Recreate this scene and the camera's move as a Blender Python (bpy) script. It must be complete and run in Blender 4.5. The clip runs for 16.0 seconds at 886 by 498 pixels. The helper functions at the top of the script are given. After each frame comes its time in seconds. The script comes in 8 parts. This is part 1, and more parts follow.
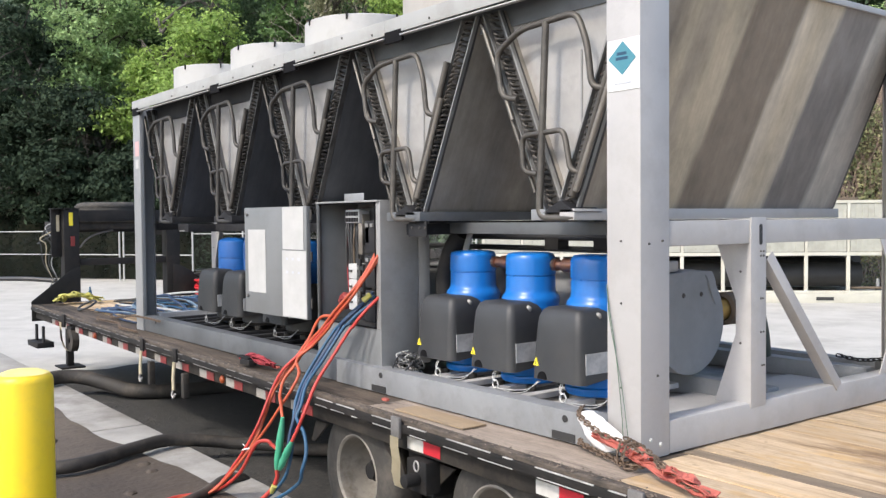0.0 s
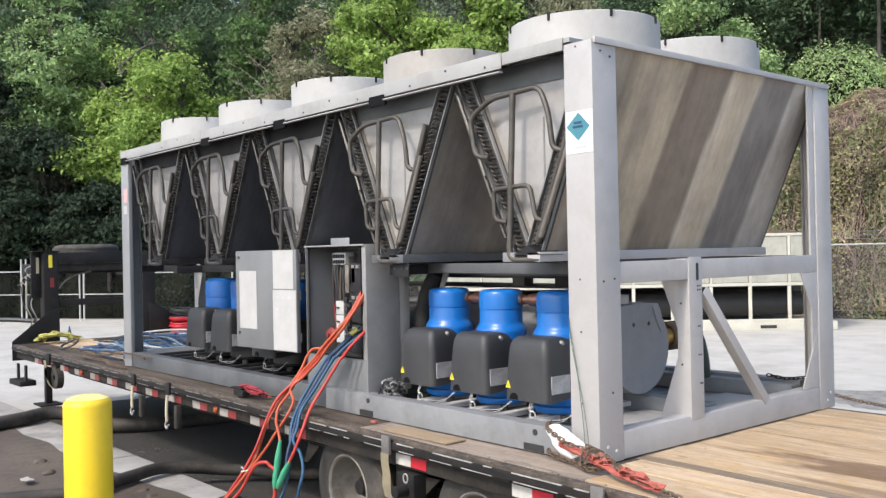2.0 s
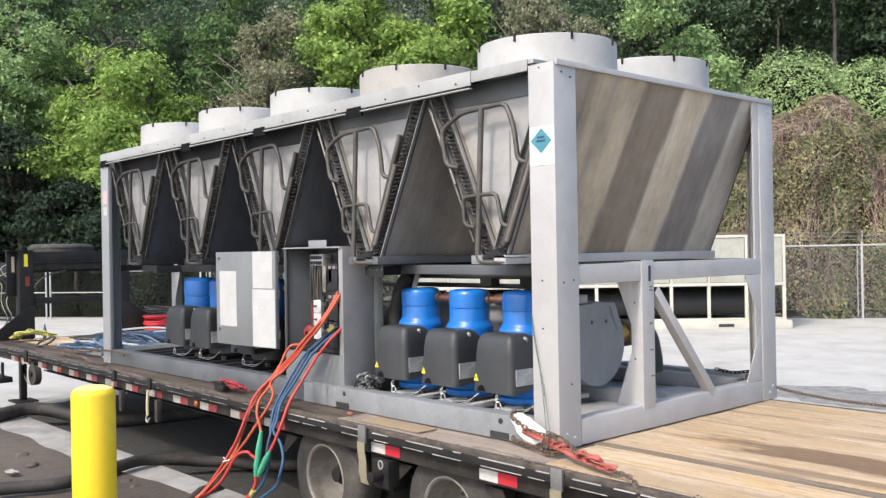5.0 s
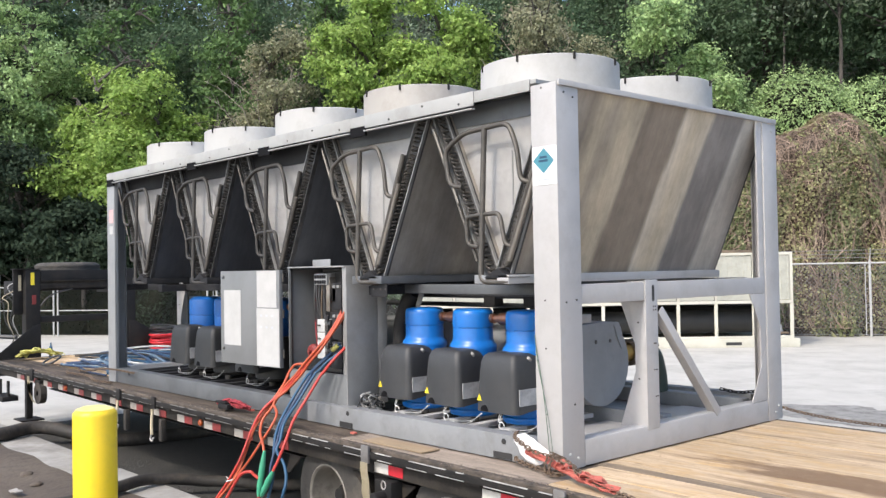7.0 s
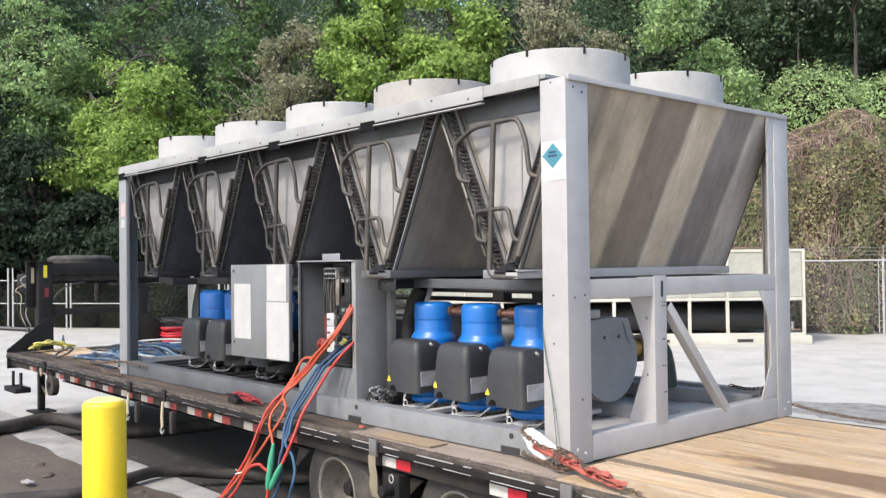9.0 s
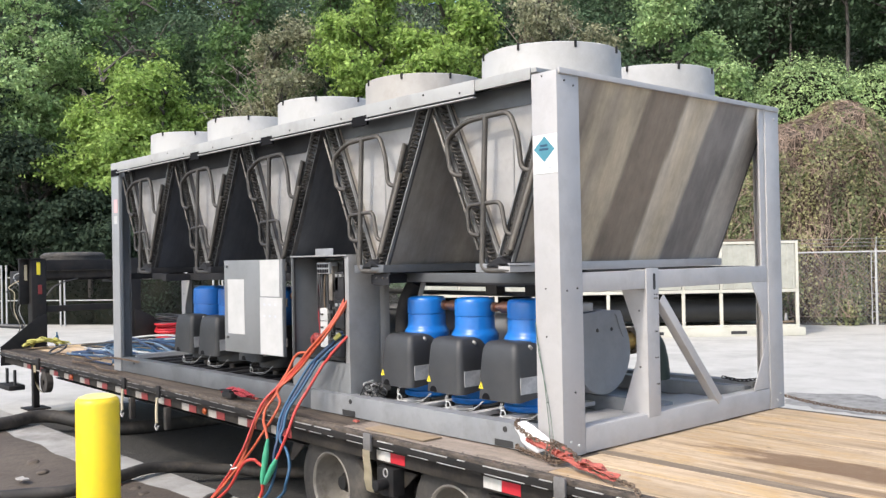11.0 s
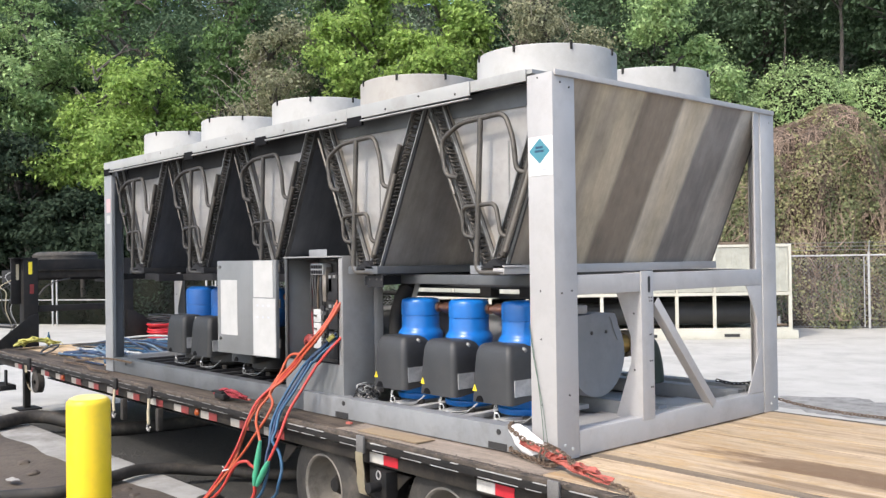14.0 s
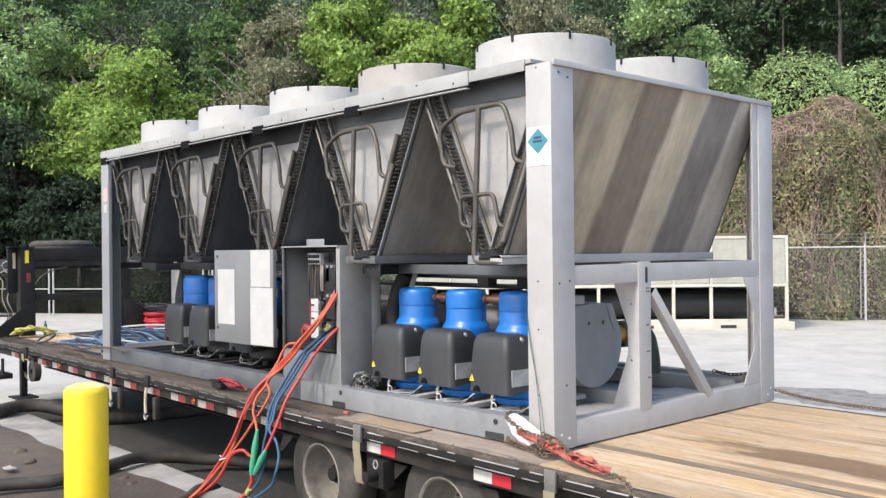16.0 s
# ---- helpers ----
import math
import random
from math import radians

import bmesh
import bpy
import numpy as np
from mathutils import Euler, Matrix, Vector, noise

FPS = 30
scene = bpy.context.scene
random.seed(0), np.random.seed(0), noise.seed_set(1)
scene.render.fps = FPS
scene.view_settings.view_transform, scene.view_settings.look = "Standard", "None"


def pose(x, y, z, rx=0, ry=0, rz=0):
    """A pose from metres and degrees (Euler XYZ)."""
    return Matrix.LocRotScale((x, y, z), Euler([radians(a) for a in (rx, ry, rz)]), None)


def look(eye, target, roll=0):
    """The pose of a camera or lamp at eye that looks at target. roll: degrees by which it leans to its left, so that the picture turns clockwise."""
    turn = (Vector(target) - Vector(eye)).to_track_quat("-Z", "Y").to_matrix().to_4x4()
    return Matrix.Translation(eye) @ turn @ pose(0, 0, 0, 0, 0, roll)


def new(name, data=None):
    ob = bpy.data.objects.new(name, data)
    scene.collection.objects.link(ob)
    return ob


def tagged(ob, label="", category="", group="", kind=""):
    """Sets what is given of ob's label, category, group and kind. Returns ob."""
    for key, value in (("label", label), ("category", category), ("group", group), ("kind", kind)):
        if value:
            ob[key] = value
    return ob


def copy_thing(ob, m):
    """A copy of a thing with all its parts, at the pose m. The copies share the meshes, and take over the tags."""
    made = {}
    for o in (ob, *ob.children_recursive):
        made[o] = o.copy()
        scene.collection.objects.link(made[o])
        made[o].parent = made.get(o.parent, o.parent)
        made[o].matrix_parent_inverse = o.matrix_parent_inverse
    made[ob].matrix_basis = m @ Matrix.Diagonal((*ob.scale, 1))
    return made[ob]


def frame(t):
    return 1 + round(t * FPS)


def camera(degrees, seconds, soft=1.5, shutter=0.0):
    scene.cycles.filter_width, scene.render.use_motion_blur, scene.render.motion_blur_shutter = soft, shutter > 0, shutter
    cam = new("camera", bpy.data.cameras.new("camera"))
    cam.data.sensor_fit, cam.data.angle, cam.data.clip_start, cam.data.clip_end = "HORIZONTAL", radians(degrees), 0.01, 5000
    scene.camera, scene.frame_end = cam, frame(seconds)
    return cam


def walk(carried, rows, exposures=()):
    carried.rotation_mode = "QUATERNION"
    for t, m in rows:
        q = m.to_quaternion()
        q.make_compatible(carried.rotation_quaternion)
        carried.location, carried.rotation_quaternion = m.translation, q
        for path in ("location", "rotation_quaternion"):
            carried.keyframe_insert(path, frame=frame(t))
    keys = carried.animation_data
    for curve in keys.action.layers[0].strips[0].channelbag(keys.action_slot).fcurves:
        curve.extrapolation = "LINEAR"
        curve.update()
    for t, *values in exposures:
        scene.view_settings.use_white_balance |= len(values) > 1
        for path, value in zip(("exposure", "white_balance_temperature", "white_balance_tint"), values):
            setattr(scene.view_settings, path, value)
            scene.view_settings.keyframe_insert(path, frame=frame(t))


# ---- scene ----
EXPOSURE = 0.11
cam = camera(51.7, 16.0, 1.4)
PATH = [
    (0, (2.38, -2.786, 1.798), (0.79, -1.575, 1.734), -0.5),
    (0.5, (2.535, -2.892, 1.826), (0.942, -1.682, 1.789), -1.0),
    (1, (2.586, -3.087, 1.85), (1.038, -1.821, 1.847), -1.4),
    (1.5, (2.652, -3.222, 1.854), (1.131, -1.923, 1.869), -1.3),
    (2, (2.805, -3.305, 1.845), (1.277, -2.014, 1.854), -1.2),
    (2.5, (2.954, -3.372, 1.857), (1.413, -2.096, 1.859), -1.6),
    (3, (3.005, -3.481, 1.868), (1.485, -2.181, 1.879), -1.7),
    (3.5, (3.027, -3.588, 1.868), (1.541, -2.25, 1.876), -1.3),
    (4, (3.053, -3.597, 1.866), (1.577, -2.247, 1.869), -0.9),
    (6.5, (3.082, -3.558, 1.87), (1.593, -2.223, 1.889), -1.2),
    (7, (3.089, -3.566, 1.878), (1.6, -2.231, 1.922), -1.0),
    (7.5, (3.091, -3.562, 1.877), (1.603, -2.225, 1.922), -0.7),
    (8, (3.096, -3.563, 1.875), (1.605, -2.231, 1.902), -0.7),
    (8.5, (3.095, -3.564, 1.873), (1.603, -2.232, 1.897), -0.8),
    (9, (3.104, -3.558, 1.874), (1.598, -2.242, 1.908), -0.7),
    (11.5, (3.116, -3.553, 1.873), (1.62, -2.225, 1.887), -1.2),
    (12, (3.11, -3.55, 1.874), (1.618, -2.217, 1.879), -1.2),
    (12.5, (3.098, -3.543, 1.88), (1.613, -2.203, 1.878), -1.1),
    (13, (3.099, -3.542, 1.873), (1.613, -2.204, 1.882), -0.9),
    (13.5, (3.103, -3.543, 1.87), (1.611, -2.211, 1.891), -0.8),
    (14, (3.098, -3.543, 1.875), (1.609, -2.208, 1.899), -0.8),
    (14.5, (3.101, -3.552, 1.872), (1.611, -2.217, 1.896), -0.7),
    (15, (3.101, -3.55, 1.873), (1.612, -2.215, 1.889), -0.7),
    (15.5, (3.098, -3.542, 1.876), (1.61, -2.206, 1.88), -0.6),
    (16, (3.094, -3.545, 1.872), (1.609, -2.205, 1.875), -0.6),
]
walk(cam, [(t, look(eye, target, roll)) for t, eye, target, roll in PATH], [(0.0, EXPOSURE - 0.04), (1.0, EXPOSURE - 0.13), (2.0, EXPOSURE - 0.10), (3.0, EXPOSURE), (16.0, EXPOSURE)])

# ---- world and sun ----
SUN_FROM = Vector((0.08, -0.68, 0.72)).normalized()
world = bpy.data.worlds.new("sky")
scene.world = world
world.use_nodes = True
wn = world.node_tree.nodes
sky = wn.new("ShaderNodeTexSky")
sky.sky_type = "NISHITA"
sky.sun_disc = False
sky.sun_elevation = math.asin(SUN_FROM.z)
sky.sun_rotation = math.atan2(SUN_FROM.x, SUN_FROM.y)
sky.air_density, sky.dust_density, sky.ozone_density = 1.0, 2.5, 1.0
wn["Background"].inputs["Strength"].default_value = 0.32
world.node_tree.links.new(sky.outputs["Color"], wn["Background"].inputs["Color"])
sun = new("sun", bpy.data.lights.new("sun", "SUN"))
sun.data.energy, sun.data.angle, sun.data.color = 2.6, radians(5.0), (1.0, 0.94, 0.85)
sun.matrix_world = look(SUN_FROM * 50, (0, 0, 0))


# ---- materials ----
def surface(name, c1, c2, scale=6.0, rough=(0.5, 0.7), metal=0.0, bump=0.1, bump_scale=60.0, dirt=None, dirt_amount=0.5,
            dirt_scale=2.0, stretch=(1, 1, 1), rand=0.0, island=0.0, world_space=False, coat=0.0, spec=0.5):
    m = bpy.data.materials.new(name)
    m.use_nodes = True
    n, l = m.node_tree.nodes, m.node_tree.links
    b = n["Principled BSDF"]
    co = n.new("ShaderNodeTexCoord")
    mp = n.new("ShaderNodeMapping")
    mp.inputs["Scale"].default_value = stretch
    if world_space:
        geo = n.new("ShaderNodeNewGeometry")
        l.new(geo.outputs["Position"], mp.inputs["Vector"])
    else:
        l.new(co.outputs["Object"], mp.inputs["Vector"])
    vec = mp.outputs["Vector"]
    info = n.new("ShaderNodeObjectInfo")
    if rand:
        add = n.new("ShaderNodeVectorMath")
        mul = n.new("ShaderNodeMath")
        mul.operation, mul.inputs[1].default_value = "MULTIPLY", 37.0
        l.new(info.outputs["Random"], mul.inputs[0])
        l.new(vec, add.inputs[0])
        l.new(mul.outputs[0], add.inputs[1])
        vec = add.outputs[0]
    big = n.new("ShaderNodeTexNoise")
    big.inputs["Scale"].default_value, big.inputs["Detail"].default_value, big.inputs["Roughness"].default_value = scale, 6, 0.62
    l.new(vec, big.inputs["Vector"])
    ramp = n.new("ShaderNodeValToRGB")
    ramp.color_ramp.elements[0].position, ramp.color_ramp.elements[1].position = 0.3, 0.7
    ramp.color_ramp.elements[0].color, ramp.color_ramp.elements[1].color = (*c1, 1), (*c2, 1)
    l.new(big.outputs["Fac"], ramp.inputs["Fac"])
    col = ramp.outputs["Color"]
    if dirt:
        dn = n.new("ShaderNodeTexNoise")
        dn.inputs["Scale"].default_value, dn.inputs["Detail"].default_value, dn.inputs["Roughness"].default_value = dirt_scale, 8, 0.7
        l.new(vec, dn.inputs["Vector"])
        dr = n.new("ShaderNodeValToRGB")
        dr.color_ramp.elements[0].position, dr.color_ramp.elements[1].position = 0.48, 0.72
        dr.color_ramp.elements[1].color = (dirt_amount, dirt_amount, dirt_amount, 1)
        l.new(dn.outputs["Fac"], dr.inputs["Fac"])
        mix = n.new("ShaderNodeMix")
        mix.data_type = "RGBA"
        l.new(dr.outputs["Color"], mix.inputs["Factor"])
        l.new(col, mix.inputs["A"])
        mix.inputs["B"].default_value = (*dirt, 1)
        col = mix.outputs["Result"]
    if rand or island:
        hsv = n.new("ShaderNodeHueSaturation")
        mr = n.new("ShaderNodeMapRange")
        k = rand or island
        mr.inputs["To Min"].default_value, mr.inputs["To Max"].default_value = 1 - k, 1 + k
        if island:
            geo2 = n.new("ShaderNodeNewGeometry")
            l.new(geo2.outputs["Random Per Island"], mr.inputs["Value"])
        else:
            l.new(info.outputs["Random"], mr.inputs["Value"])
        l.new(mr.outputs["Result"], hsv.inputs["Value"])
        l.new(col, hsv.inputs["Color"])
        col = hsv.outputs["Color"]
    l.new(col, b.inputs["Base Color"])
    rr = n.new("ShaderNodeMapRange")
    rr.inputs["To Min"].default_value, rr.inputs["To Max"].default_value = rough
    l.new(big.outputs["Fac"], rr.inputs["Value"])
    l.new(rr.outputs["Result"], b.inputs["Roughness"])
    b.inputs["Metallic"].default_value = metal
    b.inputs["Coat Weight"].default_value = coat
    b.inputs["Specular IOR Level"].default_value = spec
    if bump:
        fine = n.new("ShaderNodeTexNoise")
        fine.inputs["Scale"].default_value, fine.inputs["Detail"].default_value = bump_scale, 4
        l.new(vec, fine.inputs["Vector"])
        bp = n.new("ShaderNodeBump")
        bp.inputs["Strength"].default_value, bp.inputs["Distance"].default_value = bump, 0.01
        l.new(fine.outputs["Fac"], bp.inputs["Height"])
        l.new(bp.outputs["Normal"], b.inputs["Normal"])
    return m


def stripe_coil(name, stops, along=1, dark=1.0):
    """Fin face: pleated fins in fine relief, with washed and unwashed bands of aluminium."""
    m = bpy.data.materials.new(name)
    m.use_nodes = True
    n, l = m.node_tree.nodes, m.node_tree.links
    b = n["Principled BSDF"]
    co = n.new("ShaderNodeTexCoord")
    sep = n.new("ShaderNodeSeparateXYZ")
    l.new(co.outputs["Object"], sep.inputs["Vector"])
    wob = n.new("ShaderNodeTexNoise")
    wob.inputs["Scale"].default_value, wob.inputs["Detail"].default_value = 9, 6
    mp = n.new("ShaderNodeMapping")
    mp.inputs["Scale"].default_value = (0.4, 2.0, 0.25)
    l.new(co.outputs["Object"], mp.inputs["Vector"])
    l.new(mp.outputs["Vector"], wob.inputs["Vector"])
    ma = n.new("ShaderNodeMath")
    ma.operation, ma.inputs[1].default_value, ma.inputs[2].default_value = "MULTIPLY_ADD", 0.05, -0.025
    l.new(wob.outputs["Fac"], ma.inputs[0])
    ad = n.new("ShaderNodeMath")
    sl = n.new("ShaderNodeMath")
    sl.operation, sl.inputs[1].default_value = "MULTIPLY_ADD", -0.083
    l.new(sep.outputs[2], sl.inputs[0])
    l.new(sep.outputs[along], sl.inputs[2])
    l.new(sl.outputs[0], ad.inputs[0])
    l.new(ma.outputs[0], ad.inputs[1])
    mr = n.new("ShaderNodeMapRange")
    mr.inputs["From Min"].default_value, mr.inputs["From Max"].default_value = -0.083, 2.167
    l.new(ad.outputs[0], mr.inputs["Value"])
    rp = n.new("ShaderNodeValToRGB")
    els = rp.color_ramp.elements
    while len(els) < len(stops):
        els.new(0.5)
    for e, (p, c) in zip(els, stops):
        e.position, e.color = p, (c[0] * dark, c[1] * dark, c[2] * dark, 1)
    l.new(mr.outputs["Result"], rp.inputs["Fac"])
    blot = n.new("ShaderNodeTexNoise")
    blot.inputs["Scale"].default_value, blot.inputs["Detail"].default_value, blot.inputs["Roughness"].default_value = 3.0, 8, 0.7
    mp2 = n.new("ShaderNodeMapping")
    mp2.inputs["Scale"].default_value = (1, 1.6, 1.0)
    l.new(co.outputs["Object"], mp2.inputs["Vector"])
    l.new(mp2.outputs["Vector"], blot.inputs["Vector"])
    hs = n.new("ShaderNodeHueSaturation")
    mr2 = n.new("ShaderNodeMapRange")
    mr2.inputs["From Min"].default_value, mr2.inputs["From Max"].default_value = 0.3, 0.7
    mr2.inputs["To Min"].default_value, mr2.inputs["To Max"].default_value = 0.72, 1.24
    l.new(blot.outputs["Fac"], mr2.inputs["Value"])
    l.new(mr2.outputs["Result"], hs.inputs["Value"])
    l.new(rp.outputs["Color"], hs.inputs["Color"])
    strk = n.new("ShaderNodeTexNoise")
    strk.inputs["Scale"].default_value, strk.inputs["Detail"].default_value, strk.inputs["Roughness"].default_value = 3.0, 7, 0.65
    mp3 = n.new("ShaderNodeMapping")
    mp3.inputs["Scale"].default_value = (0.5, 9.0, 0.5)
    l.new(co.outputs["Object"], mp3.inputs["Vector"])
    l.new(mp3.outputs["Vector"], strk.inputs["Vector"])
    mr3 = n.new("ShaderNodeMapRange")
    mr3.inputs["From Min"].default_value, mr3.inputs["From Max"].default_value = 0.32, 0.68
    mr3.inputs["To Min"].default_value, mr3.inputs["To Max"].default_value = 0.91, 1.09
    l.new(strk.outputs["Fac"], mr3.inputs["Value"])
    hs3 = n.new("ShaderNodeHueSaturation")
    l.new(mr3.outputs["Result"], hs3.inputs["Value"])
    l.new(hs.outputs["Color"], hs3.inputs["Color"])
    l.new(hs3.outputs["Color"], b.inputs["Base Color"])
    b.inputs["Roughness"].default_value, b.inputs["Metallic"].default_value = 0.55, 0.25
    fin = n.new("ShaderNodeTexNoise")
    fin.inputs["Scale"].default_value, fin.inputs["Detail"].default_value = 20.0, 3
    l.new(mp3.outputs["Vector"], fin.inputs["Vector"])
    bp = n.new("ShaderNodeBump")
    bp.inputs["Strength"].default_value, bp.inputs["Distance"].default_value = 0.25, 0.004
    l.new(fin.outputs["Fac"], bp.inputs["Height"])
    l.new(bp.outputs["Normal"], b.inputs["Normal"])
    return m


def board_wood(name, pale, deep, stain, amount, ochre=None, spill=False):
    """Sawn boards: long grain, knots and soft blots of old stain that run with the grain."""
    m = bpy.data.materials.new(name)
    m.use_nodes = True
    n, l = m.node_tree.nodes, m.node_tree.links
    b = n["Principled BSDF"]
    co = n.new("ShaderNodeTexCoord")
    info = n.new("ShaderNodeObjectInfo")
    sh = n.new("ShaderNodeMath")
    sh.operation, sh.inputs[1].default_value = "MULTIPLY", 23.0
    l.new(info.outputs["Random"], sh.inputs[0])

    def noise_of(stretch, scale, detail, rough, low, high, own=True):
        mp_ = n.new("ShaderNodeMapping")
        mp_.inputs["Scale"].default_value = stretch
        l.new(co.outputs["Object"], mp_.inputs["Vector"])
        out = mp_.outputs["Vector"]
        if own:
            av = n.new("ShaderNodeVectorMath")
            l.new(out, av.inputs[0])
            l.new(sh.outputs[0], av.inputs[1])
            out = av.outputs[0]
        t = n.new("ShaderNodeTexNoise")
        t.inputs["Scale"].default_value, t.inputs["Detail"].default_value, t.inputs["Roughness"].default_value = scale, detail, rough
        t.inputs["Distortion"].default_value = 0.25
        l.new(out, t.inputs["Vector"])
        r = n.new("ShaderNodeMapRange")
        r.interpolation_type = "SMOOTHSTEP"
        r.inputs["From Min"].default_value, r.inputs["From Max"].default_value = low, high
        l.new(t.outputs["Fac"], r.inputs["Value"])
        return r.outputs["Result"]

    def blend(fac, a, bcol, k=1.0):
        if k != 1.0:
            mu = n.new("ShaderNodeMath")
            mu.operation, mu.inputs[1].default_value = "MULTIPLY", k
            l.new(fac, mu.inputs[0])
            fac = mu.outputs[0]
        x = n.new("ShaderNodeMix")
        x.data_type = "RGBA"
        l.new(fac, x.inputs["Factor"])
        for sock, c in (("A", a), ("B", bcol)):
            if isinstance(c, tuple):
                x.inputs[sock].default_value = (*c, 1)
            else:
                l.new(c, x.inputs[sock])
        return x.outputs["Result"]

    col = blend(noise_of((0.5, 5, 1), 2.0, 6, 0.65, 0.32, 0.68), pale, deep)
    col = blend(noise_of((1.2, 60, 1), 2.0, 3, 0.5, 0.35, 0.75), col, tuple(0.62 * c for c in deep), 0.42)
    if ochre:
        col = blend(noise_of((1.3, 4.0, 1), 2.0, 8, 0.7, 0.48, 0.66), col, ochre, 0.75)
        col = blend(noise_of((0.7, 9.0, 1), 1.6, 8, 0.7, 0.56, 0.66), col, (0.27, 0.215, 0.12), 0.75)
    if spill:
        # an old spill soaked into several boards, in one place on the deck
        sp = n.new("ShaderNodeVectorMath")
        sp.operation = "SUBTRACT"
        sp.inputs[1].default_value = (1.15, 0.86, 0.83)
        l.new(co.outputs["Object"], sp.inputs[0])
        wp = n.new("ShaderNodeTexNoise")
        wp.inputs["Scale"].default_value, wp.inputs["Detail"].default_value, wp.inputs["Roughness"].default_value = 2.6, 8, 0.7
        wm = n.new("ShaderNodeMapping")
        wm.inputs["Scale"].default_value = (0.7, 3.0, 1)
        l.new(co.outputs["Object"], wm.inputs["Vector"])
        l.new(wm.outputs["Vector"], wp.inputs["Vector"])
        sc_ = n.new("ShaderNodeVectorMath")
        sc_.operation = "MULTIPLY"
        sc_.inputs[1].default_value = (1.15, 5.6, 0)
        l.new(sp.outputs[0], sc_.inputs[0])
        le = n.new("ShaderNodeVectorMath")
        le.operation = "LENGTH"
        l.new(sc_.outputs[0], le.inputs[0])
        su = n.new("ShaderNodeMath")
        su.operation, su.inputs[1].default_value = "MULTIPLY_ADD", 2.4
        l.new(wp.outputs["Fac"], su.inputs[0])
        l.new(le.outputs["Value"], su.inputs[2])
        sr = n.new("ShaderNodeMapRange")
        sr.interpolation_type = "SMOOTHSTEP"
        sr.inputs["From Min"].default_value, sr.inputs["From Max"].default_value = 2.35, 1.75
        l.new(su.outputs[0], sr.inputs["Value"])
        col = blend(sr.outputs["Result"], col, stain, amount)
        col = blend(noise_of((0.40, 5.5, 1), 0.8, 9, 0.7, 0.53, 0.66), col, stain, amount * 0.7)
    else:
        col = blend(noise_of((0.42, 2.2, 1), 0.9, 9, 0.72, 0.495, 0.60), col, stain, amount)
        col = blend(noise_of((0.5, 7.0, 1), 1.1, 8, 0.68, 0.55, 0.66), col, stain, amount * 0.75)
    col = blend(noise_of((4, 7, 1), 2.2, 2, 0.5, 0.70, 0.78), col, tuple(0.5 * c for c in deep), 0.7)
    col = blend(noise_of((3, 5, 1), 6.0, 8, 0.75, 0.46, 0.70), col, tuple(0.55 * c for c in deep), 0.38 if spill else 0.45)
    hs = n.new("ShaderNodeHueSaturation")
    mr = n.new("ShaderNodeMapRange")
    mr.inputs["To Min"].default_value, mr.inputs["To Max"].default_value = 0.88, 1.1
    l.new(info.outputs["Random"], mr.inputs["Value"])
    l.new(mr.outputs["Result"], hs.inputs["Value"])
    l.new(col, hs.inputs["Color"])
    l.new(hs.outputs["Color"], b.inputs["Base Color"])
    b.inputs["Roughness"].default_value = 0.82
    b.inputs["Specular IOR Level"].default_value = 0.3
    bp = n.new("ShaderNodeBump")
    bp.inputs["Strength"].default_value, bp.inputs["Distance"].default_value = 0.3, 0.004
    l.new(noise_of((1.0, 45, 1), 2.5, 5, 0.6, 0.2, 0.8), bp.inputs["Height"])
    l.new(bp.outputs["Normal"], b.inputs["Normal"])
    return m


M_PAINT = surface("grey_paint", (0.372, 0.362, 0.356), (0.452, 0.442, 0.434), 1.6, (0.38, 0.55), 0.0, 0.05, 90, (0.275, 0.258, 0.242), 0.5, 3.0)
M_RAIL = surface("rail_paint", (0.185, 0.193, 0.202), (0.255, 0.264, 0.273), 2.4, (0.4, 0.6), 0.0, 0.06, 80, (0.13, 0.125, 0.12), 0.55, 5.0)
M_RAILDK = surface("dark_rail_paint", (0.078, 0.085, 0.092), (0.125, 0.132, 0.140), 2.4, (0.4, 0.6), 0.0, 0.06, 80, (0.055, 0.054, 0.052), 0.6, 5.0)
M_POSTDK = surface("shaded_post_paint", (0.215, 0.222, 0.228), (0.30, 0.308, 0.315), 2.0, (0.4, 0.6), 0.0, 0.06, 80, (0.14, 0.138, 0.135), 0.5, 4.0)
M_GALVDK = surface("dull_galvanised", (0.22, 0.22, 0.215), (0.32, 0.32, 0.31), 6, (0.4, 0.6), 0.35, 0.05, 70, (0.13, 0.12, 0.11), 0.5, 5.0)
M_DOOR = surface("cabinet_door_paint", (0.155, 0.162, 0.165), (0.19, 0.197, 0.20), 2.0, (0.4, 0.55), 0.0, 0.04, 90, (0.12, 0.12, 0.118), 0.5, 3)
M_PIPELT = surface("bright_copper_tube", (0.16, 0.145, 0.125), (0.24, 0.22, 0.19), 9, (0.4, 0.55), 0.4, 0.05, 60)
M_PINK = surface("faded_pink_sticker", (0.55, 0.30, 0.30), (0.62, 0.42, 0.42), 8, (0.6, 0.8), 0.0, 0.0)
M_FAN = surface("fan_ring_white", (0.375, 0.372, 0.358), (0.445, 0.438, 0.424), 1.8, (0.5, 0.7), 0.0, 0.05, 60, (0.27, 0.26, 0.23), 0.45, 4.0)
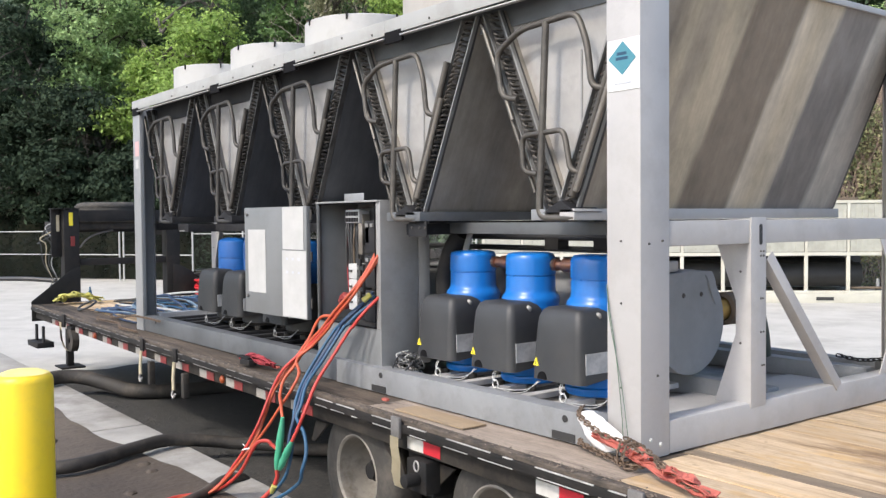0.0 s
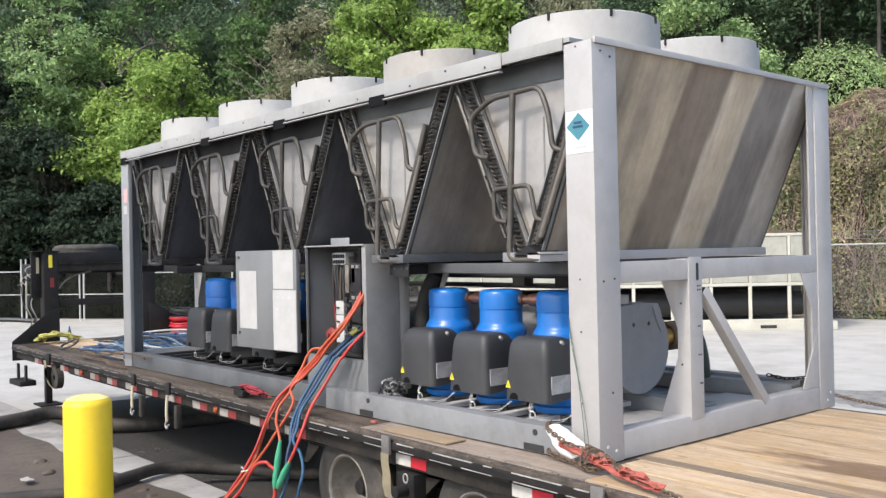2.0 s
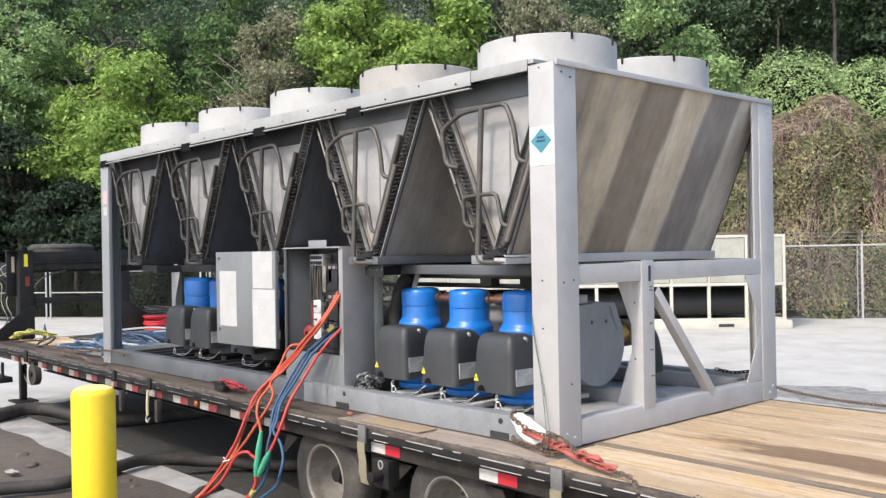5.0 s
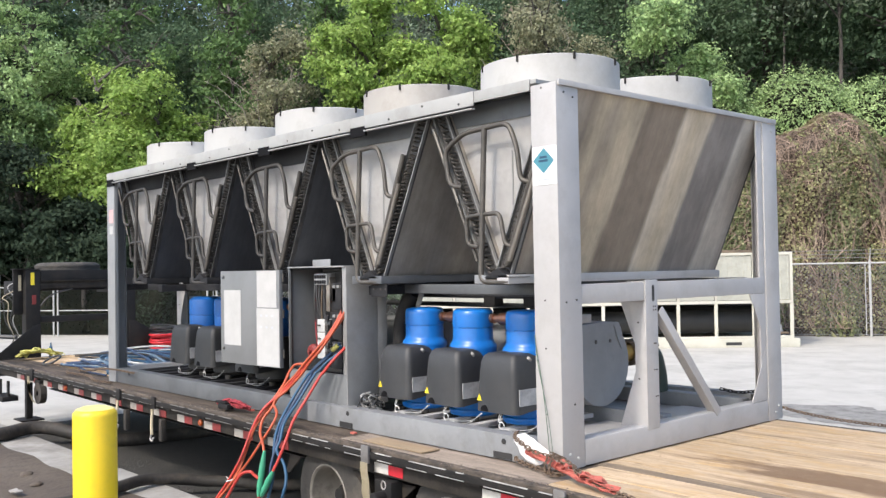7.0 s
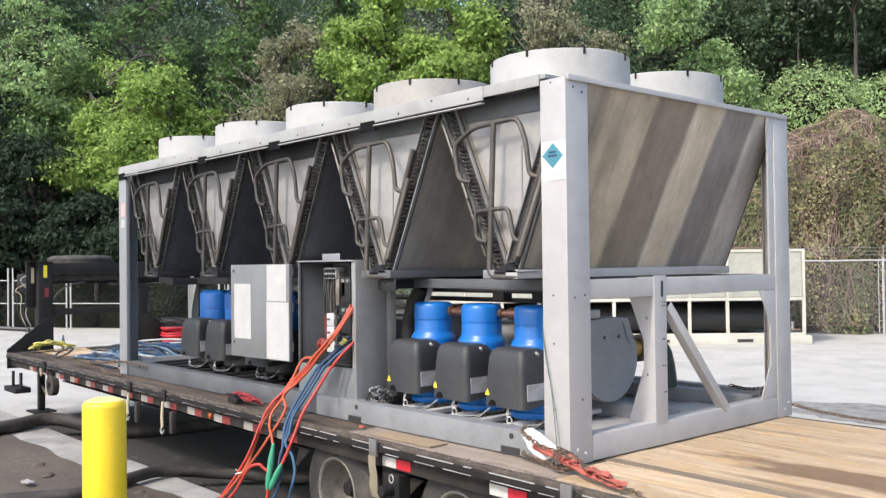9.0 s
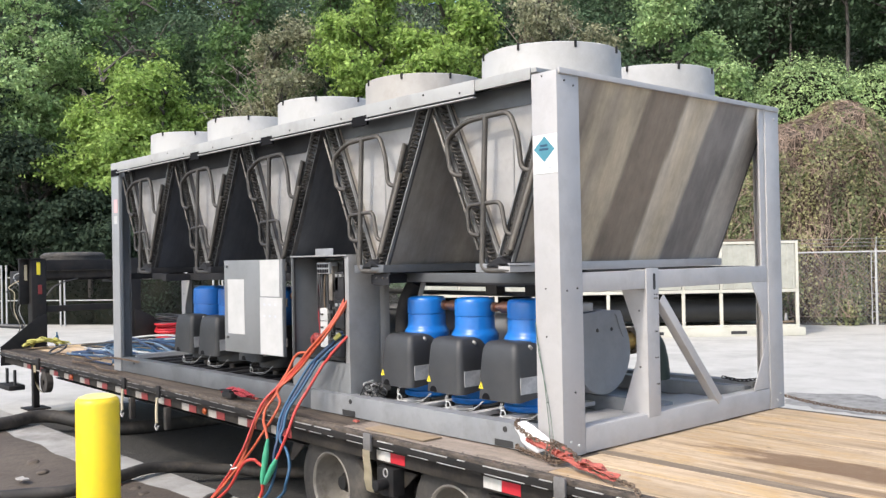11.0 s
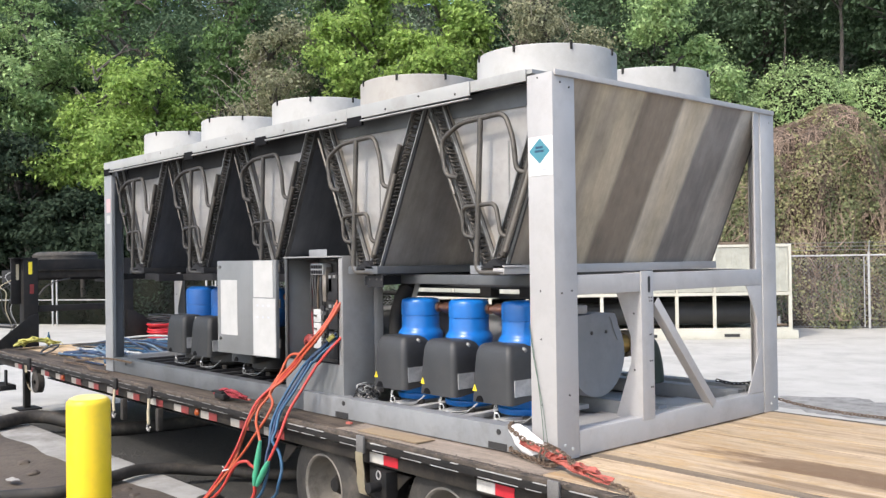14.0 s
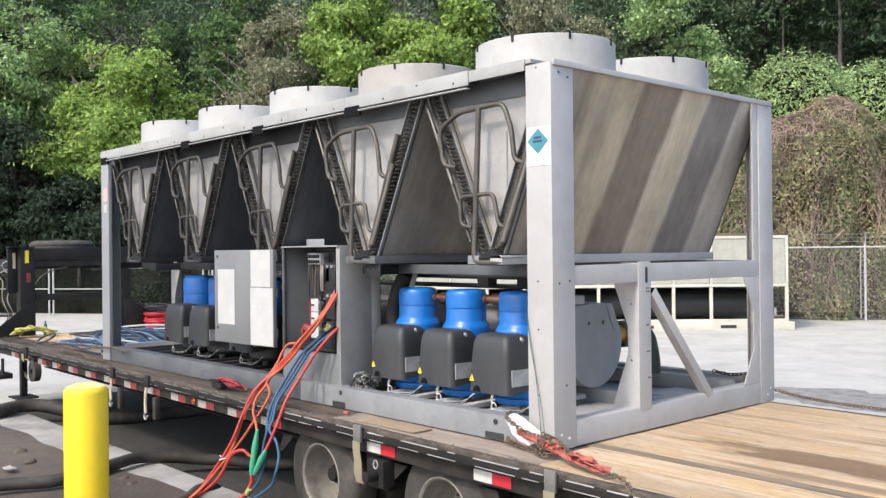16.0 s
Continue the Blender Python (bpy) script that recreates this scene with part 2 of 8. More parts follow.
M_ROOF = surface("roof_sheet_paint", (0.305, 0.31, 0.30), (0.38, 0.38, 0.37), 2.0, (0.5, 0.65), 0.0, 0.05, 80, (0.20, 0.185, 0.16), 0.5, 3.0)
M_GALV = surface("galvanised_plate", (0.33, 0.318, 0.305), (0.45, 0.436, 0.42), 5, (0.42, 0.6), 0.3, 0.04, 70, (0.20, 0.18, 0.16), 0.5, 3.0)
M_FRAME_BLACK = surface("dark_coil_frame", (0.035, 0.034, 0.034), (0.085, 0.082, 0.080), 9, (0.45, 0.65), 0.3, 0.1, 60, (0.14, 0.135, 0.13), 0.5, 14)
M_VPLATEDK = surface("dark_galvanised_plate", (0.25, 0.240, 0.232), (0.36, 0.348, 0.335), 5, (0.45, 0.65), 0.25, 0.04, 70, (0.10, 0.092, 0.085), 0.55, 3.0)
M_FRAME_DK = surface("coil_end_frame", (0.16, 0.155, 0.15), (0.30, 0.29, 0.28), 9, (0.45, 0.65), 0.5, 0.1, 60, (0.08, 0.07, 0.06), 0.6, 6)
M_PIPE = surface("weathered_copper_pipe", (0.055, 0.050, 0.044), (0.115, 0.104, 0.090), 7, (0.42, 0.6), 0.35, 0.08, 60, (0.17, 0.158, 0.138), 0.5, 5)
M_PIPEDK = surface("dark_pipe", (0.030, 0.028, 0.026), (0.062, 0.057, 0.051), 7, (0.45, 0.65), 0.25, 0.08, 60, (0.11, 0.102, 0.09), 0.5, 5)
# for black parts; on the beams this colour stands in for shade
M_NEARBLACK = surface("near_black_steel", (0.013, 0.013, 0.015), (0.030, 0.030, 0.032), 4, (0.6, 0.8), 0.0, 0.08, 60, (0.055, 0.052, 0.05), 0.4, 5, spec=0.25)
M_JET = surface("black_rubber_pad", (0.004, 0.004, 0.005), (0.009, 0.009, 0.010), 6, (0.8, 0.95), 0.0, 0.1, 60, spec=0.15)
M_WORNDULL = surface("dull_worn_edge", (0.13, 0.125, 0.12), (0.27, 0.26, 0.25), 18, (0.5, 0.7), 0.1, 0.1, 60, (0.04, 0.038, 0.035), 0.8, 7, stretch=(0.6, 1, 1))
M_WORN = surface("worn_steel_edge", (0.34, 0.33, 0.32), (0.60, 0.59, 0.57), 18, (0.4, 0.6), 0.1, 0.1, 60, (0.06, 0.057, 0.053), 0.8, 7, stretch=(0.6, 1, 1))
M_COPPER = surface("copper", (0.24, 0.10, 0.065), (0.40, 0.22, 0.15), 14, (0.22, 0.42), 0.85, 0.05, 50, (0.06, 0.04, 0.03), 0.6, 12)
M_BLUE = surface("compressor_blue_paint", (0.006, 0.125, 0.44), (0.009, 0.162, 0.535), 4, (0.24, 0.40), 0.0, 0.03, 60, (0.010, 0.09, 0.33), 0.4, 7, coat=0.15)
M_BLACKPLASTIC = surface("black_plastic", (0.027, 0.028, 0.030), (0.042, 0.043, 0.045), 5, (0.42, 0.55), 0.0, 0.12, 350, (0.06, 0.055, 0.05), 0.35, 3)
# darker plastic and blue for the far compressors, shade included in the colour
M_PLASTICDK = surface("shaded_black_plastic", (0.014, 0.015, 0.016), (0.025, 0.026, 0.027), 5, (0.5, 0.65), 0.0, 0.12, 350, (0.045, 0.04, 0.036), 0.35, 3)
M_BLUEDK = surface("shaded_blue_paint", (0.005, 0.075, 0.28), (0.008, 0.10, 0.36), 4, (0.3, 0.48), 0.0, 0.03, 60, (0.012, 0.06, 0.20), 0.5, 7)
M_BLACKSTEEL = surface("black_steel", (0.011, 0.011, 0.012), (0.023, 0.022, 0.021), 5, (0.55, 0.8), 0.0, 0.15, 50, (0.038, 0.031, 0.027), 0.5, 6, spec=0.25)
M_DUSTSTEEL = surface("dusty_black_steel", (0.014, 0.013, 0.012), (0.034, 0.030, 0.026), 5, (0.6, 0.85), 0.0, 0.15, 50, (0.075, 0.061, 0.048), 0.6, 6, spec=0.25)
M_SCUFF = surface("scuffed_black_steel", (0.010, 0.010, 0.010), (0.022, 0.020, 0.019), 5, (0.55, 0.8), 0.0, 0.2, 40, (0.055, 0.047, 0.040), 0.5, 30, stretch=(0.5, 1, 2), spec=0.25)
M_RUBBER = surface("dusty_tyre_rubber", (0.030, 0.028, 0.026), (0.056, 0.052, 0.046), 6, (0.78, 0.95), 0.0, 0.2, 50, (0.13, 0.112, 0.09), 0.6, 5)
M_RIM = surface("wheel_rim_paint", (0.165, 0.150, 0.128), (0.28, 0.258, 0.225), 5, (0.5, 0.7), 0.0, 0.08, 60, (0.085, 0.068, 0.05), 0.85, 6)
M_CABINET = surface("cabinet_grey", (0.235, 0.235, 0.233), (0.295, 0.295, 0.292), 2.0, (0.4, 0.55), 0.0, 0.04, 90, (0.15, 0.145, 0.14), 0.5, 3)
# dark tone includes the shadow inside the open cabinet
M_CABIN_IN = surface("shaded_cabinet_inner", (0.045, 0.045, 0.047), (0.10, 0.10, 0.10), 2.0, (0.3, 0.45), 0.5, 0.04, 90)
M_STRIP = surface("grey_terminal_plastic", (0.26, 0.265, 0.27), (0.36, 0.365, 0.37), 9, (0.5, 0.7), 0.0, 0.0)
M_CABIN_BACK = surface("cabinet_back_plate", (0.27, 0.27, 0.272), (0.42, 0.42, 0.418), 2.6, (0.25, 0.42), 0.35, 0.04, 90, (0.10, 0.10, 0.10), 0.5, 3)
M_PLATE = surface("silver_data_label", (0.28, 0.285, 0.29), (0.52, 0.52, 0.52), 14, (0.4, 0.55), 0.1, 0.03, 60, (0.22, 0.22, 0.22), 0.6, 18)
M_DUSTFAN = surface("dusty_fan_ring", (0.30, 0.282, 0.258), (0.385, 0.365, 0.335), 1.8, (0.55, 0.75), 0.0, 0.05, 60, (0.22, 0.195, 0.165), 0.5, 4.0)
M_TWIG = surface("bare_twig", (0.24, 0.205, 0.17), (0.38, 0.335, 0.28), 6, (0.8, 0.95), 0.0, 0.2, 40)
M_PAPER = surface("paper", (0.40, 0.40, 0.39), (0.47, 0.47, 0.46), 8, (0.7, 0.85), 0.0, 0.03, 60)
M_LABEL = surface("white_vinyl_label", (0.66, 0.66, 0.65), (0.72, 0.72, 0.71), 5, (0.45, 0.6), 0.0, 0.0)
M_INK = surface("grey_ink", (0.40, 0.42, 0.46), (0.50, 0.52, 0.56), 8, (0.7, 0.8), 0.0, 0.0)
M_TEAL = surface("teal_print", (0.05, 0.20, 0.26), (0.075, 0.245, 0.30), 6, (0.5, 0.6), 0.0, 0.0)
M_NAVY = surface("navy_print", (0.01, 0.05, 0.10), (0.015, 0.06, 0.12), 6, (0.5, 0.6), 0.0, 0.0)
M_YELLOW = surface("yellow_paint", (0.86, 0.575, 0.012), (0.92, 0.63, 0.018), 2.0, (0.35, 0.5), 0.0, 0.06, 25, (0.55, 0.40, 0.06), 0.35, 7, coat=0.2)
M_YELLOWTOP = surface("bleached_yellow", (0.80, 0.66, 0.14), (0.86, 0.74, 0.30), 9, (0.5, 0.7), 0.0, 0.08, 40)
M_WARN = surface("warning_yellow", (0.80, 0.65, 0.03), (0.85, 0.70, 0.05), 5, (0.5, 0.6), 0.0, 0.0)
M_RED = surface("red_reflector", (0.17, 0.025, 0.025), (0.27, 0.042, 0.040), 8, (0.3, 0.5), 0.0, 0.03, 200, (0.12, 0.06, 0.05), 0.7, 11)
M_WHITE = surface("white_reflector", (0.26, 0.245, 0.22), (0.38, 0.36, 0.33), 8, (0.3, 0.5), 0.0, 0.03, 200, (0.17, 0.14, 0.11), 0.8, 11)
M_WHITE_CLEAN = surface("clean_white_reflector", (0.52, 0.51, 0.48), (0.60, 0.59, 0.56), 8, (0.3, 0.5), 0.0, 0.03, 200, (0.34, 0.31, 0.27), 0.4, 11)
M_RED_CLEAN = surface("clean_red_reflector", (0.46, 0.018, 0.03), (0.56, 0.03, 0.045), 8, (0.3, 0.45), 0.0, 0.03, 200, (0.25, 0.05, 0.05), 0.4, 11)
M_AMBER = surface("amber_lens", (0.28, 0.05, 0.01), (0.36, 0.075, 0.015), 8, (0.3, 0.4), 0.0, 0.0)
M_ORANGE = surface("orange_cable", (0.41, 0.072, 0.030), (0.52, 0.105, 0.045), 6, (0.45, 0.6), 0.0, 0.05, 60, (0.26, 0.08, 0.045), 0.5, 9)
M_REDCABLE = surface("red_cable", (0.42, 0.035, 0.028), (0.54, 0.06, 0.045), 6, (0.45, 0.6), 0.0, 0.05, 60, (0.22, 0.06, 0.045), 0.5, 9)
M_BLUECABLE = surface("blue_cable", (0.012, 0.058, 0.125), (0.026, 0.098, 0.185), 6, (0.45, 0.65), 0.0, 0.05, 60, (0.06, 0.08, 0.10), 0.6, 9)
M_NAVYCABLE = surface("navy_cable", (0.012, 0.030, 0.075), (0.024, 0.055, 0.12), 6, (0.45, 0.65), 0.0, 0.05, 60, (0.06, 0.07, 0.09), 0.6, 9)
M_PALEROPE = surface("pale_grey_cord", (0.28, 0.29, 0.29), (0.42, 0.43, 0.42), 20, (0.7, 0.9), 0.0, 0.1, 80)
M_PALEBLUE = surface("pale_blue_rope", (0.07, 0.13, 0.19), (0.15, 0.21, 0.27), 20, (0.7, 0.9), 0.0, 0.1, 80)
M_GREEN = surface("green_connector", (0.05, 0.33, 0.19), (0.09, 0.42, 0.25), 8, (0.45, 0.6), 0.0, 0.05, 60, (0.10, 0.20, 0.13), 0.4, 8)
M_CORD = surface("green_cord", (0.06, 0.115, 0.075), (0.11, 0.17, 0.12), 30, (0.7, 0.9), 0.0, 0.0)
M_DKGREEN = surface("dark_green_paint", (0.014, 0.026, 0.021), (0.024, 0.040, 0.032), 6, (0.4, 0.55), 0.0, 0.05, 60)
M_HOSE = surface("black_hose", (0.020, 0.018, 0.016), (0.042, 0.037, 0.032), 4, (0.6, 0.85), 0.0, 0.12, 50, (0.13, 0.105, 0.08), 0.7, 3)
M_STRAPRED = surface("red_strap", (0.32, 0.062, 0.048), (0.46, 0.135, 0.10), 30, (0.7, 0.9), 0.0, 0.15, 120, (0.30, 0.10, 0.08), 0.5, 20)
M_WINE = surface("dark_red_wire", (0.06, 0.014, 0.018), (0.10, 0.022, 0.026), 6, (0.45, 0.6), 0.0, 0.0)
M_STRAPYEL = surface("yellow_strap", (0.36, 0.33, 0.06), (0.52, 0.49, 0.16), 30, (0.7, 0.9), 0.0, 0.15, 120)
M_STRAPTAN = surface("tan_strap", (0.42, 0.36, 0.24), (0.56, 0.50, 0.36), 12, (0.75, 0.9), 0.0, 0.15, 150, (0.22, 0.17, 0.11), 0.5, 6)
M_CHAIN = surface("rusty_chain", (0.10, 0.070, 0.050), (0.22, 0.160, 0.115), 40, (0.6, 0.8), 0.4, 0.1, 90)
M_LITTER = surface("weathered_paper", (0.30, 0.28, 0.25), (0.42, 0.40, 0.37), 14, (0.8, 0.95), 0.0, 0.1, 60, (0.15, 0.13, 0.11), 0.6, 9)
M_CLOTH = surface("white_cloth", (0.72, 0.71, 0.70), (0.82, 0.81, 0.80), 12, (0.8, 0.9), 0.0, 0.15, 60)
M_BRASS = surface("brass", (0.45, 0.28, 0.08), (0.58, 0.38, 0.13), 9, (0.35, 0.55), 0.8, 0.05, 50)
M_RUST = surface("rusty_casting", (0.10, 0.075, 0.055), (0.17, 0.13, 0.09), 9, (0.6, 0.8), 0.2, 0.1, 60)
M_WIRE = surface("pale_wire", (0.36, 0.36, 0.35), (0.48, 0.48, 0.46), 9, (0.5, 0.7), 0.0, 0.0)
M_SCREW = surface("dark_screw", (0.05, 0.05, 0.05), (0.10, 0.09, 0.08), 9, (0.4, 0.6), 0.5, 0.0)
M_VESSEL = surface("insulated_vessel", (0.20, 0.205, 0.215), (0.27, 0.275, 0.285), 2.5, (0.6, 0.8), 0.0, 0.08, 40, (0.13, 0.13, 0.13), 0.4, 4)
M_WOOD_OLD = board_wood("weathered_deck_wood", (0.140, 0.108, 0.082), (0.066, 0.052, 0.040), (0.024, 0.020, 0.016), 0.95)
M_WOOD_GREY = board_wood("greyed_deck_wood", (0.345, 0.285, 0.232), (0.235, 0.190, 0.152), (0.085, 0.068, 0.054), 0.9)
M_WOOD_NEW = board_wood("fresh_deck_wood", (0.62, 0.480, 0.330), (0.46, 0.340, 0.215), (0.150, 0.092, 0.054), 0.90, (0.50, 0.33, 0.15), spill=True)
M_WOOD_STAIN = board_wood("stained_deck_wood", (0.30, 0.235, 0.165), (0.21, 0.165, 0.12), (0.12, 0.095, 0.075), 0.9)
M_DAMP = surface("stained_concrete", (0.125, 0.120, 0.110), (0.31, 0.30, 0.28), 6, (0.75, 0.95), 0.0, 0.3, 25, (0.36, 0.35, 0.33), 0.6, 5, world_space=True)
M_EDGEWOOD = surface("gritty_edge_timber", (0.026, 0.022, 0.018), (0.150, 0.120, 0.094), 22, (0.8, 0.95), 0.0, 0.6, 60, (0.02, 0.018, 0.016), 0.8, 9, stretch=(0.5, 1, 1))
M_PLY = surface("plywood_patch", (0.25, 0.18, 0.11), (0.38, 0.285, 0.18), 5, (0.7, 0.9), 0.0, 0.2, 30, (0.12, 0.095, 0.07), 0.7, 3, stretch=(0.3, 1.4, 1))
M_CONCRETE = surface("pale_concrete", (0.408, 0.393, 0.355), (0.495, 0.478, 0.438), 1.3, (0.8, 0.95), 0.0, 0.3, 18, (0.26, 0.245, 0.22), 0.6, 0.9, world_space=True)
M_KERB = surface("kerb_concrete", (0.27, 0.258, 0.235), (0.40, 0.385, 0.355), 3, (0.8, 0.95), 0.0, 0.25, 50, (0.13, 0.112, 0.092), 0.8, 1.6)
M_ASPHALT = surface("wet_asphalt_gravel", (0.021, 0.021, 0.020), (0.052, 0.050, 0.046), 9, (0.6, 0.95), 0.0, 0.7, 45, (0.10, 0.09, 0.08), 0.5, 22, world_space=True)
M_SOIL = surface("muddy_soil", (0.048, 0.036, 0.027), (0.130, 0.104, 0.078), 0.42, (0.7, 0.95), 0.0, 0.8, 22, (0.04, 0.030, 0.023), 0.6, 6, world_space=True)
M_STRAPDK = surface("crimson_strap", (0.20, 0.018, 0.026), (0.34, 0.040, 0.05), 30, (0.7, 0.9), 0.0, 0.15, 120)
M_GRIT = surface("loose_grit", (0.03, 0.029, 0.027), (0.09, 0.086, 0.08), 3, (0.8, 0.95), 0.0, 0.0, island=0.5, world_space=True)
M_CRUMB = surface("bark_crumb", (0.03, 0.025, 0.02), (0.20, 0.16, 0.125), 3, (0.8, 0.95), 0.0, 0.0, island=0.6, world_space=True)
M_FENCE = surface("galvanised_fence", (0.16, 0.165, 0.17), (0.26, 0.265, 0.27), 9, (0.5, 0.7), 0.1, 0.0)
# gate wire coloured near black so the shade round the gate stays dark
M_GATEMESH = surface("shaded_gate_wire", (0.018, 0.019, 0.020), (0.034, 0.035, 0.037), 9, (0.6, 0.8), 0.0, 0.0)
M_GATE = surface("pale_gate_tube", (0.36, 0.36, 0.355), (0.48, 0.48, 0.47), 9, (0.45, 0.65), 0.1, 0.0)
M_CREAM = surface("cream_paint", (0.48, 0.465, 0.385), (0.58, 0.56, 0.48), 2, (0.5, 0.7), 0.0, 0.05, 50, (0.36, 0.31, 0.24), 0.45, 2.5)
M_FINS = surface("dusty_cream_fins", (0.33, 0.33, 0.28), (0.44, 0.435, 0.375), 3, (0.6, 0.8), 0.0, 0.05, 50, (0.24, 0.225, 0.18), 0.5, 4)
M_DARKIN = surface("dark_machine_room", (0.02, 0.02, 0.021), (0.035, 0.034, 0.033), 3, (0.5, 0.7), 0.0, 0.05, 30)
M_BARK = surface("bark", (0.045, 0.039, 0.033), (0.10, 0.088, 0.075), 8, (0.8, 0.95), 0.0, 0.7, 20, stretch=(1, 1, 0.25))
# the woods' deep shade is put into this near-black colour
M_FOREST = surface("shaded_forest_floor", (0.008, 0.010, 0.006), (0.019, 0.020, 0.012), 1.2, (0.95, 1.0), 0.0, 0.8, 6, world_space=True, spec=0.1)
WASHED, DULL, GREYD = (0.60, 0.53, 0.43), (0.245, 0.20, 0.155), (0.225, 0.205, 0.192)
TAN = (0.475, 0.405, 0.300)
M_COILEND = stripe_coil("washed_coil_fins", [
    (0.00, (0.26, 0.23, 0.19)), (0.07, (0.38, 0.33, 0.27)), (0.12, (0.24, 0.205, 0.165)), (0.17, TAN), (0.21, (0.33, 0.285, 0.225)), (0.26, TAN),
    (0.325, (0.46, 0.395, 0.295)), (0.341, DULL), (0.495, DULL), (0.511, WASHED), (0.57, TAN), (0.635, (0.50, 0.44, 0.35)), (0.651, GREYD), (0.791, GREYD),
    (0.811, (0.52, 0.49, 0.44)), (0.90, (0.46, 0.43, 0.39)), (0.95, GREYD), (1.0, (0.2, 0.19, 0.18))])
M_COILDK = stripe_coil("dark_coil_fins", [
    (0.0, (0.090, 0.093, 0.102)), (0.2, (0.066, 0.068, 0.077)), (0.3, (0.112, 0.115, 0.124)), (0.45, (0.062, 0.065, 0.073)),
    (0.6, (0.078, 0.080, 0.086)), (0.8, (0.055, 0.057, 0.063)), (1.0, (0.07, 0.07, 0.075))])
M_COIL = stripe_coil("dirty_coil_fins", [
    (0.0, (0.33, 0.30, 0.255)), (0.2, (0.235, 0.222, 0.21)), (0.3, (0.37, 0.33, 0.28)), (0.45, (0.215, 0.21, 0.204)),
    (0.6, (0.34, 0.31, 0.265)), (0.8, (0.215, 0.21, 0.20)), (1.0, (0.26, 0.235, 0.215))])


def leaf_material(name, c1, c2, back=0.35, spec=0.22):
    m = surface(name, c1, c2, 3.0, (0.58, 0.78) if spec > 0.2 else (0.8, 0.95), 0.0, 0.0, island=0.35, spec=spec)
    n, l = m.node_tree.nodes, m.node_tree.links
    b = n["Principled BSDF"]
    tr = n.new("ShaderNodeBsdfTranslucent")
    mx = n.new("ShaderNodeMixShader")
    mx.inputs[0].default_value = back
    l.new(b.inputs["Base Color"].links[0].from_socket, tr.inputs["Color"])
    l.new(b.outputs[0], mx.inputs[1])
    l.new(tr.outputs[0], mx.inputs[2])
    l.new(mx.outputs[0], n["Material Output"].inputs["Surface"])
    return m


L_BRIGHT = leaf_material("bright_leaf", (0.120, 0.218, 0.045), (0.47, 0.61, 0.180), 0.46)
L_FRESH = leaf_material("fresh_leaf", (0.155, 0.262, 0.100), (0.45, 0.58, 0.265))
L_MID = leaf_material("green_leaf", (0.075, 0.142, 0.048), (0.175, 0.27, 0.10))
L_DARK = leaf_material("dark_leaf", (0.055, 0.098, 0.052), (0.130, 0.192, 0.102))
L_GREY = leaf_material("grey_green_leaf", (0.12, 0.14, 0.080), (0.40, 0.385, 0.245))
L_BROWN = leaf_material("brownish_leaf", (0.18, 0.145, 0.115), (0.38, 0.31, 0.25))
L_DKGREY = leaf_material("dusky_leaf", (0.100, 0.145, 0.098), (0.230, 0.275, 0.180))
# these two leaf colours are lowered to hold the deep shade of the woods
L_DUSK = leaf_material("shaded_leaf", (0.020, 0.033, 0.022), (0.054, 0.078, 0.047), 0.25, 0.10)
L_NIGHT = leaf_material("shade_dark_ivy_leaf", (0.007, 0.012, 0.008), (0.015, 0.023, 0.014), 0.2, 0.06)
L_VINE = leaf_material("vine_leaf", (0.185, 0.19, 0.085), (0.44, 0.43, 0.235))
L_CREEP = leaf_material("creeper_leaf", (0.18, 0.29, 0.110), (0.52, 0.64, 0.31))
L_HEAP = leaf_material("heap_leaf", (0.105, 0.125, 0.060), (0.24, 0.265, 0.135))
M_DEADVINE = surface("dead_vine", (0.14, 0.098, 0.072), (0.34, 0.255, 0.195), 1.2, (0.8, 0.95), 0.0, 0.0, island=0.5, world_space=True)
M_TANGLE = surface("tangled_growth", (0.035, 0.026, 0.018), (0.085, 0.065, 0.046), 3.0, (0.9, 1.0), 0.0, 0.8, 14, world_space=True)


# ---- mesh helpers ----
def box(bm, x0, x1, y0, y1, z0, z1, m=None):
    vs = [bm.verts.new(Vector(c)) for c in ((x0, y0, z0), (x1, y0, z0), (x1, y1, z0), (x0, y1, z0), (x0, y0, z1), (x1, y0, z1), (x1, y1, z1), (x0, y1, z1))]
    for f in ((3, 2, 1, 0), (4, 5, 6, 7), (0, 1, 5, 4), (1, 2, 6, 5), (2, 3, 7, 6), (3, 0, 4, 7)):
        bm.faces.new([vs[i] for i in f])
    if m:
        for v in vs:
            v.co = m @ v.co
    return vs


def prism(bm, poly, axis, a, b):
    """A flat outline pushed from a to b along an axis; the outline holds the other two coordinates in order."""
    def at(p, d):
        return Vector({"x": (d, p[0], p[1]), "y": (p[0], d, p[1]), "z": (p[0], p[1], d)}[axis])
    lo = [bm.verts.new(at(p, a)) for p in poly]
    hi = [bm.verts.new(at(p, b)) for p in poly]
    n = len(poly)
    bm.faces.new(lo)
    bm.faces.new(hi[::-1])
    for i in range(n):
        bm.faces.new((lo[i], hi[i], hi[(i + 1) % n], lo[(i + 1) % n]))


def rounded(pts, rad, n=4):
    """A polyline with its corners rounded off."""
    pts = [Vector(p) for p in pts]
    out = [pts[0]]
    for a, b, c in zip(pts, pts[1:], pts[2:]):
        u, v = a - b, c - b
        r = min(rad, u.length * 0.49, v.length * 0.49)
        p, q = b + u.normalized() * r, b + v.normalized() * r
        out += [p.lerp(b, i / n).lerp(b.lerp(q, i / n), i / n) for i in range(n + 1)]
    return out + [pts[-1]]


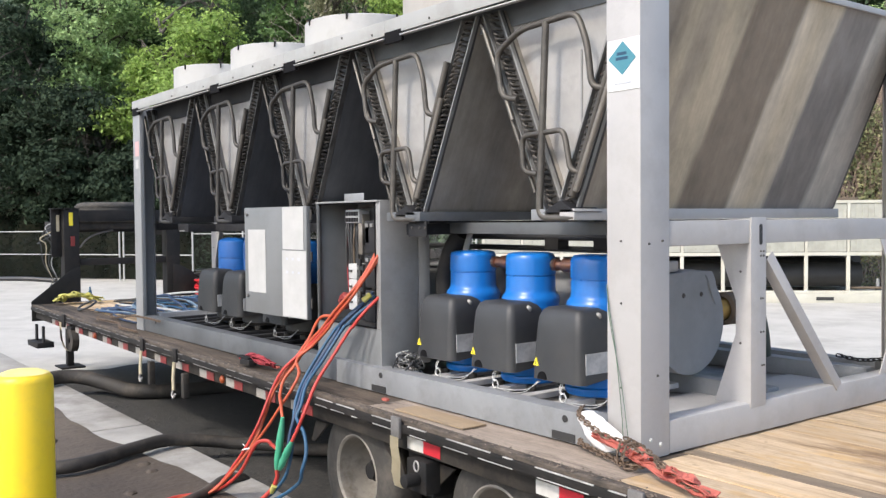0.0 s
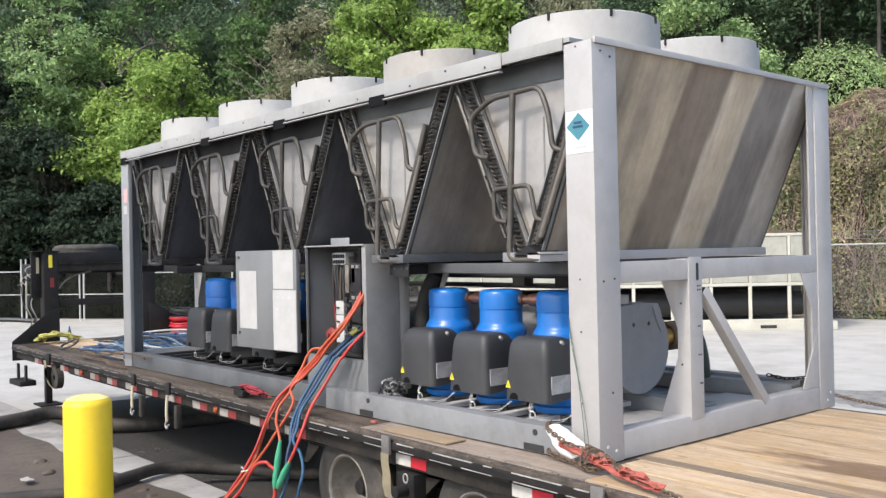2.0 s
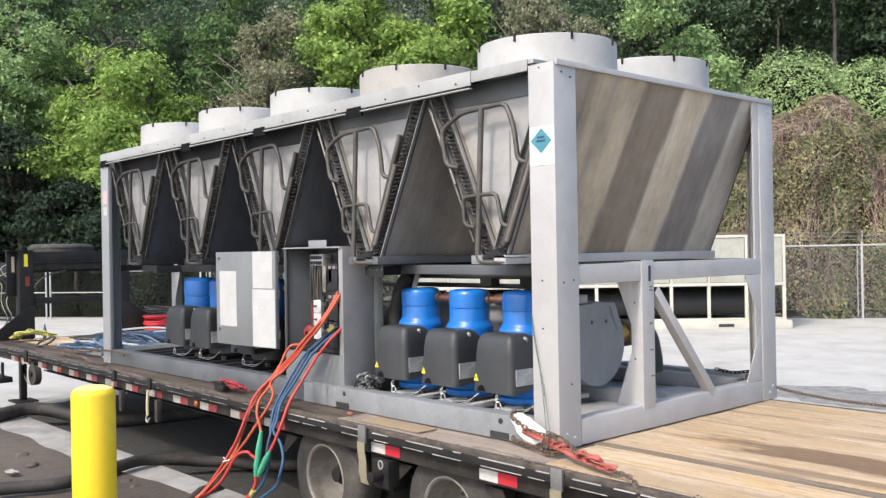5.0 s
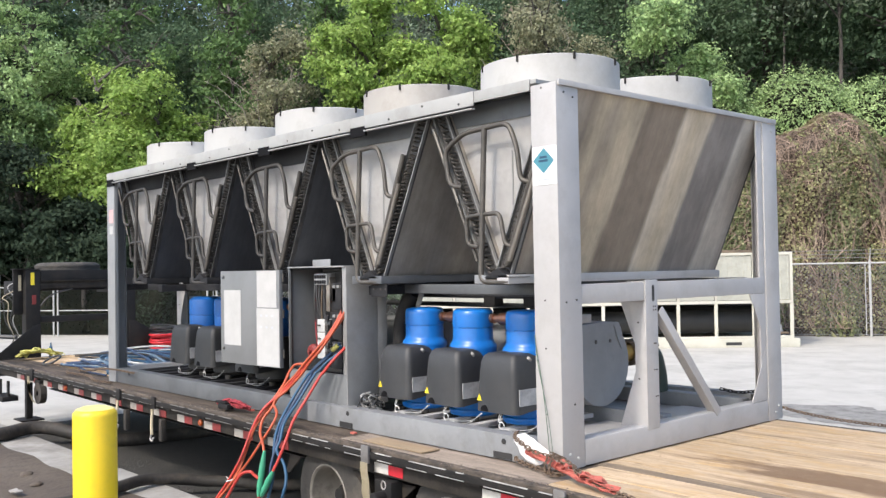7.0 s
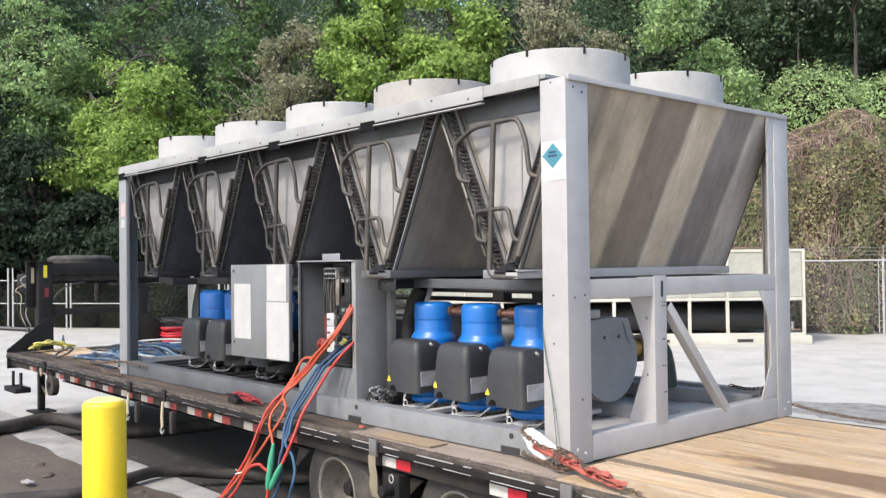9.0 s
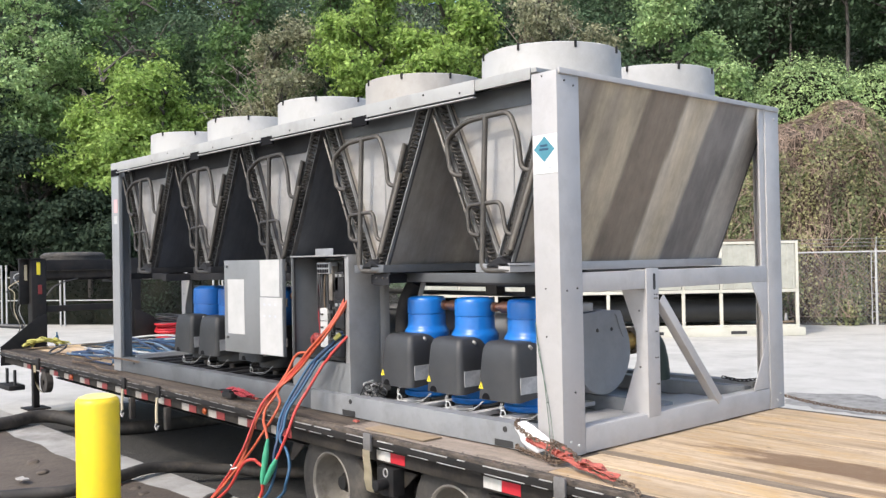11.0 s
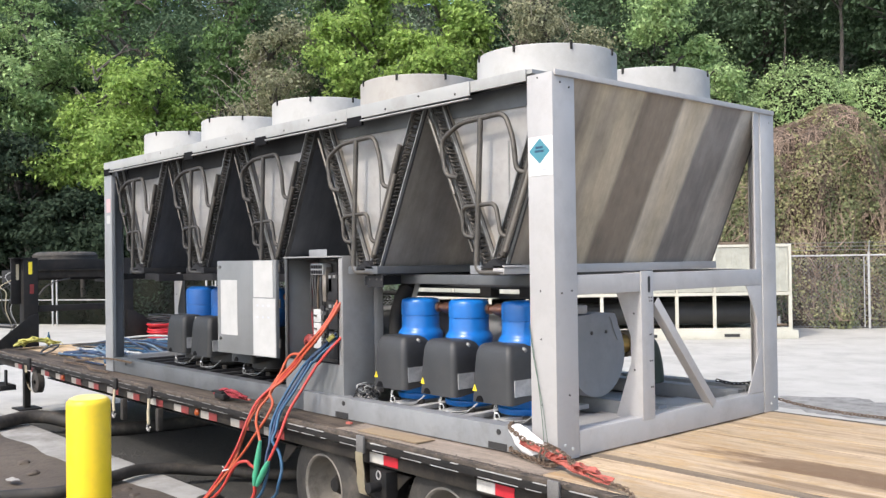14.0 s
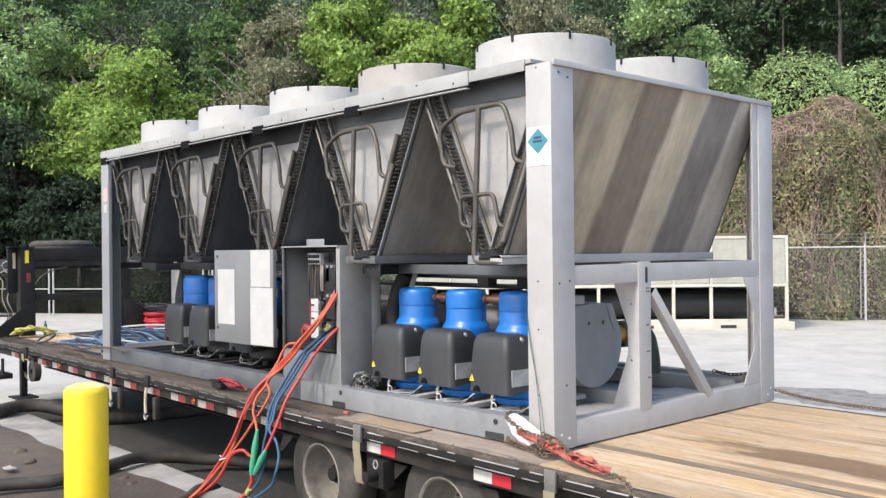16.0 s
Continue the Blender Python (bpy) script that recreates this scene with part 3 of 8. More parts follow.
def smooth_line(pts, n=6):
    """A soft curve through the points."""
    p = [Vector(q) for q in pts]
    p = [2 * p[0] - p[1]] + p + [2 * p[-1] - p[-2]]
    out = []
    for i in range(1, len(p) - 2):
        for k in range(n):
            t = k / n
            a, b, c, d = p[i - 1], p[i], p[i + 1], p[i + 2]
            out.append(0.5 * (2 * b + (c - a) * t + (2 * a - 5 * b + 4 * c - d) * t * t + (3 * b - a - 3 * c + d) * t ** 3))
    return out + [p[-2]]


def tube(bm, pts, r, n=10, caps=True):
    pts = [Vector(p) for p in pts]
    rs = r if isinstance(r, (list, tuple)) else [r] * len(pts)
    d = (pts[1] - pts[0]).normalized()
    u = d.orthogonal().normalized()
    rings = []
    for i, p in enumerate(pts):
        e = (pts[min(i + 1, len(pts) - 1)] - pts[max(i - 1, 0)]).normalized()
        u = (u - e * u.dot(e)).normalized()
        v = e.cross(u)
        rings.append([bm.verts.new(p + (u * math.cos(2 * math.pi * k / n) + v * math.sin(2 * math.pi * k / n)) * rs[i]) for k in range(n)])
    for a, b in zip(rings, rings[1:]):
        for k in range(n):
            bm.faces.new((a[k], a[(k + 1) % n], b[(k + 1) % n], b[k]))
    if caps:
        bm.faces.new(rings[0][::-1])
        bm.faces.new(rings[-1])


def lathe(bm, profile, n=32, m=None, closed=False):
    """Turn (radius, height) about z."""
    m = m or Matrix()
    rings = []
    for r, z in profile:
        if r < 1e-6:
            rings.append([bm.verts.new(m @ Vector((0, 0, z)))])
        else:
            rings.append([bm.verts.new(m @ Vector((r * math.cos(2 * math.pi * k / n), r * math.sin(2 * math.pi * k / n), z))) for k in range(n)])
    pairs = list(zip(rings, rings[1:]))
    if closed:
        pairs.append((rings[-1], rings[0]))
    for a, b in pairs:
        for k in range(n):
            j = (k + 1) % n
            if len(a) == 1 and len(b) == 1:
                continue
            if len(a) == 1:
                bm.faces.new((a[0], b[j], b[k]))
            elif len(b) == 1:
                bm.faces.new((a[k], a[j], b[0]))
            else:
                bm.faces.new((a[k], a[j], b[j], b[k]))


def mesh_of(name, bm, material, bevel=0.0, smooth=False):
    if bevel:
        bm.normal_update()
        bmesh.ops.bevel(bm, geom=[e for e in bm.edges if len(e.link_faces) == 2 and e.calc_face_angle(0) > 0.5], offset=bevel, segments=2, profile=0.6, affect="EDGES", clamp_overlap=True)
    bmesh.ops.recalc_face_normals(bm, faces=bm.faces)
    me = bpy.data.meshes.new(name)
    bm.to_mesh(me)
    bm.free()
    me.materials.append(material)
    if smooth or bevel:
        me.polygons.foreach_set("use_smooth", [True] * len(me.polygons))
        me.set_sharp_from_angle(angle=radians(38))
    return me


def part(name, bm, material, parent=None, label="", bevel=0.0, smooth=False):
    ob = new(name, mesh_of(name, bm, material, bevel, smooth))
    ob.parent = parent
    if label:
        ob["label"] = label
    return ob


def thing(name, place, label, category, group="", kind=""):
    ob = new(name)
    ob.empty_display_size = 0.1
    ob.matrix_world = Matrix.Translation(place)
    return tagged(ob, label, category, group, kind)


def boxpart(name, dims, material, parent, label="", bevel=0.003):
    bm = bmesh.new()
    box(bm, *dims)
    return part(name, bm, material, parent, label, bevel)


def tubepart(name, pts, r, material, parent, label="", n=10):
    bm = bmesh.new()
    tube(bm, pts, r, n)
    return part(name, bm, material, parent, label, smooth=True)


# ---- ground ----
D = 0.83          # height of the trailer's deck
KERB = 0.13       # height of the kerb and of the planted island in front of it


def sheet(bm, x0, x1, y0, y1, z, nx, ny, amp, freq, seed=0.0):
    g = [[bm.verts.new((x0 + (x1 - x0) * i / nx, y0 + (y1 - y0) * j / ny,
          z + amp * noise.noise(Vector((x0 + (x1 - x0) * i / nx, y0 + (y1 - y0) * j / ny, seed)) * freq))) for j in range(ny + 1)] for i in range(nx + 1)]
    for i in range(nx):
        for j in range(ny):
            bm.faces.new((g[i][j], g[i + 1][j], g[i + 1][j + 1], g[i][j + 1]))


def behind_fence(x, y):
    """Metres behind the straight fence line along the far side of the yard."""
    return -(x + 7.0) * 0.555 + (y - 19.5) * 0.832


bm = bmesh.new()
us = [-3000, -400, -120] + [-90 + 3 * i for i in range(41)] + [60, 300, 3000]
vs_ = [-3000, -300, -60, -12, -3, 0.0, 0.35, 0.8] + [2 + 2.0 * i for i in range(30)] + [120, 400, 3000]
grid = []
for u_ in us:
    row = []
    for v_ in vs_:
        x, y = -7 + 0.832 * u_ - 0.555 * v_, 19.5 + 0.555 * u_ + 0.832 * v_
        z = max(0.0, min(v_, 62) - 0.8) * 0.30 + max(0.0, min(v_, 62) - 20) * 0.22
        if 2 < v_ < 100:
            z += 0.5 * noise.noise(Vector((x, y, 3)) * 0.22)
        row.append(bm.verts.new((x, y, z)))
    grid.append(row)
for i in range(len(us) - 1):
    for j in range(len(vs_) - 1):
        bm.faces.new((grid[i][j], grid[i + 1][j], grid[i + 1][j + 1], grid[i][j + 1]))
ground = part("ground", bm, M_CONCRETE, None, smooth=True)
tagged(ground, "pale worn concrete yard running up to a wooded bank", "ground", kind="structure")
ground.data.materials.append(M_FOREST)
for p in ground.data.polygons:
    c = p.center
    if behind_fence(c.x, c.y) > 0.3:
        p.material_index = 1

bm = bmesh.new()
sheet(bm, -9.0, 12, -0.20, 3.4, 0.014, 105, 24, 0.012, 2.2)
for v in bm.verts:
    if v.co.x < -8.9:
        v.co.x += 0.6 * noise.noise(Vector((v.co.y * 1.3, 0, 2)))
tagged(part("asphalt_strip", bm, M_ASPHALT, None, smooth=True), "dark damp asphalt with loose grit under the trailer", "road", kind="structure")
bm = bmesh.new()
sheet(bm, -16, 14, -14, -0.64, KERB - 0.015, 150, 90, 0.05, 1.3, 4.0)
for v in bm.verts:
    if v.co.y > -1.15:
        k = min(1, (v.co.y + 1.15) / 0.3)
        v.co.z += k * (KERB + 0.012 + 0.006 * noise.noise(v.co * 3.1) - v.co.z)
    if v.co.y > -0.7:
        v.co.y += 0.15 * min(1, max(0, v.co.x + 4.6)) * (v.co.x < 4)
        v.co.y += 0.05 * noise.noise(Vector((v.co.x * 1.7, 0, 5)))
tagged(part("soil_island", bm, M_SOIL, None, smooth=True), "bare muddy brown soil behind the kerb", "ground", kind="structure")
bm = bmesh.new()
n_ = 90
rim_ = [bm.verts.new((-1.55 + 1.3 * (1 + 0.10 * noise.noise(Vector((i * 0.4, 3, 0)))) * math.cos(math.tau * i / n_) * (1 + 0.35 * noise.noise(Vector((math.cos(math.tau * i / n_) * 1.5, math.sin(math.tau * i / n_) * 1.5, 7)))), 7.65 + 0.75 * (1 + 0.25 * noise.noise(Vector((i * 0.5, 8, 0)))) * math.sin(math.tau * i / n_) * (1 + 0.5 * noise.noise(Vector((math.cos(math.tau * i / n_) * 2, math.sin(math.tau * i / n_) * 2, 1)))), 0.005)) for i in range(n_)]
bm.faces.new(rim_)
tagged(part("ground_stain", bm, M_DAMP, None), "grey damp stain on the pale concrete", "ground", kind="structure")
kerb = thing("kerb", (0, 0, 0), "pale concrete kerb with dirt smears beside the soil", "kerb", kind="structure")
for i in range(11):
    x1 = 13.17 - 3.05 * i
    boxpart("kerb_stone", (x1 - 3.03, x1, -0.72, -0.20, -0.05, KERB), M_KERB, kerb, bevel=0.025)

# ---- trailer ----
X0, X1 = -9.22, 2.9       # front and rear end of the deck
Y0, Y1 = -0.24, 2.28      # its sides
SKEW = Matrix.Translation((-2.9, -0.24, 0)) @ Matrix.Rotation(radians(-1.2), 4, "Z") @ Matrix.Translation((2.9, 0.24, 0))   # the trailer stands a little askew
trailer = thing("flatbed_trailer", (0, 0, 0), "black gooseneck flatbed trailer with a worn wooden deck", "trailer")


def channel_x(bm, x0, x1, y, z0, z1, w, t, face):
    """A C section along x with its web at y and its lips running face * w."""
    prism(bm, [(y, z0), (y + face * w, z0), (y + face * w, z0 + t), (y + face * t, z0 + t), (y + face * t, z1 - t), (y + face * w, z1 - t), (y + face * w, z1), (y, z1)], "x", x0, x1)


for y, face in ((Y0 + 0.045, 1), (Y1 - 0.045, -1)):
    bm = bmesh.new()
    channel_x(bm, X0, X1, y, D - 0.162, D - 0.042, 0.07, 0.008, face)
    part("side_beam", bm, M_DUSTSTEEL, trailer, bevel=0.002)
for y in (Y0 + 0.004, Y1 - 0.049):
    bm = bmesh.new()
    n_ = 160
    prev = None
    for i in range(n_ + 1):
        x = X0 + (X1 - X0) * i / n_
        k_ = 0.004 * noise.noise(Vector((x * 3.0, y, 0))) + 0.002 * noise.noise(Vector((x * 11.0, y, 4)))
        cur = [bm.verts.new((x, y + a_, D + b_ + k_ * c_)) for a_, b_, c_ in ((0.002, -0.055, 0), (0.044, -0.055, 0), (0.044, 0.0, 0.3), (0.008, 0.0, 1), (0.0, -0.006, 1))]
        if prev:
            for j in range(5):
                bm.faces.new((prev[j], prev[(j + 1) % 5], cur[(j + 1) % 5], cur[j]))
        else:
            bm.faces.new(cur[::-1])
        prev = cur
    bm.faces.new(prev)
    part("edge_timber", bm, M_EDGEWOOD, trailer, "gritty dark timber along the deck edge")
for y in (Y0 - 0.012, Y1 + 0.002):
    boxpart("rub_rail", (X0, X1, y, y + 0.012, D - 0.062, D - 0.022), M_SCUFF, trailer, "scuffed black rub rail", 0.003)
n_pockets = 20
rw = random.Random(12)
for i in range(n_pockets - 1):
    xa = X0 + 0.15 + i * (X1 - X0 - 0.3) / (n_pockets - 1) + 0.06
    xb = xa + (X1 - X0 - 0.3) / (n_pockets - 1) - 0.12
    for z in (D - 0.0630, D - 0.0245):
        a_ = xa + 0.06 * rw.random()
        while a_ < xb - 0.05:
            b_ = min(xb, a_ + rw.uniform(0.08, 0.34))
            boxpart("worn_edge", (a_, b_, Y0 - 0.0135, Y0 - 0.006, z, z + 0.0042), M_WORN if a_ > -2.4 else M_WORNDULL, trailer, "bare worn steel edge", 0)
            a_ = b_ + rw.uniform(0.02, 0.10)
for i in range(n_pockets):
    x = X0 + 0.15 + i * (X1 - X0 - 0.3) / (n_pockets - 1)
    for y in (Y0, Y1 - 0.036):
        bm = bmesh.new()
        box(bm, x - 0.05, x + 0.05, y, y + 0.040, D - 0.076, D - 0.056)
        part("stake_pocket", bm, M_DUSTSTEEL, trailer, bevel=0.003)
for y in (0.42, 1.40):
    bm = bmesh.new()
    box(bm, X0, X1, y, y + 0.14, D - 0.42, D - 0.41)
    box(bm, X0, X1, y, y + 0.14, D - 0.13, D - 0.12)
    box(bm, X0, X1, y + 0.065, y + 0.075, D - 0.41, D - 0.13)
    part("main_beam", bm, M_BLACKSTEEL, trailer)
for i in range(21):
    x = X0 + 0.1 + i * 0.59
    boxpart("crossmember", (x, x + 0.05, Y0 + 0.12, Y1 - 0.12, D - 0.119, D - 0.045), M_BLACKSTEEL, trailer, bevel=0)
boxpart("front_header", (X0 - 0.02, X0 - 0.001, Y0, Y1, D - 0.20, D + 0.004), M_BLACKSTEEL, trailer)
boxpart("rear_header", (X1 + 0.001, X1 + 0.02, Y0, Y1, D - 0.20, D + 0.004), M_BLACKSTEEL, trailer)

# reflective tape along the near side
for x in [-2.53 - 0.49 * i for i in range(13)] + [-1.31, -0.37, 0.58, 1.5]:
    yy = Y0 + 0.041
    z = D - (0.150 if x > -1.5 else 0.161)
    x += 0.035 if x > -1.5 else 0.0
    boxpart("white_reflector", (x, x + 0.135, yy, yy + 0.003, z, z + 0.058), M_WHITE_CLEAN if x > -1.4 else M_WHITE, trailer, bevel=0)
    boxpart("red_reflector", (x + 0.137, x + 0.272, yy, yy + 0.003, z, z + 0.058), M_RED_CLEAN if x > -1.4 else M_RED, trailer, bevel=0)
for x in (-3.57, -6.7):
    bm = bmesh.new()
    lathe(bm, [(0, 0.0), (0.028, 0.0), (0.028, 0.01), (0.018, 0.02), (0, 0.022)], 14, Matrix.Translation((x + 0.0, Y0 + 0.044, D - 0.125)) @ Matrix.Rotation(radians(90), 4, "X"))
    part("marker_lamp", bm, M_AMBER, trailer, "amber side marker lamp", smooth=True)


# wheels: two axles, twin tyres each side
def tyre_profile():
    pts = []
    for a in range(0, 181, 15):
        c, s = math.cos(radians(a)), math.sin(radians(a))
        w = 0.105 * (abs(c) ** 0.55) * (1 if c >= 0 else -1)
        pts.append((0.215 + 0.17 * (s ** 0.42 if s > 0 else 0), w))
    pts += [(0.205, -0.085), (0.205, 0.085)]
    return pts


def build_wheel():
    w = thing("wheel", (0, 0, 0), "", "")
    for k in ("label", "category"):
        if k in w:
            del w[k]
    for off in (0.0, 0.27):
        bm = bmesh.new()
        lathe(bm, tyre_profile(), 48, Matrix.Translation((0, off + 0.105, 0)) @ Matrix.Rotation(radians(90), 4, "X"), closed=True)
        part("tyre", bm, M_RUBBER, w, smooth=True)
    bm = bmesh.new()
    lathe(bm, [(0.214, -0.098), (0.217, -0.106), (0.209, -0.110), (0.198, -0.098), (0.196, -0.07), (0.194, 0.0), (0.190, 0.05), (0.178, 0.095), (0.16, 0.118), (0.10, 0.126),
               (0.095, 0.120), (0.075, 0.120), (0.0, 0.122)], 48, Matrix.Translation((0, 0.105, 0)) @ Matrix.Rotation(radians(-90), 4, "X"))
    part("rim", bm, M_RIM, w, "dirty off-white steel rim", smooth=True)
    bm = bmesh.new()
    lathe(bm, [(0.072, 0.17), (0.072, 0.05), (0.060, 0.03), (0.052, 0.025), (0.045, 0.0), (0, -0.005)], 24, Matrix.Translation((0, 0.085, 0)) @ Matrix.Rotation(radians(-90), 4, "X"))
    part("hub", bm, M_BLACKSTEEL, w, smooth=True)
    for k in range(8):
        a = math.tau * (k + 0.5) / 8
        bm = bmesh.new()
        lathe(bm, [(0.012, 0.05), (0.012, 0.0), (0.006, -0.006), (0, -0.006)], 6, Matrix.Translation((0.112 * math.cos(a), 0.185, 0.112 * math.sin(a))) @ Matrix.Rotation(radians(-90), 4, "X"))
        part("lug_nut", bm, M_RUST, w, smooth=True)
    for a in (20, 80, 140, 200, 260, 320):
        c, s = 0.145 * math.cos(radians(a)), 0.145 * math.sin(radians(a))
        bm = bmesh.new()
        lathe(bm, [(0.020, 0.0), (0.020, -0.004), (0, -0.004)], 12, Matrix.Translation((c, 0.224, s)) @ Matrix.Rotation(radians(-90), 4, "X"))
        part("hand_hole", bm, M_DARKIN, w, smooth=True)
    return w


WHEELS = (-1.885, -0.665)
first = build_wheel()
for i, x in enumerate(WHEELS):
    for side in (0, 1):
        m = pose(x, -0.13, 0.405, 0, 17 * i, 0) if side == 0 else pose(x, 2.17, 0.405, 0, 0, 180)
        w = first if (i, side) == (0, 0) else copy_thing(first, m)
        w.matrix_basis = m
        w.parent = trailer
for x in WHEELS:
    tubepart("axle", [(x, 0.05, 0.405), (x, 1.95, 0.405)], 0.06, M_BLACKSTEEL, trailer, n=14)
# mud guard angles round the wheels
for x in WHEELS:
    for s in (-1, 1):
        bm = bmesh.new()
        prism(bm, [(x + s * 0.30, D - 0.20), (x + s * 0.44, D - 0.20), (x + s * 0.50, D - 0.33), (x + s * 0.46, D - 0.33)], "y", Y0 + 0.10, Y0 + 0.112)
        part("guard_bracket", bm, M_DUSTSTEEL, trailer)
# spring hanger between the wheels
bm = bmesh.new()
prism(bm, [(-1.42, D - 0.20), (-1.16, D - 0.20), (-1.20, D - 0.40), (-1.38, D - 0.40)], "y", Y0 + 0.14, Y0 + 0.26)
part("spring_hanger", bm, M_BLACKSTEEL, trailer, bevel=0.006)
bm = bmesh.new()
for k in range(5):
    box(bm, -1.86 + 0.06 * k, -0.74 - 0.06 * k, 0.12, 0.20, 0.47 - 0.014 * k, 0.482 - 0.014 * k)
part("leaf_spring", bm, M_BLACKSTEEL, trailer)


# webbing winches with the strap ends hanging below the rub rail
def winch(x, tan, length):
    w = thing("strap_winch", SKEW @ Vector((x, Y0, D)), "steel strap winch with a hanging webbing tail", "strap winch", "winches along the trailer")
    bm = bmesh.new()
    box(bm, -0.035, 0.035, -0.030, -0.013, -0.09, 0.012)
    part("clamp", bm, M_FRAME_DK if tan else M_BLACKSTEEL, w, bevel=0.004)
    if tan:
        bm = bmesh.new()
        pts = [(-0.03, -0.085), (-0.034, -0.13), (-0.026, -0.20), (-0.032, -0.26), (-0.018, -length), (0.01, -length - 0.015)]
        for s in (0,):
            lo = [bm.verts.new((-0.04 + 0.02 * (i / 5), p[0], p[1])) for i, p in enumerate(pts)]
            hi = [bm.verts.new((0.03 + 0.03 * (i / 5), p[0], p[1])) for i, p in enumerate(pts)]
            for i in range(len(pts) - 1):
                bm.faces.new((lo[i], hi[i], hi[i + 1], lo[i + 1]))
        r = bmesh.ops.solidify(bm, geom=bm.faces[:], thickness=0.004)
        part("webbing", bm, M_STRAPTAN, w, "faded tan webbing", smooth=True)
        bm = bmesh.new()
        lathe(bm, [(0, -0.05), (0.032, -0.05), (0.032, 0.05), (0, 0.05)], 18, Matrix.Translation((0.13, -0.02, -0.27)) @ Matrix.Rotation(radians(90), 4, "X"))
        part("drum", bm, M_BLACKSTEEL, w, bevel=0.004)
        bm = bmesh.new()
        box(bm, 0.04, 0.20, 0.01, 0.10, -0.34, -0.18)
        part("housing", bm, M_BLACKSTEEL, w, bevel=0.012)
        tubepart("ring", [(0.20 + 0.019 * math.cos(a * math.tau / 16), -0.045, -0.185 + 0.024 * math.sin(a * math.tau / 16)) for a in range(17)], 0.004, M_GALV, w, n=6)
    else:
        tubepart("handle", rounded([(0, -0.03, -0.09), (0.0, -0.04, -0.22), (0.02, -0.045, -length)], 0.03), 0.013, M_STRAPTAN, w, n=8)
        tubepart("hook", smooth_line([(0.02, -0.046, -length + 0.01), (0.0, -0.05, -length - 0.03), (0.03, -0.05, -length - 0.055), (0.06, -0.05, -length - 0.02)], 4), 0.008, M_GALV, w, n=7)
        boxpart("ratchet", (0.045, 0.10, 0.0, 0.05, -0.36, -0.17), M_HOSE, w, bevel=0.012)
    return w


winch(-1.28, True, 0.33)
winch(0.26, True, 0.33)
winch(-4.33, False, 0.30)
winch(-5.10, False, 0.28)

# landing leg and step near the front
leg = thing("landing_leg", (-9.50, 0.30, 0.0), "dark steel landing leg on a flat foot", "landing leg")
boxpart("tube", (-0.04, 0.04, 0.05, 0.13, 0.02, D + 0.05), M_BLACKSTEEL, leg, bevel=0.006)
boxpart("foot", (-0.17, 0.17, -0.05, 0.23, 0.0, 0.02), M_BLACKSTEEL, leg)
roll = thing("strap_roll", SKEW @ Vector((-7.64, Y0, D)), "strap winch with a rolled webbing strap and hanging tail", "strap winch", "winches along the trailer")
boxpart("clamp", (-0.05, 0.05, -0.035, -0.013, -0.12, 0.012), M_BLACKSTEEL, roll, bevel=0.004)
bm = bmesh.new()
for k in range(5):
    r0 = 0.03 + 0.018 * k
    lathe(bm, [(r0, -0.035), (r0 + 0.016, -0.034), (r0 + 0.016, 0.034), (r0, 0.035)], 26, Matrix.Translation((0.13, 0.03, -0.25)) @ Matrix.Rotation(radians(90), 4, "X"))
part("rolled_webbing", bm, M_HOSE, roll, smooth=True)
boxpart("drum_bracket", (0.02, 0.18, 0.0, 0.06, -0.15, -0.11), M_BLACKSTEEL, roll)
bm = bmesh.new()
ps = [(-0.045, -0.07), (-0.05, -0.15), (-0.05, -0.25), (-0.03, -0.33), (0.0, -0.37)]
lo = [bm.verts.new((-0.09 + 0.03 * i, p[0], p[1])) for i, p in enumerate(ps)]
hi = [bm.verts.new((-0.01 + 0.03 * i, p[0], p[1])) for i, p in enumerate(ps)]
for i in range(4):
    bm.faces.new((lo[i], hi[i], hi[i + 1], lo[i + 1]))
bmesh.ops.solidify(bm, geom=bm.faces[:], thickness=0.004)
part("webbing_tail", bm, M_STRAPTAN, roll, "faded tan webbing", smooth=True)
step = thing("trailer_step", (-8.66, Y0 + 0.02, 0.40), "black steel step hanging from the trailer", "step")
boxpart("tread", (-0.22, 0.22, -0.02, 0.16, 0.0, 0.06), M_BLACKSTEEL, step, bevel=0.005)
for x in (-0.16, 0.14):
    bm = bmesh.new()
    box(bm, x, x + 0.06, 0.05, 0.07, 0.06, D - 0.40 - 0.19)
    part("hanger", bm, M_BLACKSTEEL, step)

# gooseneck: tapered wings, two uprights, a neck that runs forward, a spare tyre on it
neck = thing("gooseneck", (X0, 0.13, D + 0.005), "black steel gooseneck with tapered side wings", "gooseneck")
for y0, y1, s in ((Y0, 0.33, 1), (Y1, 1.50, -1)):
    bm = bmesh.new()
    prism(bm, [(y0, 0.0), (y1, 0.0), (y1, 0.42), (y1 - s * 0.10, 0.40), (y0, 0.03)], "x", -0.012, 0.0)
    part("wing", bm, M_BLACKSTEEL, neck, bevel=0.002)
for y in (0.15, 1.42):
    boxpart("upright", (-0.18, -0.014, y, y + 0.18, 0.0, 1.13), M_BLACKSTEEL, neck, bevel=0.008)
    boxpart("neck_beam", (-1.0, -0.19, y + 0.02, y + 0.16, 0.80, 0.98), M_BLACKSTEEL, neck, bevel=0.008)
boxpart("side_plate", (-0.16, -0.12, 0.03, 0.148, 0.55, 1.14), M_BLACKSTEEL, neck, bevel=0.004)
boxpart("cap_plate", (-0.2, 0.0, 0.02, 0.34, 1.132, 1.142), M_BLACKSTEEL, neck, bevel=0.002)
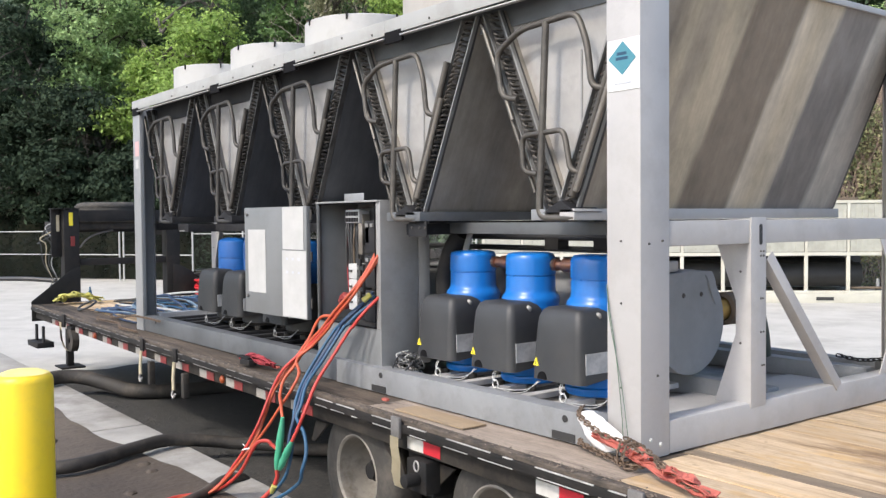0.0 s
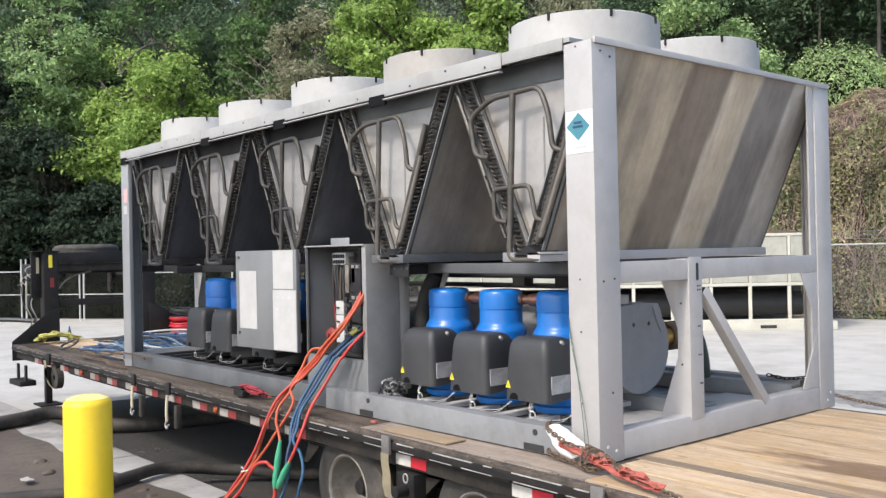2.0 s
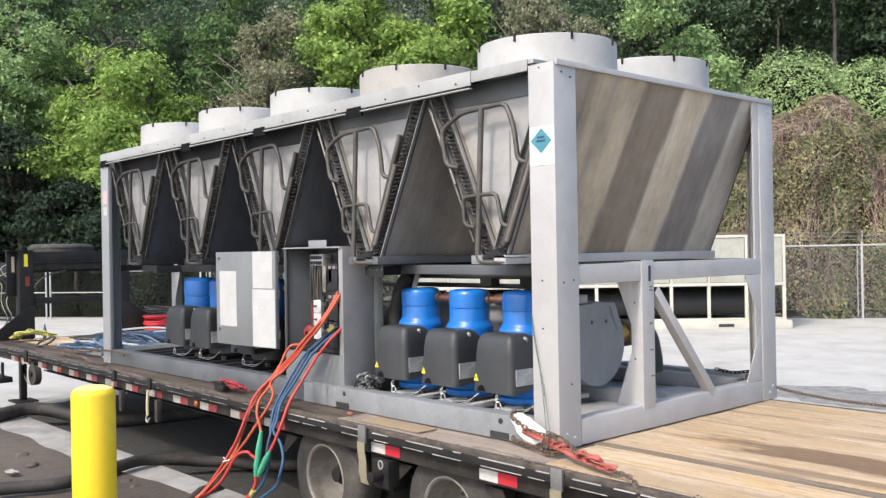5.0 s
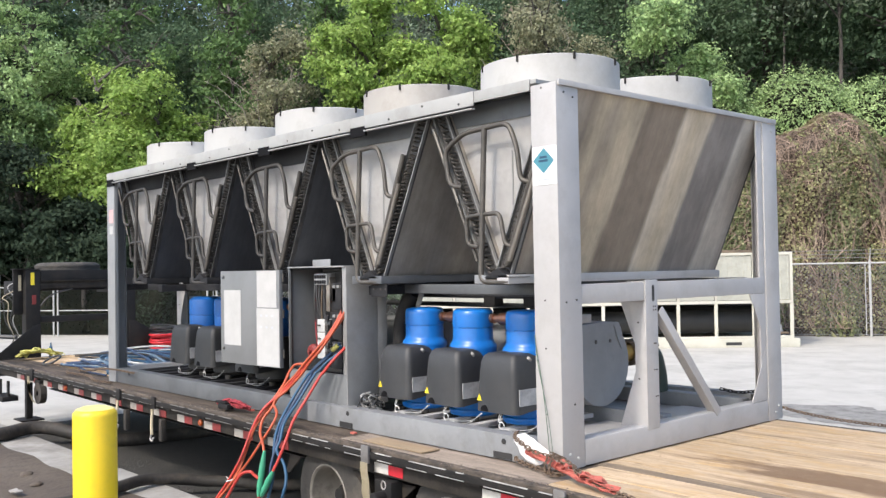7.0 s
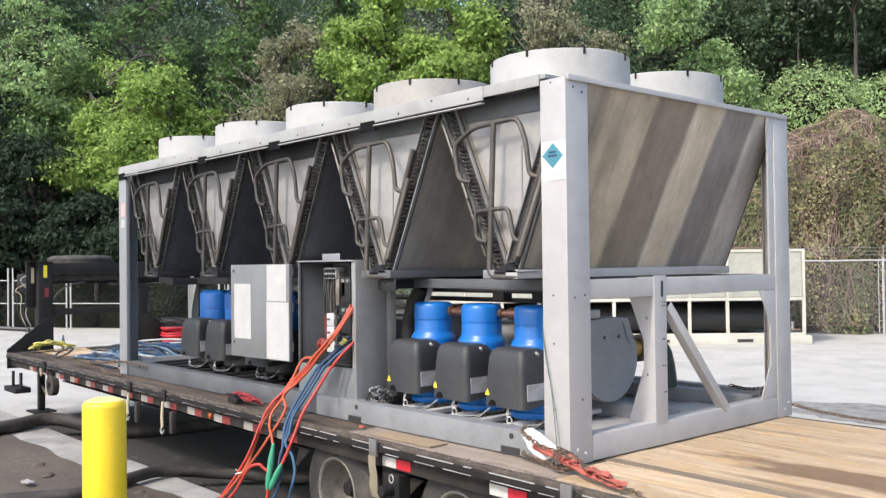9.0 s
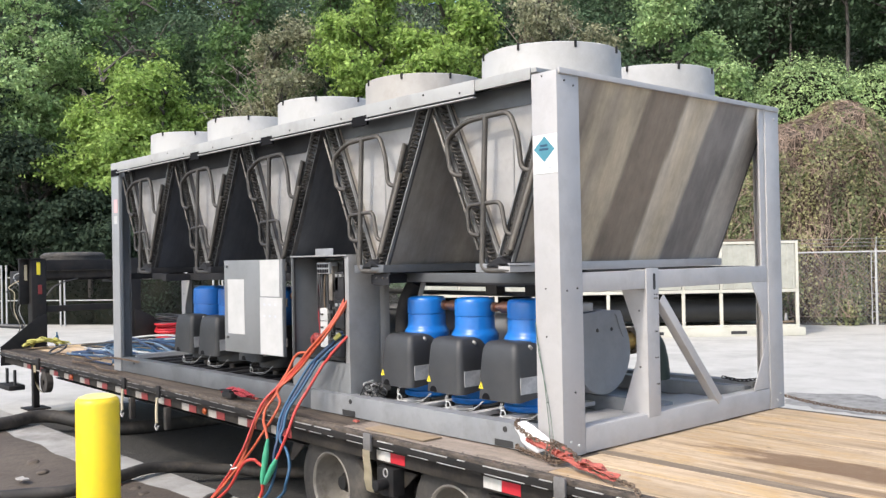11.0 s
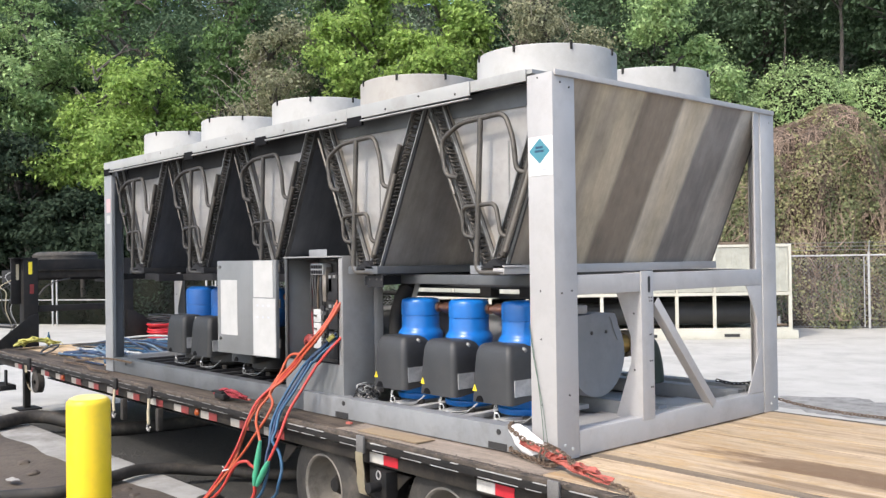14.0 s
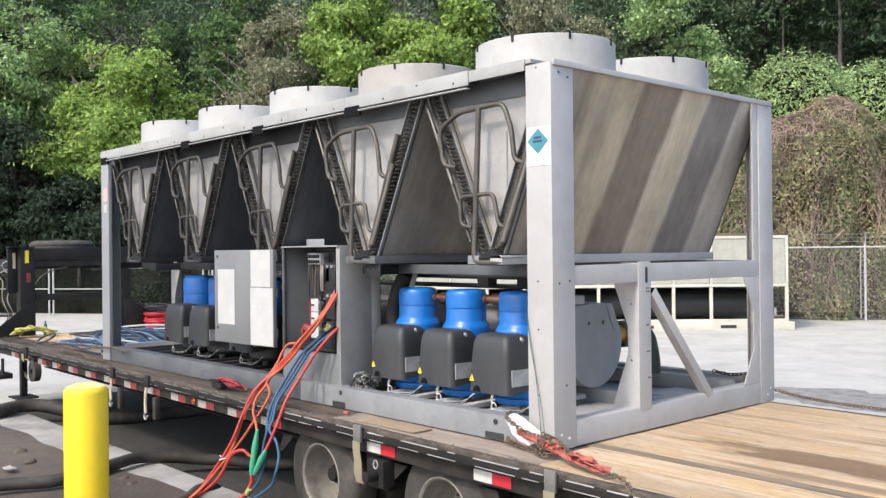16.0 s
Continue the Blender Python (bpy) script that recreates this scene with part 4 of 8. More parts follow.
boxpart("cross_tube", (-0.12, -0.03, 0.34, 1.41, 0.44, 0.52), M_BLACKSTEEL, neck, bevel=0.006)
boxpart("head_beam", (-0.036, -0.016, 0.335, 1.415, 0.985, 1.118), M_BLACKSTEEL, neck, bevel=0.003)
boxpart("head_beam_lip", (-0.036, 0.004, 0.335, 1.415, 0.972, 0.984), M_DUSTSTEEL, neck, bevel=0.002)
boxpart("head_beam_web", (-0.036, -0.026, 0.335, 1.415, 0.88, 0.971), M_DUSTSTEEL, neck, bevel=0.002)
boxpart("cross_tube", (-0.80, -0.70, 0.32, 1.43, 0.84, 0.95), M_BLACKSTEEL, neck, bevel=0.006)
tubepart("curved_brace", smooth_line([(-0.02, 0.335, 0.66), (-0.02, 0.42, 0.76), (-0.02, 0.56, 0.83), (-0.02, 0.74, 0.87)]), 0.010, M_FRAME_BLACK, neck, n=8)
boxpart("red_reflector", (-0.013, -0.008, 0.225, 0.275, 0.68, 0.80), M_RED, neck, bevel=0)
boxpart("yellow_reflector", (-0.013, -0.008, 0.21, 0.255, 0.93, 1.09), M_WARN, neck, bevel=0)
boxpart("yellow_reflector", (-0.119, -0.115, 0.09, 0.125, 0.86, 1.06), M_STRAPTAN, neck, bevel=0)
for k in range(4):
    y = 0.09 - 0.03 * k
    tubepart("cable", smooth_line([(-0.13, 0.08, 0.98 - 0.05 * k), (-0.15, y - 0.12, 0.90 - 0.06 * k), (-0.13, y - 0.03 * k, 0.70), (-0.15, y - 0.06, 0.48), (-0.11, y + 0.03 * (k % 2), 0.26), (-0.10, y - 0.06, 0.12)]), 0.0065, (M_WIRE, M_BLACKPLASTIC, M_STRAPTAN, M_BLACKPLASTIC)[k], neck, n=6)
tubepart("hanging_hose", smooth_line([(-0.3, 0.12, 0.25), (-0.7, -0.2, 0.27), (-1.3, -0.6, 0.24), (-1.7, -0.95, 0.12), (-1.72, -1.05, -0.15), (-1.8, -1.08, -0.34)]), 0.028, M_BLACKPLASTIC, neck, n=8)
spare = thing("spare_tyre", (X0 - 0.50, 0.98, D + 0.005 + 1.12), "black spare tyre lying flat on the gooseneck", "tyre")
bm = bmesh.new()
lathe(bm, [(0.21 + (r - 0.215) * 1.22, w) for r, w in tyre_profile()], 48, closed=True)
part("tyre", bm, M_RUBBER, spare, smooth=True)
for w in (-0.05, 0.0, 0.05):
    bm = bmesh.new()
    lathe(bm, [(0.408, w - 0.012), (0.4215, w - 0.01), (0.4215, w + 0.01), (0.408, w + 0.012)], 48)
    part("tread_rib", bm, M_RUBBER, spare)
bm = bmesh.new()
lathe(bm, [(0.215, 0.09), (0.20, 0.08), (0.185, 0.0), (0.08, -0.02), (0, -0.02)], 40)
part("rim", bm, M_RIM, spare, smooth=True)
boxpart("carrier", (-0.5, 0.5, -0.06, 0.06, -0.125, -0.105), M_BLACKSTEEL, spare)

trailer.matrix_world = SKEW

# ---- chiller ----
L, W, H = 5.86, 2.25, 2.0
P = 1.17
chiller = thing("air_cooled_chiller", (0, 0, D + 0.006), "grey industrial air-cooled chiller with five V coil banks", "chiller")


def post(name, x, y, sx, sy):
    """Corner post of folded sheet: two plates meeting at (x, y) and running in -sx, -sy, with return lips."""
    w, t, q = 0.175, 0.006, 0.035
    bm = bmesh.new()
    prism(bm, [(x + sx * a, y + sy * b) for a, b in ((0, 0), (w, 0), (w, q), (w - t, q), (w - t, t), (t, t), (t, w - t), (q, w - t), (q, w), (0, w))], "z", 0.0, H)
    # far posts take a darker paint with their shade in the colour
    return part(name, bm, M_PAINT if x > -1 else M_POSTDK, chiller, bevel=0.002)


posts = [post("corner_post", 0, 0, -1, 1), post("corner_post", 0, W, -1, -1), post("corner_post", -L, 0, 1, 1), post("corner_post", -L, W, 1, -1)]


def screw(parent, x, y, z, axis, r=0.008, mat=None):
    bm = bmesh.new()
    m = Matrix.Translation((x, y, z)) @ (Matrix.Rotation(radians(90), 4, "X") if axis == "y" else Matrix.Rotation(radians(90), 4, "Y"))
    lathe(bm, [(0, 0.004), (r * 0.7, 0.004), (r, 0.0), (r, -0.002), (0, -0.002)], 8, m)
    return part("bolt", bm, mat or M_SCREW, parent)


for z in (0.28, 0.62, 0.87, 1.98):
    screw(posts[0], -0.10, -0.001, z, "y", 0.005)
for y, z in ((0.05, 0.86), (0.13, 0.87), (0.06, 1.95), (0.13, 1.93), (0.10, 0.33)):
    screw(posts[0], 0.002, y, z, "x", 0.0055)
for y, z in ((0.06, 0.075), (0.12, 0.05)):
    screw(posts[0], 0.002, y, z, "x", 0.010, M_WIRE)
for y, z in ((2.20, 0.09), (2.16, 0.05), (2.19, 1.93)):
    screw(posts[1], 0.002, y, z, "x", 0.009, M_WIRE)


def rail_part(x0, x1, y0, z1, tone):
    bm = bmesh.new()
    channel_x(bm, x0, x1, y0, 0.0, z1, 0.10, 0.006, 1)
    return part("base_rail", bm, tone, chiller, bevel=0.002)


# the far rail is painted darker than the near one
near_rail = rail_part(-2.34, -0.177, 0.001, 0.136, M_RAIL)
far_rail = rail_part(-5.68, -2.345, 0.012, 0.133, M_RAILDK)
bm = bmesh.new()
box(bm, -5.68, -0.177, W - 0.10, W - 0.004, 0.0, 0.155)
part("base_rail", bm, M_RAIL, chiller)
for x in (-L, -0.10):
    bm = bmesh.new()
    a, b = (x + 0.001, x + 0.10) if x < -1 else (x, -0.001)
    box(bm, a, b, 0.178, W - 0.178, 0.0, 0.139)
    part("end_rail", bm, M_PAINT, chiller, bevel=0.012)
for x in (-1.86, -0.42, -5.4):
    bm = bmesh.new()
    lathe(bm, [(0, 0.003), (0.016, 0.003), (0.016, 0), (0, 0)], 14, Matrix.Translation((x, -0.0 if x > -2.3 else 0.011, 0.10)) @ Matrix.Rotation(radians(90), 4, "X"))
    part("lifting_hole", bm, M_DARKIN, near_rail if x > -2.3 else far_rail)
for x in (-1.85, -0.40):
    boxpart("fork_slot", (x - 0.10, x + 0.04, -0.003, 0.0005, 0.004, 0.04), M_DARKIN, near_rail, bevel=0)
# floor pan and skid bars are coloured darker towards the far end
boxpart("floor_pan", (-0.80, -0.10, 0.12, W - 0.12, 0.03, 0.045), M_PAINT, chiller, bevel=0)
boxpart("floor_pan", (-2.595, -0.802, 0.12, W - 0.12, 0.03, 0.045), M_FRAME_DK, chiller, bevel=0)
boxpart("floor_pan", (-5.75, -2.60, 0.12, W - 0.12, 0.03, 0.045), M_NEARBLACK, chiller, bevel=0)
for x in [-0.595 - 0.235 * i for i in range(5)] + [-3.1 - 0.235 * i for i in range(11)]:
    boxpart("skid_bar", (x - 0.03, x + 0.03, 0.105, 0.95, 0.10, 0.127), M_PAINT if x > -2.6 else M_NEARBLACK, chiller)
boxpart("drip_tray", (-0.55, -0.105, 0.19, 1.9, 0.06, 0.07), M_PAINT, chiller)
for y in (1.05, 1.95):
    bm = bmesh.new()
    box(bm, -5.6, -0.12, y, y + 0.09, 0.05, 0.15)
    part("inner_rail", bm, M_RAIL, chiller, bevel=0.008)

# roof: front fascia in modules, ends, sheet
bm = bmesh.new()
box(bm, -L + 0.12, -0.14, 0.004, W - 0.004, H + 0.012, H + 0.034)
part("roof_sheet", bm, M_ROOF, chiller)
for k in range(5):
    x1 = -0.178 if k == 0 else -0.60 - P * (k - 1)
    if k == 0:
        x0 = -0.60
        bm = bmesh.new()
        box(bm, x0, x1, -0.006, 0.003, H - 0.025, H + 0.038)
        part("fascia", bm, M_ROOF, chiller, bevel=0.002)
        continue
    x0 = x1 - P + 0.16 if k < 4 else -5.68
    bm = bmesh.new()
    box(bm, x0, x1, -0.012, -0.004, H - 0.042, H + 0.040)
    part("fascia", bm, M_ROOF, chiller, bevel=0.0015)
    boxpart("fascia_lip", (x0, x1, -0.024, 0.004, H - 0.064, H - 0.056), M_ROOF, chiller, bevel=0.001)
    bm = bmesh.new()
    box(bm, x0 - 0.16, x0, -0.011, 0.006, H - 0.088, H - 0.026)
    part("fascia_joint", bm, M_JET, chiller)
    bm = bmesh.new()
    box(bm, x0 - 0.16, x0, -0.010, -0.003, H - 0.025, H + 0.040)
    part("fascia_strip", bm, M_ROOF, chiller)
    for j in range(3):
        screw(chiller, x1 - 0.12 - 0.32 * j, -0.013, H - 0.018 + 0.035 * (j % 2), "y", 0.007)
for x, a in ((0.002, -0.006), (-L - 0.002, 0.006)):
    lo, hi = sorted((x, x - a))
    boxpart("end_fascia", (lo - 0.004, hi + 0.004, 0.012, W - 0.012, H - 0.018, H + 0.012), M_PAINT, chiller, bevel=0.002)
boxpart("rear_fascia", (-L + 0.18, -0.18, W - 0.01, W - 0.002, H - 0.05, H + 0.040), M_ROOF, chiller)


# dark strips put the roof overhang's shadow across the tops of the V plates
boxpart("header_panel", (-2.18, -0.12, 0.128, 0.134, 1.875, 1.995), M_RAILDK, chiller, "dark strip standing in for the roof's shadow", 0)
boxpart("header_panel", (-5.70, -2.19, 0.128, 0.1345, 1.835, 1.995), M_NEARBLACK, chiller, "near-black strip standing in for the roof's shadow", 0)


# fan cowls
def build_fan():
    f = new("fan_cowl")
    bm = bmesh.new()
    r = 0.412
    lathe(bm, [(r + 0.012, -0.05), (r + 0.004, 0.0), (r + 0.002, 0.02), (r, 0.19), (r - 0.006, 0.195), (r - 0.012, 0.19), (r - 0.012, -0.05)], 64)
    part("ring", bm, M_FAN, f, smooth=True)
    bm = bmesh.new()
    for rr in (r - 0.016, 0.34, 0.27, 0.20, 0.13):
        tube(bm, [(rr * math.cos(math.tau * k / 48), rr * math.sin(math.tau * k / 48), 0.186 + 0.02 * (1 - rr / r)) for k in range(49)], 0.005, 5, False)
    for k in range(8):
        a = math.tau * k / 8
        tube(bm, [(0.10 * math.cos(a), 0.10 * math.sin(a), 0.205), ((r - 0.012) * math.cos(a), (r - 0.012) * math.sin(a), 0.188)], 0.004, 5)
    guard = part("guard", bm, M_BLACKSTEEL, f, "black wire fan guard", smooth=True)
    guard["kind"] = "stuff"
    for k in range(8):
        a = math.tau * (k + 0.35) / 8
        bm = bmesh.new()
        box(bm, r - 0.002, r + 0.008, -0.006, 0.006, 0.160, 0.200, Matrix.Rotation(a, 4, "Z"))
        part("clip", bm, M_BLACKSTEEL, f)
    bm = bmesh.new()
    lathe(bm, [(0, 0.12), (0.09, 0.12), (0.10, 0.10), (0.10, 0.0), (0, 0)], 24)
    part("motor", bm, M_BLACKSTEEL, f, smooth=True)
    for k in range(5):
        a = math.tau * k / 5
        bm = bmesh.new()
        m = Matrix.Rotation(a, 4, "Z") @ Matrix.Translation((0.10, 0, 0.06)) @ Matrix.Rotation(radians(28), 4, "X")
        box(bm, 0, 0.29, -0.07, 0.07, -0.004, 0.004, m)
        part("blade", bm, M_BLACKPLASTIC, f)
    return f


fan0 = build_fan()
LIFT = ((0.0, 0.0), (0.010, 0.016), (0.035, 0.030), (0.040, 0.034), (0.045, 0.042))   # the rings stand a little uneven
for k in range(5):
    for y in (0.56, 1.55):
        m = Matrix.Translation((-(0.53 + P * k) + LIFT[k][0], y, H + 0.035 + LIFT[k][1]))
        f = fan0 if (k, y) == (0, 0.56) else copy_thing(fan0, m)
        f.parent = chiller
        f.matrix_basis = m @ Matrix.Rotation(0.21 * k, 4, "Z")
        if (k, y) == (1, 0.56):
            for ch in f.children:
                if ch.name.startswith("ring"):
                    ch.data = ch.data.copy()
                    ch.data.materials[0] = M_DUSTFAN
                    ch["label"] = "dusty beige fan ring"


# V coil banks
def build_v(last, coil_mat):
    """One V bank about x = 0: two coil slabs, their end frames with tube bends, the V plate and the copper pipes."""
    v = new("coil_bank")
    darkened = coil_mat is M_COILDK
    fm, gm = (M_FRAME_BLACK, M_VPLATEDK) if darkened else (M_FRAME_DK, M_GALV)
    pm, pl = (M_PIPEDK, M_PIPE) if darkened else (M_PIPE, M_PIPELT)
    BOT, XB, TH = 1.0, 0.035, 0.125
    bend = None
    for s in (-1, 1):
        end = last and s == 1
        TOP = 1.992 if end else 1.955
        XT = 0.530 if s < 0 else 0.515 if end else 0.600
        foot = XB + 0.065 if s < 0 or end else XB + 0.11
        quad = [(s * XT, TOP), (s * (XT - TH), TOP), (s * (foot - TH), BOT), (s * foot, BOT)]
        bm = bmesh.new()
        prism(bm, quad, "y", 0.115, W - 0.115)
        part("coil_slab", bm, M_COILEND if end else coil_mat, v)
        for y0, y1 in ((0.100, 0.112), (W - 0.112, W - 0.100)):
            bm = bmesh.new()
            prism(bm, quad, "y", y0, y1)
            part("tube_sheet", bm, M_FRAME_BLACK, v)
        for off in (0.0, TH - 0.008):
            bm = bmesh.new()
            prism(bm, [(s * (XT - off), TOP), (s * (XT - off - 0.009), TOP), (s * (foot - off - 0.009), BOT), (s * (foot - off), BOT)], "y", 0.080, 0.0995)
            part("flange", bm, M_GALVDK if not darkened or off > 0 else fm, v, "thin bright sheet-metal flange")
        n = 38
        for i in range(n):
            t = (i + 0.6) / (n + 0.4)
            cx, cz = s * (XT - TH / 2 + t * (foot - XT)), TOP + t * (BOT - TOP)
            tilt = 0.35 * s + (0.12 if i % 2 else -0.12)
            if bend is None:
                bm = bmesh.new()
                dx = 0.021
                tube(bm, [(-dx, 0.10, 0), (-dx, 0.080, 0), (-dx * 0.6, 0.068, 0), (dx * 0.6, 0.068, 0), (dx, 0.080, 0), (dx, 0.10, 0)], 0.0056, 6)
                bend = mesh_of("return_bend", bm, pm, smooth=True)
            rb = new("return_bend", bend)
            rb.parent = v
            rb.matrix_basis = pose(cx, 0, cz, 0, math.degrees(-tilt), 0)
        bm = bmesh.new()
        xa, xb = sorted((s * 0.045, s * (foot + 0.035)))
        box(bm, xa, xb, 0.03, W - 0.10, 0.955, 1.005)
        part("coil_channel", bm, M_PAINT if end else M_RAIL if last else M_NEARBLACK if darkened else M_RAILDK, v, bevel=0.004)
    bm = bmesh.new()
    prism(bm, [(-0.445, 1.965), (0.445, 1.965), (0.02, 1.02), (-0.02, 1.02)], "y", 0.138, 0.144)
    part("v_plate", bm, gm, v, "pale galvanised V plate")
    boxpart("seam", (0.075, 0.085, 0.1345, 0.1375, 1.24, 1.70), M_GALVDK, v, bevel=0)
    bm = bmesh.new()
    prism(bm, [(-0.45, 1.955), (0.45, 1.955), (0.02, 1.02), (-0.02, 1.02)], "y", W - 0.206, W - 0.20)
    part("v_plate", bm, M_GALV, v)
    bm = bmesh.new()
    prism(bm, [(-0.055, 0.99), (0.14, 0.99), (0.05, 1.042)], "y", 0.03, 0.2)
    part("drain_saddle", bm, M_NEARBLACK, v, "black peaked drain saddle")
    # header pipes lie along the inner side of each slab
    tubepart("left_header", [(-0.512, 0.062, 1.90), (-0.14, 0.062, 1.08)], 0.009, pm, v)
    tubepart("left_header", [(-0.485, 0.048, 1.88), (-0.275, 0.048, 1.42)], 0.008, pl, v)
    tubepart("right_header", [(0.385, 0.06, 1.76), (0.095, 0.06, 1.06)], 0.017, pm, v)
    tubepart("right_header", [(0.345, 0.052, 1.58), (0.125, 0.052, 1.08)], 0.014, pl, v)
    Y = 0.045
    tubepart("arch_pipe", rounded([(-0.25, Y + 0.01, 1.515), (-0.345, Y, 1.53), (-0.385, Y, 1.74), (-0.215, Y, 1.825), (0.14, Y, 1.84), (0.20, Y, 1.70), (0.225, Y, 1.51), (0.31, Y + 0.02, 1.50)], 0.055), 0.0145, pm, v)
    tubepart("lower_arch_pipe", rounded([(-0.12, Y + 0.01, 1.165), (-0.20, Y, 1.175), (-0.21, Y, 1.34), (0.06, Y, 1.35), (0.10, Y, 1.165), (0.17, Y + 0.02, 1.16)], 0.045), 0.0130, pm, v)
    tubepart("riser_pipe", rounded([(-0.045, Y - 0.004, 1.83), (-0.095, Y - 0.004, 0.965), (0.13, Y, 0.965)], 0.06), 0.0165, pm, v)
    return v


# the three far banks get darker fins, frames, plates and pipes
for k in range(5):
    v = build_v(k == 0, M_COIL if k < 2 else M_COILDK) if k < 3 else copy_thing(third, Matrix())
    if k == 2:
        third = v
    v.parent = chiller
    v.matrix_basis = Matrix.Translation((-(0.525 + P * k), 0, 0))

# beams under the coils; their dark tones hold the shade there
boxpart("longitudinal_beam", (-5.7, -2.58, 0.34, 0.40, 0.885, 0.945), M_NEARBLACK, chiller)
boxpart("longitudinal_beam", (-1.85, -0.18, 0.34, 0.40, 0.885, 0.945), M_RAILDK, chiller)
boxpart("longitudinal_beam", (-5.7, -2.6, W - 0.16, W - 0.10, 0.90, 0.95), M_NEARBLACK, chiller)
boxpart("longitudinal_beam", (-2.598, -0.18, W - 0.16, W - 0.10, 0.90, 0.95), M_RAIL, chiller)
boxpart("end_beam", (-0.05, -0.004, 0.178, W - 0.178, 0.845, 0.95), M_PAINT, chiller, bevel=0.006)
boxpart("end_beam", (-L + 0.004, -L + 0.05, 0.178, W - 0.178, 0.89, 0.95), M_NEARBLACK, chiller, bevel=0.006)
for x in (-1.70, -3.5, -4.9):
    boxpart("cross_beam", (x - 0.04, x + 0.04, 0.10, W - 0.16, 0.88, 0.94), M_NEARBLACK, chiller)
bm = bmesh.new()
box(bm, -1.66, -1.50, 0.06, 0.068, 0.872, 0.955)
part("beam_bracket", bm, M_NEARBLACK, chiller, bevel=0.002)
for x in (-1.63, -1.56, -1.51):
    screw(chiller, x, 0.058, 0.92, "y", 0.008)

# middle stanchion at the end, with flared plates, and its diagonal brace
mid = new("stanchion")
mid.parent = chiller
bm = bmesh.new()
prism(bm, [(-0.002, 0.115), (-0.002, 0.955), (-0.12, 0.955), (-0.175, 0.845), (-0.075, 0.59), (-0.075, 0.44), (-0.185, 0.125)], "y", 0.728, 0.734)
part("web_plate", bm, M_PAINT, mid, bevel=0.001)
boxpart("flange_plate", (-0.0035, 0.004, 0.727, 0.842, 0.117, 0.962), M_PAINT, mid, bevel=0.002)
bm = bmesh.new()
prism(bm, [(0.80 + 0.012 * math.cos(a), 0.885 + (0.035 if math.sin(a) > 0 else -0.035) + 0.012 * math.sin(a)) for a in [math.tau * (i + 0.5) / 12 for i in range(12)]], "x", 0.0035, 0.0050)
part("slot", bm, M_DARKIN, mid)
for y, z in ((0.80, 0.81), (0.82, 0.81), (0.80, 0.79), (0.82, 0.79), (0.80, 0.60), (0.815, 0.60), (0.80, 0.45), (0.82, 0.45), (0.81, 0.30), (0.825, 0.30)):
    screw(mid, 0.0045, y, z, "x", 0.005)
for x, z in ((-0.05, 0.92), (-0.13, 0.85), (-0.05, 0.72), (-0.05, 0.40)):
    screw(mid, x, 0.727, z, "y", 0.006)
bm = bmesh.new()
a, b = Vector((0.0, 0.868, 0.79)), Vector((0.0, 1.462, 0.127))
d = (b - a).normalized()
u = Vector((0, d.z, -d.y))
for w0, w1, t0, t1 in ((-0.027, 0.027, 0.0, 0.005), (0.022, 0.027, -0.05, 0.0)):
    vs = [bm.verts.new(p + u * w + Vector((t, 0, 0))) for p in (a, b) for w in (w0, w1) for t in (t0, t1)]
    for f in ((0, 1, 3, 2), (4, 6, 7, 5), (0, 4, 5, 1), (2, 3, 7, 6), (0, 2, 6, 4), (1, 5, 7, 3)):
        bm.faces.new([vs[i] for i in f])
part("diagonal_brace", bm, M_PAINT, chiller, bevel=0.001)
for y, sgn in ((W - 0.176, -1),):
    for z0, z1, zt in ((0.140, 0.50, 1), (0.844, 0.50, -1)):
        bm = bmesh.new()
        prism(bm, [(y, z0), (y - 0.20, z0), (y, z1)], "x", -0.012, -0.006)
        part("gusset", bm, M_PAINT, chiller, bevel=0.001)

# the same stanchion at the far end, and the folded lips of the far posts
far_mid = copy_thing(mid, Matrix())
far_mid.parent = chiller
far_mid.matrix_basis = Matrix.Translation((-L, 0, 0)) @ Matrix.Diagonal((-1, 1, 1, 1))
boxpart("post_lip", (-0.020, -0.008, W - 0.245, W - 0.176, 0.141, H - 0.004), M_PAINT, chiller, "folded lip of the corner post", 0.002)

# evaporator barrel along the unit
vessel = new("evaporator")
vessel.parent = chiller
bm = bmesh.new()
lathe(bm, [(0, 0), (0.256, 0.0), (0.264, -0.010), (0.264, -0.20), (0.250, -0.21), (0.250, -4.6), (0, -4.6)], 56, Matrix.Translation((-0.50, 0.968, 0.438)) @ Matrix.Rotation(radians(90), 4, "Y"))
part("shell", bm, M_VESSEL, vessel, "grey foam-insulated barrel", smooth=True)
bm = bmesh.new()
rim_ = [(0.968 + 0.2655 * math.cos(a), 0.438 + 0.2655 * math.sin(a)) for a in [radians(38 - 8 * i) for i in range(33)]]
prism(bm, [(0.735, 0.683), (0.95, 0.694), (1.138, 0.688), (1.160, 0.652)] + rim_, "x", -0.72, -0.4992)
part("insulation_cap", bm, M_VESSEL, vessel, "grey foam cap with a flattened top", bevel=0.006)
boxpart("pressure_fitting", (-0.58, -0.52, 0.800, 0.895, 0.694, 0.748), M_GALV, vessel, "pale metal fitting", 0.008)
tubepart("sensor_lead", smooth_line([(-0.53, 1.06, 0.69), (-0.495, 1.085, 0.66), (-0.494, 1.11, 0.60), (-0.50, 1.16, 0.52), (-0.53, 1.225, 0.49)], 5), 0.004, M_VESSEL, vessel, n=6)
